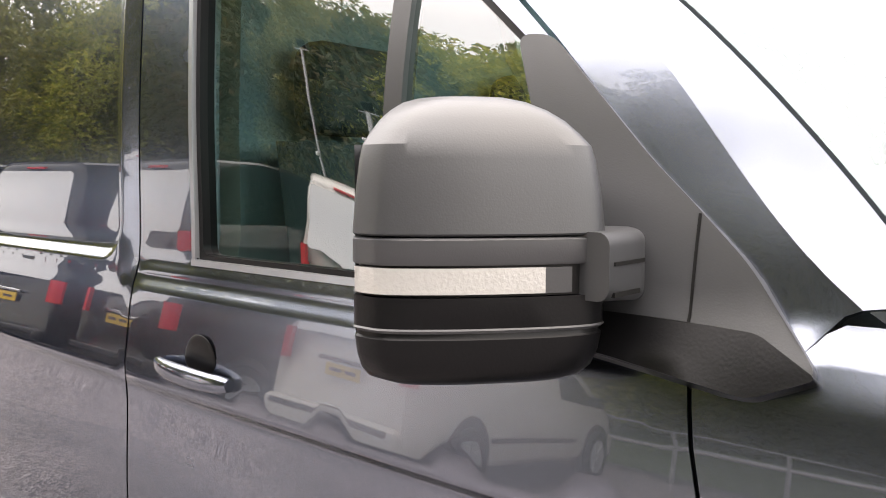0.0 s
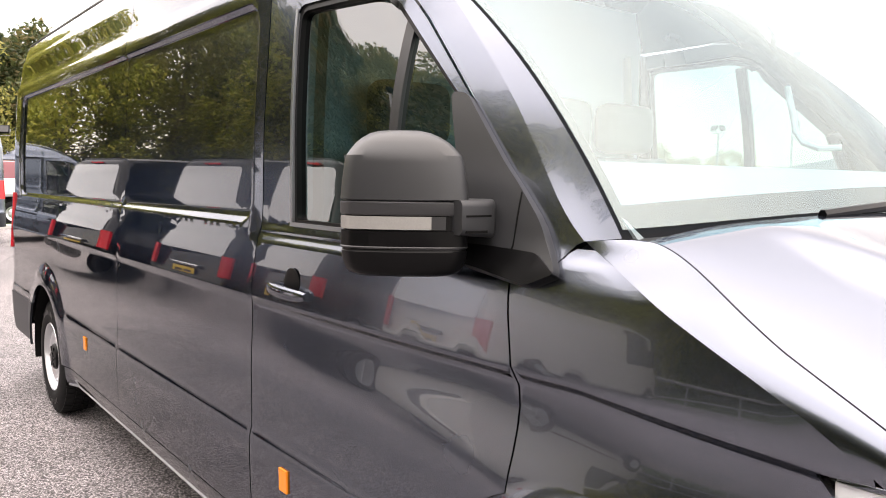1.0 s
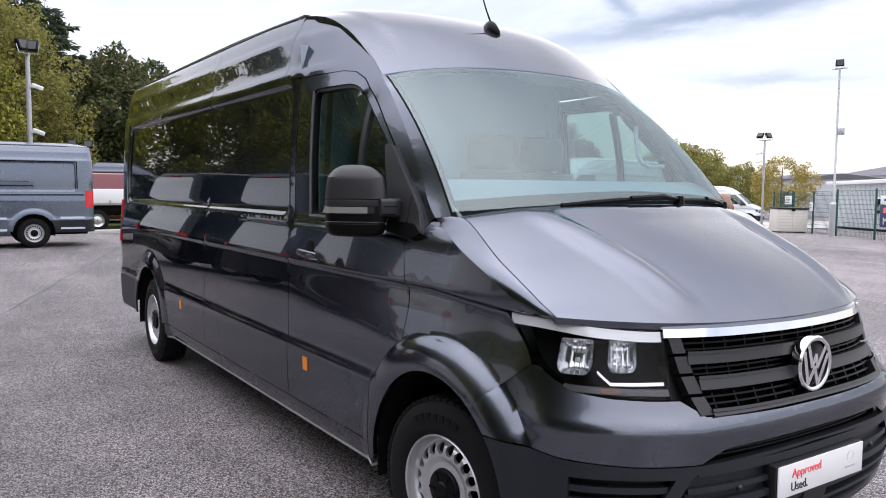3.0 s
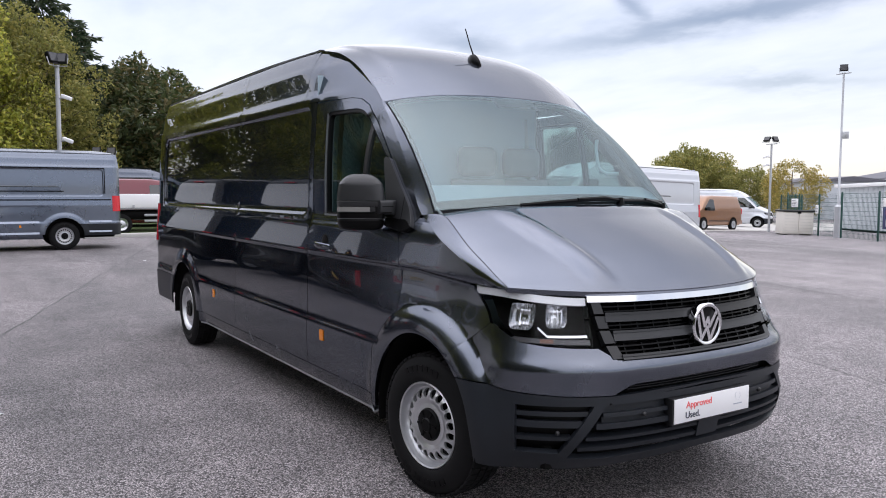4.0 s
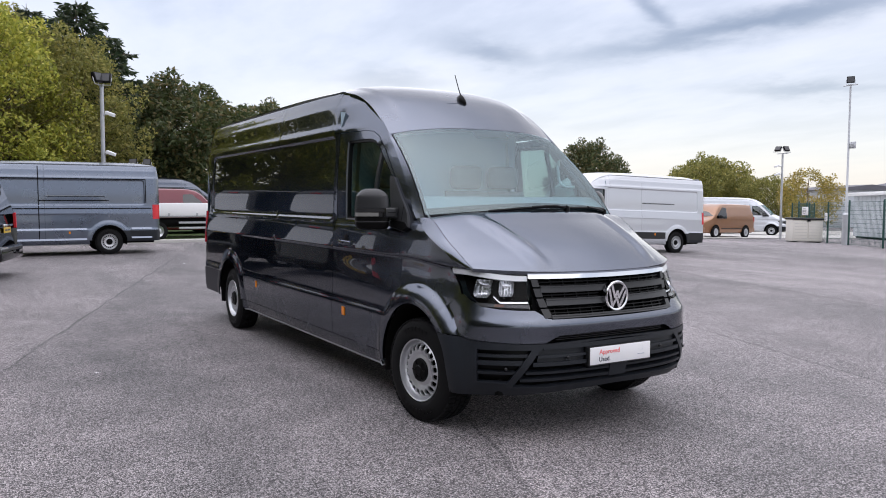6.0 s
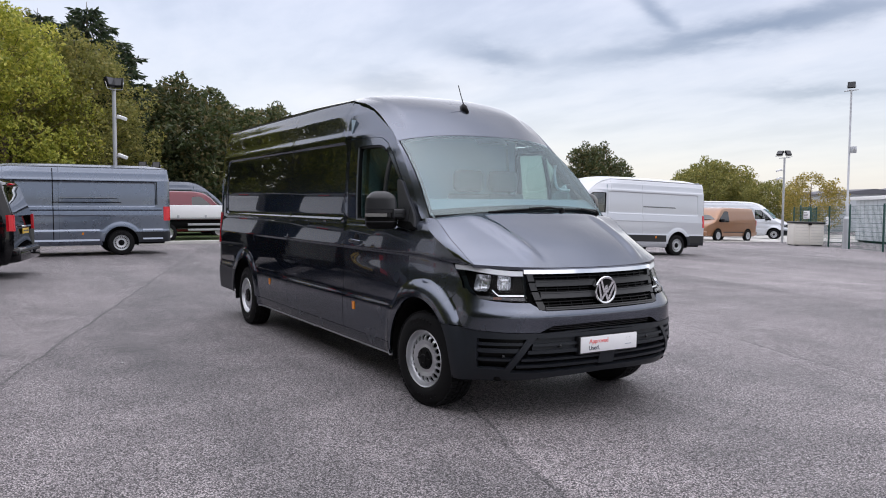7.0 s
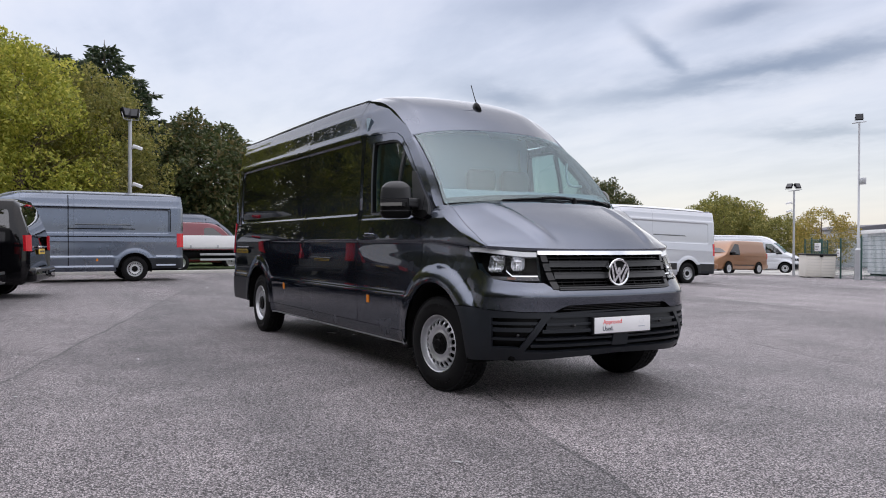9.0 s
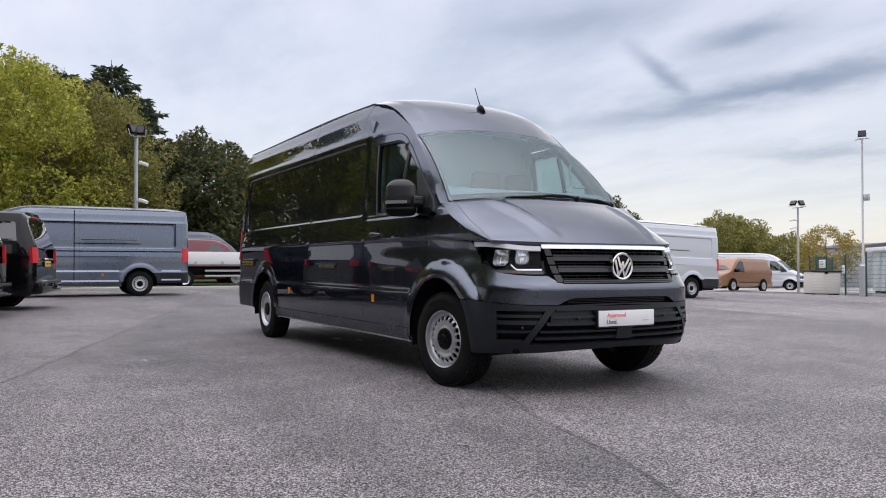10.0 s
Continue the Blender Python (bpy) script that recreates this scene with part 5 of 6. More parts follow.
def cab(van):
    """Seats, dashboard, wheel and linings behind the glass."""
    part("cab_floor", box(-1.45, 0.1, -0.85, 0.85, 0.55, 0.60), DARKGAP, van)
    part("bulkhead", grid(lambda y, z: Vector((-1.44, y, z)), spread(-0.9, 0.9, 8), spread(0.6, 2.25, 8)), BULKHEAD, van)
    dash = bmesh.new()
    secs = [[Vector((x, y, z)) for x, z in ((0.02 - 0.10 * abs(y) ** 2, 1.38), (-0.10, 1.43), (-0.22, 1.51), (-0.30, 1.545), (-0.42, 1.54), (-0.47, 1.48), (-0.45, 1.30), (-0.40, 0.95), (0.02 - 0.1 * y * y, 0.95))] for y in spread(-0.84, 0.84, 16)]
    loft(secs, bm=dash)
    bmesh.ops.recalc_face_normals(dash, faces=dash.faces)
    part("dashboard", dash, DASH, van, "dark moulded dashboard", sharp=40)
    for yy in (-0.45, 0.28, 0.68):
        seat = part("seat", box(-1.20, -0.72, yy - 0.22, yy + 0.22, 0.62, 0.98, 0.05, 3), CLOTH, van, "grey cloth cab seat")
        secs = []
        for f in spread(0, 1, 8):
            z, x = lerp(0.92, 1.60, f), lerp(-1.16, -1.33, f)
            w = lerp(0.26, 0.235, f ** 2)
            secs.append([Vector((x + dx, yy + dy * w, z)) for dx, dy in ((0.07, -0.8), (0.10, -0.4), (0.10, 0.4), (0.07, 0.8), (0.0, 1), (-0.05, 0.8), (-0.05, -0.8), (0.0, -1))])
        bm = loft(secs)
        bmesh.ops.recalc_face_normals(bm, faces=bm.faces)
        part("backrest", bm, CLOTH, seat, sharp=50)
        part("headrest", box(-1.40, -1.28, yy - 0.155, yy + 0.155, 1.62, 1.83, 0.05, 3), CLOTH, seat)
    wheel = bmesh.new()
    pts = [(math.cos(a) * 0.19, math.sin(a) * 0.19, 0) for a in spread(0, 2 * math.pi, 32)]
    tube(pts, 0.016, 8, wheel, caps=False)
    for a in (0.3, math.pi - 0.3, -math.pi / 2):
        tube([(0, 0, -0.01), (math.cos(a) * 0.19, math.sin(a) * 0.19, 0)], 0.016, 6, wheel)
    bmesh.ops.create_cone(wheel, cap_ends=True, segments=20, radius1=0.07, radius2=0.055, depth=0.05, matrix=Matrix.Identity(4))
    sw = part("steering_wheel", wheel, BLACK, van, "black steering wheel")
    sw.matrix_basis = pose(-0.55, -0.45, 1.28, 0, 62, 180)
    part("headliner", grid(lambda a, s: roof_skin(abs(a), s) * Vector((1, 1 if a < 0 else -1, 1)) - Vector((0.05, 0, 0.07)), spread(-0.95, 0.95, 10), spread(0.03, 0.24, 6)), TRIMLIGHT, van)
    for side in (1, -1):
        part("pillar_trim", grid(lambda w, z: (flat_xz((-1.275 if side > 0 else -1.38) - w - 0.03 * (z - 1.4), z) + Vector((0, 0.13, 0))) * Vector((1, side, 1)), [0.0, 0.035, 0.07], spread(1.2, 2.05, 8)), TRIMLIGHT, van, "pale inner pillar trim")
        part("door_card", grid(lambda x, z: (flat_xz(x, z) + Vector((0, 0.07, 0))) * Vector((1, side, 1)), spread(-1.36, -0.52, 10), spread(0.62, 1.355, 8)), TRIMLIGHT, van)
        grab = [(-0.70, 0.83, 1.86), (-0.665, 0.79, 1.80), (-0.645, 0.78, 1.744), (-0.634, 0.78, 1.694), (-0.604, 0.78, 1.652), (-0.549, 0.785, 1.630), (-0.49, 0.83, 1.632)]
        part("grab_handle", tube([(x, -y * side, z) for x, y, z in grab], 0.018 if side > 0 else 0.012, 10), TRIMLIGHT, van)


def wipers(van):
    spec = (((-0.43, 0.004), (0.28, 0.030), 0.27), ((0.25, 0.020), (0.78, 0.055), 0.76))
    for (ya, ba), (yb, bb), yp in spec:
        def on(y, b, h):
            p = screen_skin(min(1, abs(y) / 0.83), b)
            return Vector((p.x + h * 0.75, y, p.z + h * 0.6))
        blade = part("wiper", tube([on(lerp(ya, yb, f), lerp(ba, bb, f), 0.018) for f in spread(0, 1, 10)], 0.010, 6), BLACK, van, "black windscreen wiper")
        mid = lerp(ya, yb, 0.5)
        arm = [on(yp, 0.02, 0.02), on(lerp(yp, mid, 0.4), 0.03, 0.028), on(mid, lerp(ba, bb, 0.5), 0.028)]
        part("wiper_arm", tube(arm, 0.009, 6), BLACK, blade)
        hub = bmesh.new()
        bmesh.ops.create_cone(hub, cap_ends=True, segments=16, radius1=0.026, radius2=0.018, depth=0.05, matrix=Matrix.Translation(on(yp, 0.015, 0.012)))
        part("wiper_hub", hub, BLACK, blade)
    part("scuttle", grid(lambda c, b: screen_skin(abs(c), 0.0) * Vector((1, 1 if c < 0 else -1, 1)) + Vector((lerp(-0.03, 0.035 + 0.055 * c ** 6, b), 0, lerp(0.0, -0.016, b))), spread(-0.97, 0.97, 30), [0, 0.5, 1]), TRIM, van)


def antenna(van):
    c = roof_skin(0.0, 0.117)
    fin = bmesh.new()
    secs = []
    for f in spread(0, 1, 8):
        x = c.x + 0.055 - 0.13 * f
        h, w = 0.05 * math.sin(math.pi * min(1, 0.12 + f * 0.80)), 0.030 * math.sin(math.pi * (0.1 + 0.8 * f))
        zb = c.z + (0.055 - 0.13 * f) * -0.42
        secs.append([Vector((x, w * math.cos(t), zb - 0.012 + (h + 0.014) * max(0, math.sin(t)))) for t in spread(0, math.pi, 8)])
    loft(secs, bm=fin)
    bmesh.ops.recalc_face_normals(fin, faces=fin.faces)
    ob = part("antenna", fin, BLACK, van, "black roof antenna with a raked whip")
    part("antenna_whip", tube([(c.x - 0.01, 0, c.z + 0.03), (c.x - 0.06, 0, c.z + 0.12), (c.x - 0.115, 0, c.z + 0.235)], [0.006, 0.0045, 0.004], 6), BLACK, ob)


def panel_van(mat, label, plate=True, steer=0.0):
    van = thing("panel_van", label, "van")
    for side in (1, -1):
        body_side(van, side, mat, side < 0)
        mirror(van, side)
        wheel_parts(van, 0.0, -0.862 * side, side, steer)
        wheel_parts(van, -WHEELBASE, -0.862 * side, side, 0)
    nose(van, mat, plate)
    top_surfaces(van, mat)
    cab(van)
    wipers(van)
    antenna(van)
    return van


VAN = panel_van(PAINT, "long high-roof dark grey metallic panel van on asphalt", True, 8.0)


# ---------------------------------------------------------------- other vehicles
def repainted(ob, old, mat):
    """Gives a copied thing another paint, on the objects and not on the shared meshes."""
    for o in ob.children_recursive:
        for slot in o.material_slots:
            if slot.material == old:
                slot.link = "OBJECT"
                slot.material = mat
    return ob


def at_heading(x, y, heading):
    c, s = math.cos(radians(heading)) * 2, math.sin(radians(heading)) * 2
    rise = (ground_height(x + c, y + s) - ground_height(x - c, y - s)) / 4
    return pose(x, y, ground_height(x, y), 0, 0, heading) @ Matrix.Rotation(-math.atan(rise), 4, "Y")


VAN_GREY = repainted(copy_thing(VAN, at_heading(-19.35, -4.95, -90.0)), PAINT, MIDGREY)
tagged(VAN_GREY, "dark grey metallic panel van parked beside the kerb", "van", "parked panel vans")
for s_ in (1, -1):
    for x0_, x1_, z0_, z1_ in ((-1.45, -5.60, 1.255, 1.282), (-1.45, -5.46, 2.058, 2.084), (-2.76, -4.50, 1.472, 1.496)):
        part("body_seam", strip(flat_xz, x0_, x1_, z0_, z1_, 0.016, 0.035, 30, s_), DARKGAP, VAN_GREY)
    for x_, lo_, hi_ in ((-2.765, 0.45, 2.40), (-5.445, 1.42, 2.07)):
        part("body_seam", grid(lambda d, z: (flat_xz(x_ - d, z) - Vector((0, 0.006, 0))) * Vector((1, s_, 1)), [0.0, 0.024], spread(lo_, hi_, 40)), DARKGAP, VAN_GREY)
    part("slide_rail", strip(flat_xz, -2.80, -4.44, 1.500, 1.522, 0.012, 0.02, 24, s_), MIDGREY, VAN_GREY)
    for x0_, x1_, z0_ in ((-0.60, -3.92, 0.690), (-5.06, -5.60, 0.690), (-0.60, -3.92, 0.415), (-5.06, -5.60, 0.44)):
        fold = grid(lambda x, d: (flat_xz(x, z0_ + d) - Vector((0, 0.034 * (1 - d / 0.05), 0))) * Vector((1, s_, 1)), spread(x0_, x1_, 30), [0.0, 0.025, 0.05])
        part("body_fold", fold, MIDGREY, VAN_GREY)
VAN_SILVER = repainted(copy_thing(VAN, at_heading(-14.4, 11.7, -91.5)), PAINT, SILVER)
tagged(VAN_SILVER, "silver metallic high-roof panel van parked in the yard", "van", "parked panel vans")
for s_ in (1, -1):
    for x0_, x1_, z0_ in ((-0.56, -3.96, 0.47), (-5.02, -5.82, 0.44)):
        part("lower_cladding", strip(flat_xz, x0_, x1_, z0_, 0.685, 0.007, 0.02, 24, s_), TRIM, VAN_SILVER, "black plastic lower cladding")
VAN_FAR = repainted(copy_thing(VAN, at_heading(-29.3, 43.1, 32.0)), PAINT, SILVER)
tagged(VAN_FAR, "pale silver panel van parked behind a copper van", "van", "parked panel vans")
VAN_LAST = repainted(copy_thing(VAN, at_heading(-36.2, 52.6, 32.0)), PAINT, CREAM)
tagged(VAN_LAST, "white panel van parked beyond the silver one", "van", "parked panel vans")
VAN_ROOF = copy_thing(VAN, at_heading(-33.5, 6.2, 90.0))
tagged(VAN_ROOF, "grey panel van whose roof shows over a red one", "van", "parked panel vans")


def compact_top(x):
    return table(x, (-2.45, -2.42, -2.36, -2.2, -1.0, 0.5, 0.85, 1.10, 1.74, 1.90, 2.25, 2.40, 2.46), (1.84, 1.885, 1.92, 1.95, 1.97, 1.96, 1.91, 1.80, 1.20, 1.11, 0.99, 0.86, 0.62))


def compact_side(x, z):
    w = table(x, (-2.45, -2.38, -2.1, 0.0, 1.2, 1.8, 2.2, 2.40, 2.46), (0.885, 0.93, 0.945, 0.95, 0.94, 0.91, 0.84, 0.72, 0.60))
    w *= 1 - 0.17 * smooth(1.0, 2.0, z) - 0.05 * smooth(0.55, 0.25, z)
    w -= 0.008 * smooth(1.06, 1.03, z) * smooth(0.80, 0.95, z)
    return w


def compact_van(mat, label, tail_glass=True, panelled=False):
    """A mid-size van: body, glass, bumpers, lamps, wheels."""
    van = thing("compact_van", label, "van")
    xs = [-2.45, -2.42, -2.36, -2.28, -2.15, -1.95] + spread(-1.8, 0.8, 14) + [0.88, 0.95, 1.02, 1.10, 1.2, 1.35, 1.5, 1.65, 1.74, 1.82, 1.90, 2.05, 2.2, 2.30, 2.38, 2.43, 2.46]
    secs = []
    for x in xs:
        top = compact_top(x)
        bot = 0.27 if abs(x) < 2.3 else 0.32
        ring = []
        zs = [bot, bot + 0.06, 0.45, 0.6, 0.8, 0.9, 0.97, 1.0, 1.03, 1.06, 1.10, 1.25, 1.45, 1.65, 1.80]
        zs = [min(z, top - 0.09) for z in zs]
        right = [(-compact_side(x, z) * (0.93 if k == 0 else 1), z) for k, z in enumerate(zs)]
        wt = compact_side(x, top)
        right += [(-wt * 0.97, top - 0.055), (-wt * 0.90, top - 0.022), (-wt * 0.75, top - 0.006), (-wt * 0.4, top)]
        ring = right + [(-y, z) for y, z in right[::-1]]
        secs.append([Vector((x + 0.24 * smooth(1.0, 1.95, z) * smooth(-2.1, -2.40, x), y, z)) for y, z in ring])
    bm = loft(secs)
    bmesh.ops.recalc_face_normals(bm, faces=bm.faces)
    part("body", bm, mat, van, sharp=32)
    for side in (1, -1):
        fn = lambda x, z: Vector((x, -(compact_side(x, z)), z))
        for lo, hi, poly in ((0.42, 1.42, [(0.42, 1.10), (0.42, 1.72), (0.78, 1.74), (1.40, 1.22), (1.44, 1.10)]), (-0.85, 0.33, [(-0.85, 1.10), (-0.85, 1.74), (0.33, 1.74), (0.33, 1.10)]), (-2.15, -0.95, [(-2.12, 1.12), (-2.05, 1.74), (-0.95, 1.74), (-0.95, 1.10)])):
            if panelled and hi < 0.4:
                continue
            part("side_window", panel(lambda x, z: fn(x, z), rounded(poly, 0.06), us=spread(lo, hi, 8), vs=spread(1.1, 1.75, 6), side=side, proud=0.004, lip=0.01), PRIVACY if hi < 0.4 else PANE_DARK, van)
        for xx in (0.375, -0.90):
            part("door_seam", strip(fn, xx - 0.003, xx + 0.003, 0.36, 1.78, 0.002, 0.01, 1, side), DARKGAP, van)
        tail = strip(lambda y, z: Vector((-2.452 + 0.075 * smooth(0.86, 0.945, y) + 0.02 * smooth(1.0, 1.4, z), -y, z)), 0.79, 0.940, 0.93, 1.24, 0.012, 0.05, 5, side)
        part("tail_lamp", tail, REDLENS, van, "red tail lamp")
        head = strip(lambda y, z: Vector((2.42 - 0.28 * smooth(0.5, 0.95, y) - 0.12 * smooth(0.75, 1.0, z), -y, z)), 0.45, 0.80, 0.76, 0.92, 0.01, 0.05, 6, side)
        part("headlamp", head, CLEARIND, van)
        part("door_mirror", box(1.12, 1.24, (0.95 if side < 0 else -1.16), (1.16 if side < 0 else -0.95), 1.10, 1.30, 0.04), TRIM, van)
        part("rubbing_strip", strip(fn, -1.05, 0.95, 0.50, 0.55, 0.008, 0.02, 12, side), TRIM, van)
        for wx in (-1.47, 1.53):
            h = lathe([(0.0, 0.0), (0.375, 0.0), (0.39, -0.012)], 28)
            arch = part("arch_shadow", h, DARKGAP, van)
            arch.matrix_basis = pose(wx, -0.952 * side, 0.36, 0, 0, 0 if side > 0 else 180)
            tyre = lathe([(0.19, 0.08), (0.22, 0.1), (0.30, 0.1), (0.325, 0.08), (0.328, 0), (0.325, -0.08), (0.30, -0.1), (0.22, -0.1), (0.21, -0.08)], 32)
            w = part("wheel", tyre, RUBBER, van)
            w.matrix_basis = pose(wx, -0.90 * side, 0.328, 0, 0, 0 if side > 0 else 180)
            rim = lathe([(0.03, -0.085), (0.06, -0.075), (0.08, -0.06), (0.17, -0.07), (0.205, -0.085), (0.215, -0.09)], 32)
            for k in range(5):
                bmesh.ops.create_cube(rim, size=1, matrix=Matrix.Rotation(k * 2 * math.pi / 5, 4, "Y") @ Matrix.Translation((0.115, -0.078, 0)) @ Matrix.Diagonal((0.16, 0.025, 0.045, 1)))
            part("rim", rim, STEEL, w, sharp=30)
    if tail_glass:
        gl = panel(lambda y, z: Vector((-2.452 + 0.24 * smooth(1.0, 1.95, z), y, z)), rounded([(-0.78, 1.22), (0.78, 1.22), (0.70, 1.80), (-0.70, 1.80)], 0.08), us=spread(-0.76, 0.76, 8), vs=spread(1.26, 1.8, 6), proud=0.012, lip=0.01)
        part("rear_window", gl, TAILGLASS, van, "dark rear window")
    scr = panel(lambda y, f: Vector((lerp(1.735, 0.95, f) + 0.02 - 0.10 * (y / 0.85) ** 2 * (1 - 0.3 * f), y, lerp(1.215, 1.845, f))), rounded([(-0.82, 0.02), (0.82, 0.02), (0.72, 0.97), (-0.72, 0.97)], 0.05), us=spread(-0.8, 0.8, 10), vs=spread(0, 1, 6), proud=0.02, lip=0.01, step=0.08)
    part("windscreen", scr, PANE_DARK, van)
    part("rear_bumper", box(-2.56, -2.30, -0.90, 0.90, 0.33, 0.60, 0.06, 3), mat, van)
    part("bumper_step", box(-2.565, -2.40, -0.80, 0.80, 0.52, 0.575, 0.012), TRIM, van)
    part("front_bumper", box(2.28, 2.52, -0.80, 0.80, 0.27, 0.58, 0.07, 3), mat, van)
    part("front_grille", box(2.42, 2.49, -0.44, 0.44, 0.68, 0.86, 0.02), TRIM, van)
    part("number_plate", box(-2.475, -2.462, -0.26, 0.26, 0.86, 0.97, 0.002), YELLOW, van, "yellow rear number plate")
    for y0, y1 in ((-0.20, -0.03), (0.03, 0.20)):
        part("plate_mark", box(-2.479, -2.474, y0, y1, 0.900, 0.930), INK, van)
    part("plate_recess_trim", box(-2.50, -2.45, -0.34, 0.34, 0.99, 1.03, 0.01), CHROME if mat is BLACKPAINT else TRIM, van)
    part("high_brake_lamp", box(-2.26, -2.18, -0.16, 0.16, 1.83, 1.86, 0.004), REDLENS, van)
    return van


PANE_DARK = glass("dim_vehicle_glass", (0.035, 0.045, 0.05), 0.9)
PROTO = compact_van(BLACKPAINT, "black mid-size van parked nose to the kerb")
PROTO.matrix_basis = at_heading(-13.4, -5.45, -104.0)
tagged(PROTO, group="parked mid-size vans")


def another(mat, label, x, y, heading):
    v = repainted(copy_thing(PROTO, at_heading(x, y, heading)), BLACKPAINT, mat)
    return tagged(v, label, "van", "parked mid-size vans")


another(BLACKPAINT, "glossy black mid-size van beside another black one", -10.8, -6.4, -104.0)
another(BLACKPAINT, "black mid-size van parked in a row of vans", -7.8, -6.75, -90.0)
COPPER_VAN = compact_van(COPPER, "copper-brown mid-size panel van parked on the far side", True, True)
COPPER_VAN.matrix_basis = at_heading(-26.2, 33.7, -84.0)
tagged(COPPER_VAN, group="parked mid-size vans")
CREAM_VAN = repainted(copy_thing(COPPER_VAN, at_heading(-4.45, -6.95, -90.0)), COPPER, CREAM)
tagged(CREAM_VAN, "cream-white mid-size van parked nose to the rail", "van", "parked mid-size vans")
RED_VAN = repainted(copy_thing(COPPER_VAN, at_heading(-28.8, 3.2, 90.0)), COPPER, REDPAINT)
tagged(RED_VAN, "red mid-size van behind a white dropside truck", "van", "parked mid-size vans")


def dropside_truck(x, y, heading):
    t = thing("dropside_truck", "white dropside truck with a flat load bed", "truck", at_heading(x, y, heading))
    bed = part("load_bed", box(-2.6, 0.9, -1.02, 1.02, 0.86, 0.94, 0.01), GALV, t)
    for s in (-1, 1):
        part("side_board", box(-2.6, 0.9, s * 1.04 - 0.02, s * 1.04 + 0.02, 0.92, 1.38, 0.012), WHITE, t, "white aluminium side board")
        for k in range(4):
            part("latch", box(-2.4 + k * 1.0, -2.33 + k * 1.0, s * 1.07 - 0.012, s * 1.07 + 0.012, 0.90, 1.02, 0.004), GALV, t)
        part("side_guard", box(-1.0, 0.6, s * 0.95 - 0.015, s * 0.95 + 0.015, 0.42, 0.50, 0.01), GALV, t)
        part("side_guard", box(-1.0, 0.6, s * 0.95 - 0.015, s * 0.95 + 0.015, 0.62, 0.70, 0.01), GALV, t)
        for wx in (-1.75, 2.0):
            w = part("wheel", lathe([(0.2, 0.1), (0.3, 0.11), (0.35, 0.09), (0.355, 0), (0.35, -0.09), (0.3, -0.11), (0.21, -0.09)], 32), RUBBER, t)
            w.matrix_basis = pose(wx, 0.88 * s, 0.355, 0, 0, 0 if s < 0 else 180)
            part("rim", lathe([(0.02, -0.08), (0.09, -0.08), (0.14, -0.05), (0.19, -0.07), (0.215, -0.10)], 32), STEEL, w)
    part("tail_board", box(-2.63, -2.59, -1.02, 1.02, 0.92, 1.36, 0.01), CREAM, t)
    part("chassis", box(-2.5, 2.4, -0.45, 0.45, 0.50, 0.82, 0.02), BLACK, t)
    cabm = loft([[Vector((x_, y_, z_)) for y_, z_ in ((-0.95, 0.4), (-0.97, 1.2), (-0.80, zt), (0.80, zt), (0.97, 1.2), (0.95, 0.4))] for x_, zt in ((1.0, 1.9), (1.2, 2.0), (1.9, 1.98), (2.2, 1.85), (2.75, 1.30), (2.95, 1.15), (3.15, 0.8))])
    bmesh.ops.recalc_face_normals(cabm, faces=cabm.faces)
    part("cab", cabm, CREAM, t, sharp=30)
    for s in (-1, 1):
        part("cab_window", box(1.35, 2.1, s * 0.90 - 0.03, s * 0.90 + 0.03, 1.25, 1.75, 0.02), PRIVACY, t)
    return t


dropside_truck(-25.9, 3.8, 90.0)

# ---------------------------------------------------------------- kerbs, posts, fences
far_kerb = mesh_object("kerb", box(-23.9, -23.6, -14.0, 16.0, -0.05, 0.11, 0.02), KERB)
tagged(far_kerb, "pale concrete kerb along the edge of the yard", "kerb", kind="structure")
verge = mesh_object("verge", grid(lambda u, v: (u, v, 0.06 + 0.25 * smooth(-24, -38, u)), spread(-60, -23.9, 14), spread(-40, 28, 14)), ASPHALT)
verge.data.materials.clear()
GRASS = plain("rough_grass", (0.055, 0.085, 0.025), 0.95, 0, 0.3, 0.8, 25, 0.8, dist=0.03)
verge.data.materials.append(GRASS)
tagged(verge, "rough grass verge under the trees", "grass", kind="structure")
pad = mesh_object("pavement", grid(lambda u, v: (u, v, ground_height(u, v) + 0.03), [-36, -33, -30, -27, -24], spread(30, 58, 10)), KERB)
tagged(pad, "pale concrete apron beyond the yard", "pavement", kind="structure")


def floodlight(post, x, y, z, yaw, pitch, w=0.34):
    """Box head with glass, cooling fins and a bracket."""
    m = pose(x, y, z, pitch, 0, yaw)
    body = part("floodlight", box(-w / 2, w / 2, -0.06, 0.06, -0.15, 0.15, 0.015), BLACK, post, "black floodlight head")
    body.matrix_basis = m
    part("glass", box(-w / 2 + 0.03, w / 2 - 0.03, -0.068, -0.058, -0.12, 0.12), LENS_GREY, body)
    part("bracket", tube([(-w / 2 - 0.02, 0, 0), (-w / 2 - 0.02, 0.0, -0.24), (w / 2 + 0.02, 0.0, -0.24), (w / 2 + 0.02, 0, 0)], 0.014, 6), GALV, body)
    for k in range(5):
        part("fin", box(-w / 2 + 0.04 + k * (w - 0.08) / 4 - 0.006, -w / 2 + 0.04 + k * (w - 0.08) / 4 + 0.006, 0.055, 0.10, -0.11, 0.11), BLACK, body)


LENS_GREY = plain("floodlight_glass", (0.035, 0.036, 0.04), 0.1, 0, 0.05, 5, 100, 0)


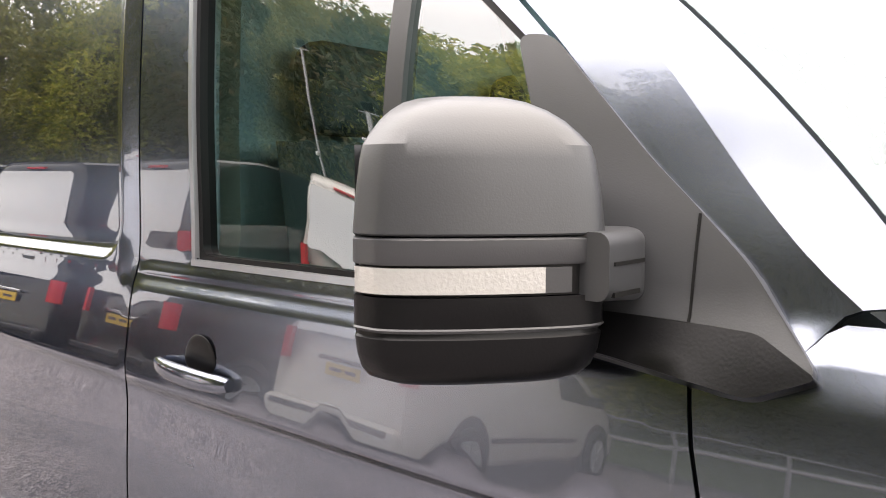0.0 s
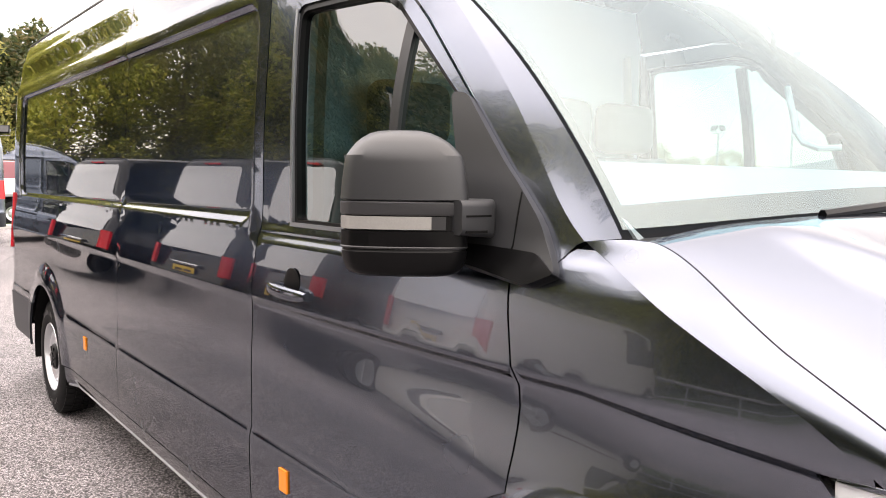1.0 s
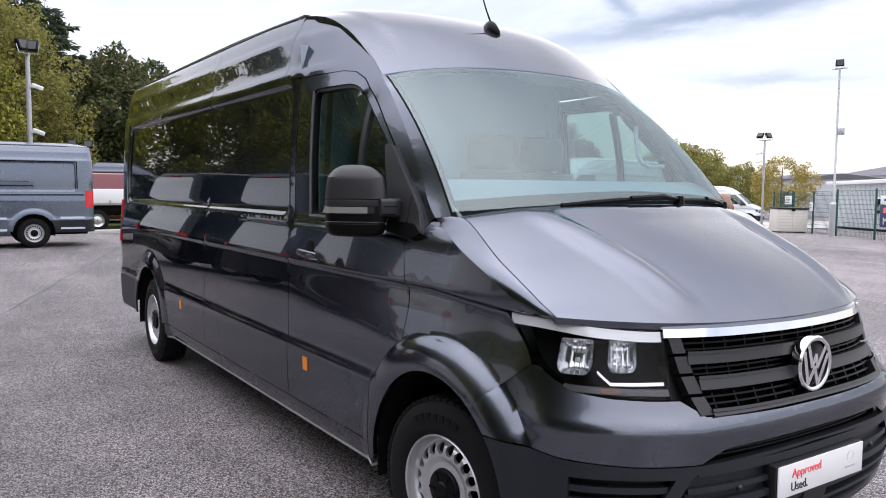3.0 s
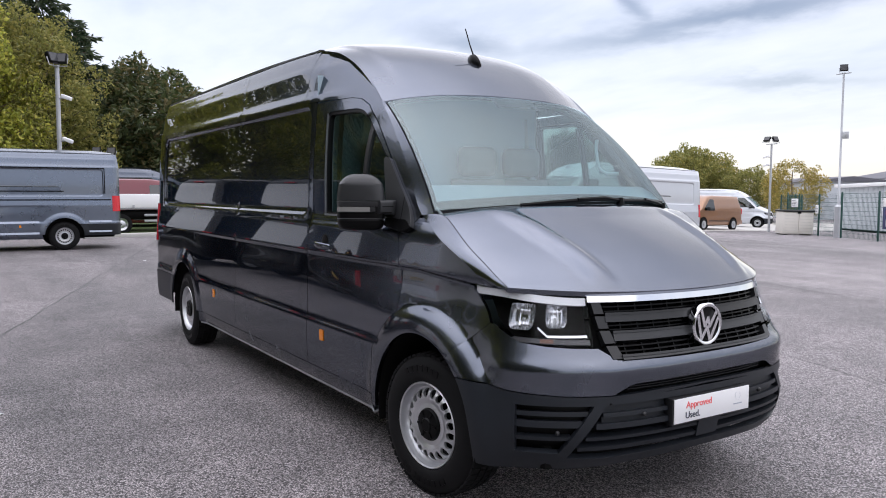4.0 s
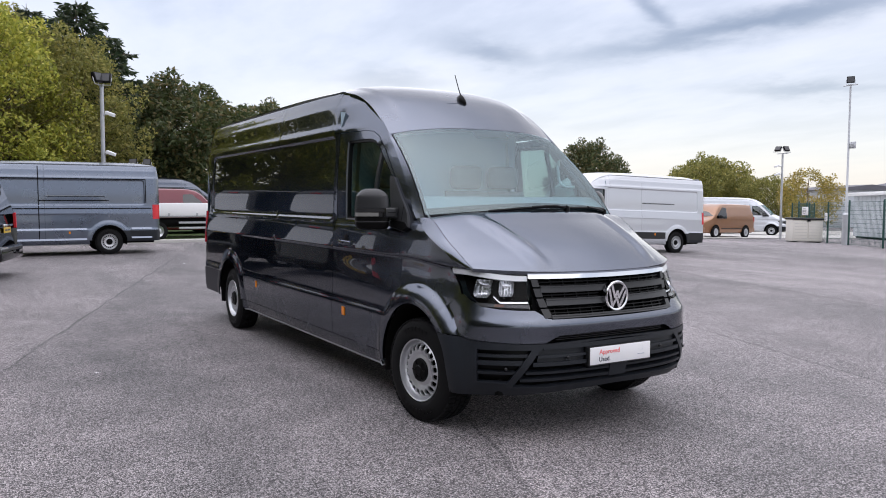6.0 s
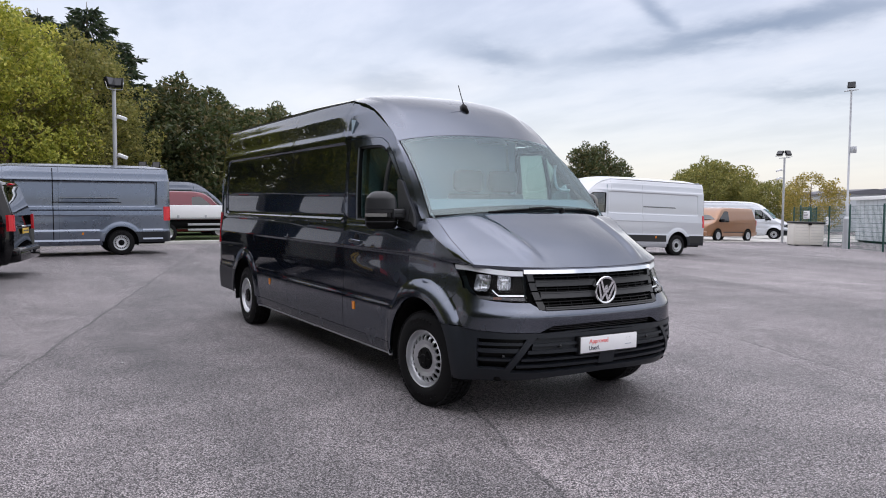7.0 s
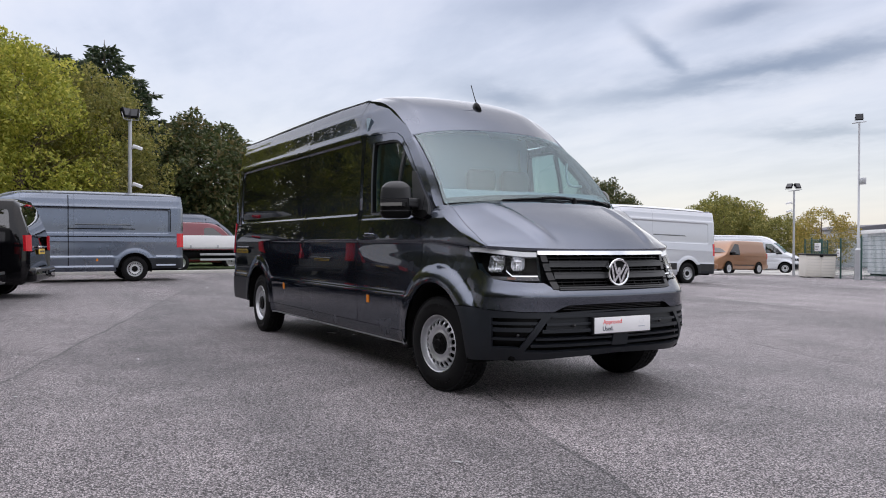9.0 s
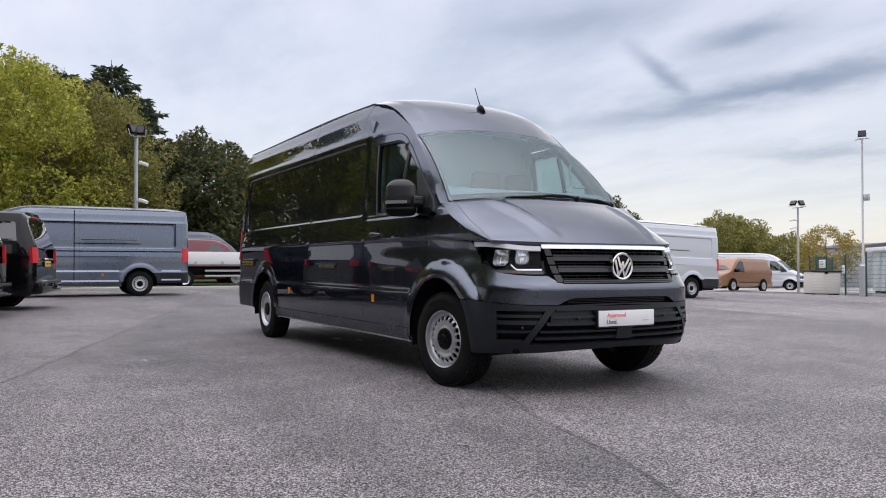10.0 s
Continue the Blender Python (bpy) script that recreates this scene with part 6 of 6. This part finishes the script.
def camera_box(post, x, y, z, yaw, r=0.05):
    arm = part("camera_arm", tube([(0, 0, 0), (0.22 * math.cos(radians(yaw)), 0.22 * math.sin(radians(yaw)), 0.02)], 0.02, 6), GALV, post)
    arm.matrix_basis = Matrix.Translation((x, y, z))
    b = part("security_camera", box(-0.17, 0.17, -r, r, -r, r, 0.015), WHITE, post, "white security camera")
    b.matrix_basis = pose(x + 0.30 * math.cos(radians(yaw)), y + 0.30 * math.sin(radians(yaw)), z + 0.03, 0, 18, yaw)


def lamp_post(x, y, h, heads, cams=(), r=0.07, foot=False, boxes=()):
    z0 = ground_height(x, y)
    post = thing("lamp_post", "grey galvanised lamp post with black floodlights", "lamp post", pose(x, y, z0), "yard lamp posts")
    part("mast", tube([(0, 0, 0), (0, 0, h * 0.33), (0, 0, h * 0.331), (0, 0, h)], [r * 1.15, r * 1.1, r, r * 0.9], 16), GALV, post)
    if foot:
        part("mast_base", tube([(0, 0, 0), (0, 0, 1.45), (0, 0, 1.55)], [0.17, 0.16, 0.08], 16), GALV, post)
    part("cross_arm", tube([(-0.35, 0, h - 0.02), (0.35, 0, h - 0.02)], 0.025, 8), GALV, post)
    for dx, dy, yaw, pitch in heads:
        floodlight(post, dx, dy, h + 0.24, yaw, pitch)
    for z, yaw in cams:
        camera_box(post, 0, 0, z, yaw)
    for z in boxes:
        part("junction_box", box(0.08, 0.34, -0.06, 0.06, z - 0.16, z + 0.16, 0.015), GALV, post)
    return post


lamp_post(-21.4, -0.18, 5.0, ((-0.03, 0.12, 60, -20), (0.03, -0.12, 130, -20)), ((4.1, 40), (2.9, 40)), 0.065)
lamp_post(-23.1, 35.3, 4.85, ((-0.13, -0.22, 10, -40), (0.16, 0.08, 75, -30)), ((4.1, -120), (3.65, -110)), 0.06)
lamp_post(-17.3, 32.1, 7.6, ((0.0, 0.0, 30, -8),), (), 0.05, True, (4.75,))
lamp_post(-31.5, 2.6, 2.9, ((-0.05, -0.28, 70, -20), (0.05, 0.28, 70, -20)), (), 0.06)
lamp_post(-11.6, -11.5, 7.2, ((0.0, 0.0, 0, -25),), ((3.2, 60), (2.4, 60)), 0.06)
lamp_post(-8.6, -11.0, 5.0, ((0.0, 0.0, 0, -25),), ((4.0, 90), (3.3, 90)), 0.09)


def mesh_fence(x0, y0, x1, y1, h=2.0, posts=2.5, label="dark green weld-mesh fence panel run", wires=True):
    """Posts with horizontal and upright wires between them."""
    n = max(1, round(math.hypot(x1 - x0, y1 - y0) / posts))
    f = thing("mesh_fence", label, "fence", None, "yard fence")
    for i in range(n + 1):
        x, y = lerp(x0, x1, i / n), lerp(y0, y1, i / n)
        z = ground_height(x, y)
        part("fence_post", box(x - 0.03, x + 0.03, y - 0.03, y + 0.03, z, z + h + 0.08, 0.004), GREENMETAL, f)
    wire = bmesh.new()
    for i in range(n):
        ax, ay, bx, by = lerp(x0, x1, i / n), lerp(y0, y1, i / n), lerp(x0, x1, (i + 1) / n), lerp(y0, y1, (i + 1) / n)
        za, zb = ground_height(ax, ay), ground_height(bx, by)
        for k in range(int(h / 0.20) + 1):
            tube([(ax, ay, za + 0.05 + k * 0.2), (bx, by, zb + 0.05 + k * 0.2)], 0.010, 3, wire, False)
        m = int(math.hypot(bx - ax, by - ay) / 0.10)
        for k in range(m):
            x, y, z = lerp(ax, bx, k / m), lerp(ay, by, k / m), lerp(za, zb, k / m)
            tube([(x, y, z + 0.04), (x, y, z + h)], 0.007, 3, wire, False)
    p = part("fence_wire", wire, GREENMETAL, f, smooth_faces=False)
    tagged(p, kind="stuff")
    return f


mesh_fence(-22.6, 35.6, -17.2, 32.2, 2.0)
mesh_fence(-16.9, 31.7, -4.0, 23.4, 2.05, 3.2)
mesh_fence(-22.4, 35.9, -24.5, 40.5, 2.1, 2.3, "dark green mesh gate and return fence")


def storage_box(x, y, heading):
    b = thing("storage_box", "beige resin outdoor storage box with a dark lid", "storage box", at_heading(x, y, heading))
    part("body", box(-0.77, 0.77, -0.40, 0.40, 0.05, 1.16, 0.02), BEIGE, b)
    for k in range(2):
        d = part("door", box(-0.75 + k * 0.76, -0.01 + k * 0.76, -0.435, -0.40, 0.08, 1.12, 0.012), BEIGE, b)
        for j in range(6):
            part("groove", box(-0.70 + k * 0.76, -0.06 + k * 0.76, -0.441, -0.434, 0.20 + j * 0.15, 0.212 + j * 0.15), KERB, d)
        part("foot", box(-0.70 + k * 1.2, -0.50 + k * 1.2, -0.38, 0.38, 0.0, 0.05), BLACK, b)
    part("lid", box(-0.82, 0.82, -0.48, 0.44, 1.16, 1.25, 0.03, 3), TRIM, b)
    part("latch", box(-0.08, 0.08, -0.50, -0.43, 1.08, 1.17, 0.01), BLACK, b)


storage_box(-20.1, 33.0, 60.0)

# rail along the near edge of the yard, behind the parked row
rail = thing("guard_rail", "pale grey two-rail guard fence", "fence")
for k in range(16):
    x = -9.0 + k * 1.5
    part("rail_post", tube([(x, -10.1, 0), (x, -10.1, 0.98)], 0.035, 8), GALV, rail)
for z in (0.50, 0.95):
    part("rail_bar", tube([(-9.0, -10.1, z), (13.5, -10.1, z)], 0.03, 8), GALV, rail)
bank = mesh_object("verge_bank", grid(lambda u, v: (u, v, 0.05 + 0.8 * smooth(-11, -20, v)), spread(-60, 40, 20), spread(-60, -10.6, 12)), GRASS)
tagged(bank, "grassy bank under the trees behind the rail", "grass", kind="structure")


# ---------------------------------------------------------------- buildings
def cabin(x, y, heading, lx, ly, h):
    c = thing("site_cabin", "pale grey clad single-storey cabin with a white roof edge", "building", at_heading(x, y, heading))
    part("wall", box(0, lx, 0, ly, 0.15, h, 0.01), CABIN, c)
    k = 0
    while k * 0.6 < lx:
        part("cladding_rib", box(k * 0.6 - 0.015, k * 0.6 + 0.015, -0.02, 0.0, 0.15, h), CABIN, c)
        k += 1
    part("plinth", box(0.1, lx - 0.1, 0.1, ly - 0.1, -0.3, 0.15), DARKGAP, c)
    part("roof", box(-0.25, lx + 0.25, -0.35, ly + 0.25, h, h + 0.22, 0.03), WHITE, c, "white overhanging roof edge")
    for wx in (lx * 0.42, lx * 0.66):
        w = part("window", box(wx, wx + 1.1, -0.05, 0.02, 0.95, 1.95, 0.01), WHITE, c)
        part("pane", box(wx + 0.08, wx + 1.02, -0.056, -0.045, 1.03, 1.87), PRIVACY, w)
    d = part("door", box(lx * 0.55, lx * 0.55 + 0.95, -0.04, 0.02, 0.15, 2.15, 0.01), TRIM, c)
    return c


def shed(x, y, heading, lx, ly, h, rise, wall, roof, label):
    s = thing("industrial_building", label, "building", at_heading(x, y, heading))
    part("wall", box(0, lx, 0, ly, -1, h), wall, s)
    prism = raw([(-0.4, -0.4, h), (lx + 0.4, -0.4, h), (lx + 0.4, ly + 0.4, h), (-0.4, ly + 0.4, h), (-0.4, ly / 2, h + rise), (lx + 0.4, ly / 2, h + rise)], [(0, 1, 5, 4), (2, 3, 4, 5), (0, 4, 3), (1, 2, 5), (3, 2, 1, 0)])
    part("roof", prism, roof, s, smooth_faces=False)
    for k in range(max(2, int(lx / 6))):
        part("cladding_panel", box(1 + k * 6, 5.8 + k * 6, -0.06, 0.0, 0.3, h - 0.5, 0.02), wall, s)
    return s


cabin(-25.25, 45.94, -36.0, 13.0, 5.0, 2.75)
shed(-52.0, 92.0, -30.0, 46.0, 18.0, 4.2, 1.6, CABIN, ROOFDARK, "long industrial hall with a dark slate roof")
shed(-47.5, 70.0, -30.0, 9.0, 8.0, 3.6, 0.5, CABIN, ROOFDARK, "grey flat-roofed unit beside the hall")
shed(-40.0, 78.0, -30.0, 7.0, 6.0, 3.0, 0.5, BRICK, ROOFDARK, "low brick unit with a dark roof")


def banner(x, y, heading):
    """Cloth sign on the fence: white strip, red word as a bar, white lettering on navy."""
    b = thing("fence_banner", "navy banner with white lettering tied to the fence", "banner", at_heading(x, y, heading))
    part("cloth", box(0, 2.4, -0.02, 0.0, 0.55, 1.45, 0.004), NAVY, b)
    part("header_strip", box(0, 2.4, -0.026, -0.004, 1.47, 1.83, 0.004), WHITE, b)
    part("strip_mark", box(0.25, 1.9, -0.03, -0.025, 1.60, 1.70), MIDBLUE, b)
    part("red_word", box(0.22, 1.5, -0.026, -0.019, 1.12, 1.34), PINK, b)
    lettering("MATCH", 0.42, Matrix.Translation((0.20, -0.028, 0.66)) @ Matrix.Rotation(math.pi / 2, 4, "X"), WHITE, b, "banner_lettering", 0.003)
    for k in range(4):
        part("tie", tube([(k * 0.79 + 0.01, -0.01, 1.84), (k * 0.79 + 0.01, 0.04, 1.88)], 0.008, 4), BLACK, b)


MIDBLUE = plain("blue_print", (0.05, 0.10, 0.30), 0.5, 0, 0.03, 4, 60, 0)
banner(-13.9, 29.62, -32.8)


# ---------------------------------------------------------------- trees
def leaf_material(name, a, b, c):
    m, n, l, bs = nodes_of(name)
    geo, ramp = n.new("ShaderNodeNewGeometry"), n.new("ShaderNodeValToRGB")
    ramp.color_ramp.elements[0].color, ramp.color_ramp.elements[1].color = (*a, 1), (*c, 1)
    e = ramp.color_ramp.elements.new(0.55)
    e.color = (*b, 1)
    l.new(geo.outputs["Random Per Island"], ramp.inputs[0])
    l.new(ramp.outputs[0], bs.inputs["Base Color"])
    bs.inputs["Roughness"].default_value = 0.6
    tr, mix = n.new("ShaderNodeBsdfTranslucent"), n.new("ShaderNodeMixShader")
    l.new(ramp.outputs[0], tr.inputs["Color"])
    mix.inputs[0].default_value = 0.42
    l.new(bs.outputs[0], mix.inputs[1])
    l.new(tr.outputs[0], mix.inputs[2])
    l.new(mix.outputs[0], n["Material Output"].inputs["Surface"])
    return m


LEAF_LIGHT = leaf_material("yellow_green_leaves", (0.20, 0.23, 0.035), (0.40, 0.42, 0.065), (0.60, 0.54, 0.11))
LEAF_OLIVE = leaf_material("olive_leaves", (0.15, 0.16, 0.045), (0.25, 0.25, 0.065), (0.37, 0.32, 0.09))
LEAF_DARK = leaf_material("dark_leaves", (0.038, 0.056, 0.020), (0.080, 0.103, 0.034), (0.17, 0.135, 0.055))
LEAF_GOLD = leaf_material("yellow_brown_leaves", (0.20, 0.17, 0.04), (0.36, 0.30, 0.07), (0.50, 0.36, 0.10))
NEEDLE = leaf_material("conifer_needles", (0.024, 0.042, 0.021), (0.042, 0.066, 0.032), (0.07, 0.09, 0.038))


def leaf_cloud(centres, per, size, rng, droop=0.0):
    """Clumps of small folded leaves round the given centres (x, y, z, radius)."""
    verts, faces = [], []
    for cx, cy, cz, cr in centres:
        k = max(8, int(per * cr * cr))
        d = rng.normal(size=(k, 3))
        d /= np.linalg.norm(d, axis=1)[:, None]
        rad = cr * (0.55 + 0.5 * rng.random(k) ** 0.6)
        pos = d * rad[:, None] * np.array([1, 1, 0.8]) + np.array([cx, cy, cz])
        for p, dd in zip(pos, d):
            s = size * (0.6 + 0.8 * rng.random())
            u = rng.normal(size=3)
            u[2] -= droop
            u /= np.linalg.norm(u)
            w = np.cross(u, dd + rng.normal(size=3) * 0.6)
            w /= np.linalg.norm(w) + 1e-9
            nr = np.cross(u, w)
            i = len(verts)
            verts += [p - u * s, p + w * s * 0.5 + nr * s * 0.2, p + u * s, p - w * s * 0.5 + nr * s * 0.2]
            faces += [(i, i + 1, i + 2), (i, i + 2, i + 3)]
    me = bpy.data.meshes.new("crown")
    me.from_pydata([tuple(v) for v in verts], [], faces)
    return me


def tree(name, label, h, spread_r, leaf, seed, base=0.25, lumps=46, per=95, size=0.16, narrow=1.0):
    rng = np.random.default_rng(seed)
    t = thing(name, label, "tree", None, "trees round the yard")
    trunk = bmesh.new()
    lean = rng.normal(size=2) * 0.02 * h
    axis = [Vector((lean[0] * f * f + rng.normal() * 0.04, lean[1] * f * f + rng.normal() * 0.04, h * 0.9 * f)) for f in spread(0, 1, 9)]
    tube(axis, [0.024 * h * (1 - 0.92 * f) + 0.02 for f in spread(0, 1, 9)], 10, trunk)
    centres = []
    limbs = bmesh.new()
    for k in range(lumps):
        f = base + (1 - base) * (k + 0.5) / lumps
        shape = math.sin(math.pi * min(1, (f - base) / (1 - base) * 0.80 + 0.16)) ** 0.7
        ang = k * 2.399 + rng.normal() * 0.5
        r = spread_r * shape * (0.45 + 0.6 * rng.random() ** 0.5) * narrow
        root = axis[min(8, int(f * 8))]
        end = Vector((root.x + r * math.cos(ang), root.y + r * math.sin(ang), h * f * (0.97 + 0.06 * rng.random())))
        mid = root.lerp(end, 0.5) + Vector((0, 0, -0.05 * h * rng.random()))
        start = Vector((root.x, root.y, max(h * 0.12, end.z - 0.45 * r)))
        tube([start, start.lerp(mid, 0.7), end], [0.008 * h * (1.15 - f), 0.005 * h * (1.15 - f), 0.015], 5, limbs, False)
        cr = spread_r * (0.20 + 0.16 * rng.random()) * (0.65 + 0.5 * shape)
        centres.append((end.x, end.y, end.z, cr))
        if rng.random() < 0.5:
            centres.append((end.x * 1.12 + rng.normal() * 0.3, end.y * 1.12 + rng.normal() * 0.3, end.z + cr * 0.7, cr * 0.45))
    part("trunk", trunk, BARK, t)
    part("limb", limbs, BARK, t)
    me = leaf_cloud(centres, per, size, rng, 0.4)
    me.materials.append(leaf)
    crown = new("crown", me)
    crown.parent = t
    tagged(crown, kind="stuff")
    return t


def conifer(label, h, r, seed):
    rng = np.random.default_rng(seed)
    t = thing("conifer", label, "tree", None, "trees round the yard")
    trunk = tube([(0, 0, 0), (0.05, 0, h * 0.5), (0, 0.03, h)], [0.02 * h, 0.012 * h, 0.01], 8)
    part("trunk", trunk, BARK, t)
    limbs, verts, faces = bmesh.new(), [], []
    levels = 34
    for k in range(levels):
        f = k / levels
        z = h * (0.12 + 0.87 * f)
        reach = r * (1 - f) ** 0.75 * (0.75 + 0.5 * rng.random()) + 0.25
        for j in range(6):
            a = rng.random() * 2 * math.pi
            L = reach * (0.6 + 0.5 * rng.random())
            d = np.array([math.cos(a), math.sin(a), 0])
            tip = d * L + np.array([0, 0, z - 0.10 * L + 0.12 * L * L / max(r, 1)])
            root = np.array([0, 0, z])
            tube([root, (root + tip) / 2 + np.array([0, 0, -0.06 * L]), tip], [0.03, 0.02, 0.008], 4, limbs, False)
            for q in range(int(44 * L)):
                g = rng.random() ** 0.7
                p = root + (tip - root) * g + np.array([0, 0, -0.06 * L * math.sin(math.pi * g)])
                side = np.cross(d, [0, 0, 1]) * rng.normal() * 0.30 * (1.1 - g) * min(L, 1.6)
                p = p + side
                u = d * 0.5 + side * 1.2 + rng.normal(size=3) * 0.25 + np.array([0, 0, -0.25])
                u /= np.linalg.norm(u)
                s = 0.20 * (0.6 + 0.7 * rng.random())
                w = np.cross(u, rng.normal(size=3))
                w /= np.linalg.norm(w) + 1e-9
                i = len(verts)
                verts += [p, p + u * s + w * s * 0.28, p + u * s * 2, p + u * s - w * s * 0.28]
                faces += [(i, i + 1, i + 2), (i, i + 2, i + 3)]
    part("limb", limbs, BARK, t)
    me = bpy.data.meshes.new("crown")
    me.from_pydata([tuple(v) for v in verts], [], faces)
    me.materials.append(NEEDLE)
    crown = new("crown", me)
    crown.parent = t
    tagged(crown, kind="stuff")
    return t


def planted(proto, x, y, z, turn, s=1.0, sz=None):
    m = pose(x, y, z, 0, 0, turn) @ Matrix.Diagonal((s, s, sz or s, 1))
    t = copy_thing(proto, Matrix.Identity(4))
    t.matrix_basis = m
    return t


BIRCH = tree("birch", "tall yellow-green broadleaf tree with airy edges", 10.4, 3.4, LEAF_LIGHT, 5, 0.05, 84, 300, 0.10)
OLIVE = tree("willow", "tall olive-green broadleaf tree behind parked vans", 10.2, 3.1, LEAF_OLIVE, 9, 0.05, 80, 300, 0.10, 0.9)
SYCAMORE = tree("sycamore", "dense dark green tree with browning leaves", 8.2, 4.0, LEAF_DARK, 13, 0.05, 84, 190, 0.15)
MAPLE = tree("maple", "rounded olive tree turning brown in autumn", 7.0, 4.2, LEAF_OLIVE, 21, 0.08, 48, 190, 0.14)
THIN = tree("young_ash", "thin yellowing tree with bare twigs", 5.7, 3.0, LEAF_GOLD, 33, 0.16, 44, 240, 0.10)
SPRUCE = conifer("tall dark spruce with drooping boughs", 12.0, 5.6, 3)
BIRCH.matrix_basis = pose(-31.5, -3.0, 0.1) @ Matrix.Diagonal((0.9, 0.9, 0.86, 1))
OLIVE.matrix_basis = pose(-33.0, 0.2, 0.1, 0, 0, 40) @ Matrix.Diagonal((0.88, 0.88, 0.82, 1))
SYCAMORE.matrix_basis = pose(-39.2, 6.5, 0.2) @ Matrix.Diagonal((1.05, 1.05, 0.88, 1))
SPRUCE.matrix_basis = pose(-38.5, 0.9, -0.4)
MAPLE.matrix_basis = pose(-48.9, 58.1, -0.8) @ Matrix.Diagonal((0.80, 0.80, 0.86, 1))
THIN.matrix_basis = pose(-34.1, 54.1, -0.8) @ Matrix.Diagonal((0.72, 0.72, 0.80, 1))
for proto, x, y, z, turn, s in ((BIRCH, -30.0, -6.2, 0.1, 120, 0.86), (OLIVE, -31.0, -10.5, 0.1, 200, 1.05), (SPRUCE, -40.8, 2.6, 0.2, 80, 0.86), (SYCAMORE, -43.0, 11.2, 0.2, 150, 0.82), (SYCAMORE, -40.5, 3.6, 0.2, 250, 0.8),
                                (SYCAMORE, -46.0, 16.0, 0.2, 60, 0.7), (OLIVE, -37.0, -3.0, 0.2, 20, 0.98), (SPRUCE, -43.0, -1.0, 0.2, 190, 0.98), (BIRCH, -28.0, -14.0, 0.1, 300, 1.0),
                                (SYCAMORE, -48.5, 43.6, -0.7, 30, 0.84), (MAPLE, -54.0, 48.5, -0.6, 100, 0.72), (MAPLE, -44.5, 55.0, -0.8, 210, 0.86), (MAPLE, -40.0, 56.5, -0.8, 320, 0.60), (THIN, -46.5, 60.0, -0.8, 100, 0.95), (SYCAMORE, -56.0, 35.0, -0.4, 130, 0.9), (MAPLE, -60, 28, 0, 70, 0.9)):
    planted(proto, x, y, z, turn, s)
# the belt of trees behind the rail, two deep
for i, (proto, s) in enumerate(((OLIVE, 1.0), (SYCAMORE, 1.25), (BIRCH, 1.0), (SYCAMORE, 1.3), (OLIVE, 1.1), (SYCAMORE, 1.35), (BIRCH, 1.05), (SYCAMORE, 1.3), (OLIVE, 1.1), (SYCAMORE, 1.3), (SYCAMORE, 1.35), (OLIVE, 1.1))):
    planted(proto, -33.0 + i * 4.4, -15.5 - 1.2 * (i % 2) - 0.6 * (i % 3), 0.45, i * 67.0, s)
    planted((SYCAMORE, OLIVE, SYCAMORE)[i % 3], -35.0 + i * 4.6, -20.5 - 0.8 * (i % 2), 0.8, i * 131.0, 1.45)
for i in range(13):
    planted((SYCAMORE, OLIVE)[i % 2], -46.0 + i * 4.3, -24.5 - 0.9 * (i % 3), 1.0, i * 83.0, 1.7)
    planted((OLIVE, SYCAMORE, BIRCH)[i % 3], -44.0 + i * 4.1, -17.6 - 0.5 * (i % 3), 0.6, i * 47.0 + 20, 1.15)


# ---------------------------------------------------------------- small things
def scrap(x, y, turn, lx, ly, label):
    """A crumpled bit of litter lying on the asphalt."""
    rng = random.Random(round(x * 100))
    bm = grid(lambda u, v: Vector((u * lx, v * ly, ground_height(x, y) + 0.004 + 0.010 * rng.random() * (1 - abs(u)))), spread(-0.5, 0.5, 5), spread(-0.5, 0.5, 3))
    bmesh.ops.solidify(bm, geom=bm.faces[:], thickness=0.002)
    ob = mesh_object("litter", bm, WHITE)
    ob.matrix_basis = pose(x, y, 0, 0, 0, turn)
    return tagged(ob, label, "litter", "litter on the yard")


scrap(-3.84, -0.29, 20, 0.16, 0.05, "pale scrap of packaging lying under the van")
scrap(-3.51, -0.13, 70, 0.07, 0.04, "pale scrap of packaging lying under the van")
scrap(1.72, -1.82, 50, 0.055, 0.018, "small white paper scrap on the asphalt")
scrap(1.71, -3.64, 10, 0.03, 0.02, "small white paper scrap on the asphalt")
scrap(-1.22, -3.72, 35, 0.035, 0.02, "small white paper scrap on the asphalt")
scrap(-2.68, -2.68, 80, 0.035, 0.02, "small white paper scrap on the asphalt")
scrap(-6.2, 4.1, 15, 0.06, 0.03, "small white paper scrap on the asphalt")
scrap(-14.2, 0.6, 15, 0.07, 0.04, "small white paper scrap on the asphalt")


def fence_sign(x, y, heading, w, h, z):
    """A white notice board wired to the mesh, with dark lines for its print."""
    t = thing("fence_sign", "white notice board wired to the green mesh fence", "sign", at_heading(x, y, heading), "fence signs")
    board = part("board", box(-w / 2, w / 2, -0.012, 0.0, z, z + h, 0.004), WHITE, t)
    for k in range(4):
        part("print_line", box(-w * 0.4, w * (0.1 + 0.08 * (k % 3)), -0.015, -0.011, z + h * (0.2 + 0.18 * k), z + h * (0.26 + 0.18 * k)), INK, board)
    for s in (-1, 1):
        part("wire_tie", tube([(s * w * 0.4, -0.014, z + h * 0.85), (s * w * 0.4, 0.03, z + h * 0.9)], 0.006, 4), GALV, t)
    return t

fence_sign(-21.03, 34.46, -32.2, 0.75, 0.44, 1.40)
fence_sign(-19.04, 33.24, -32.2, 0.30, 0.42, 1.10)
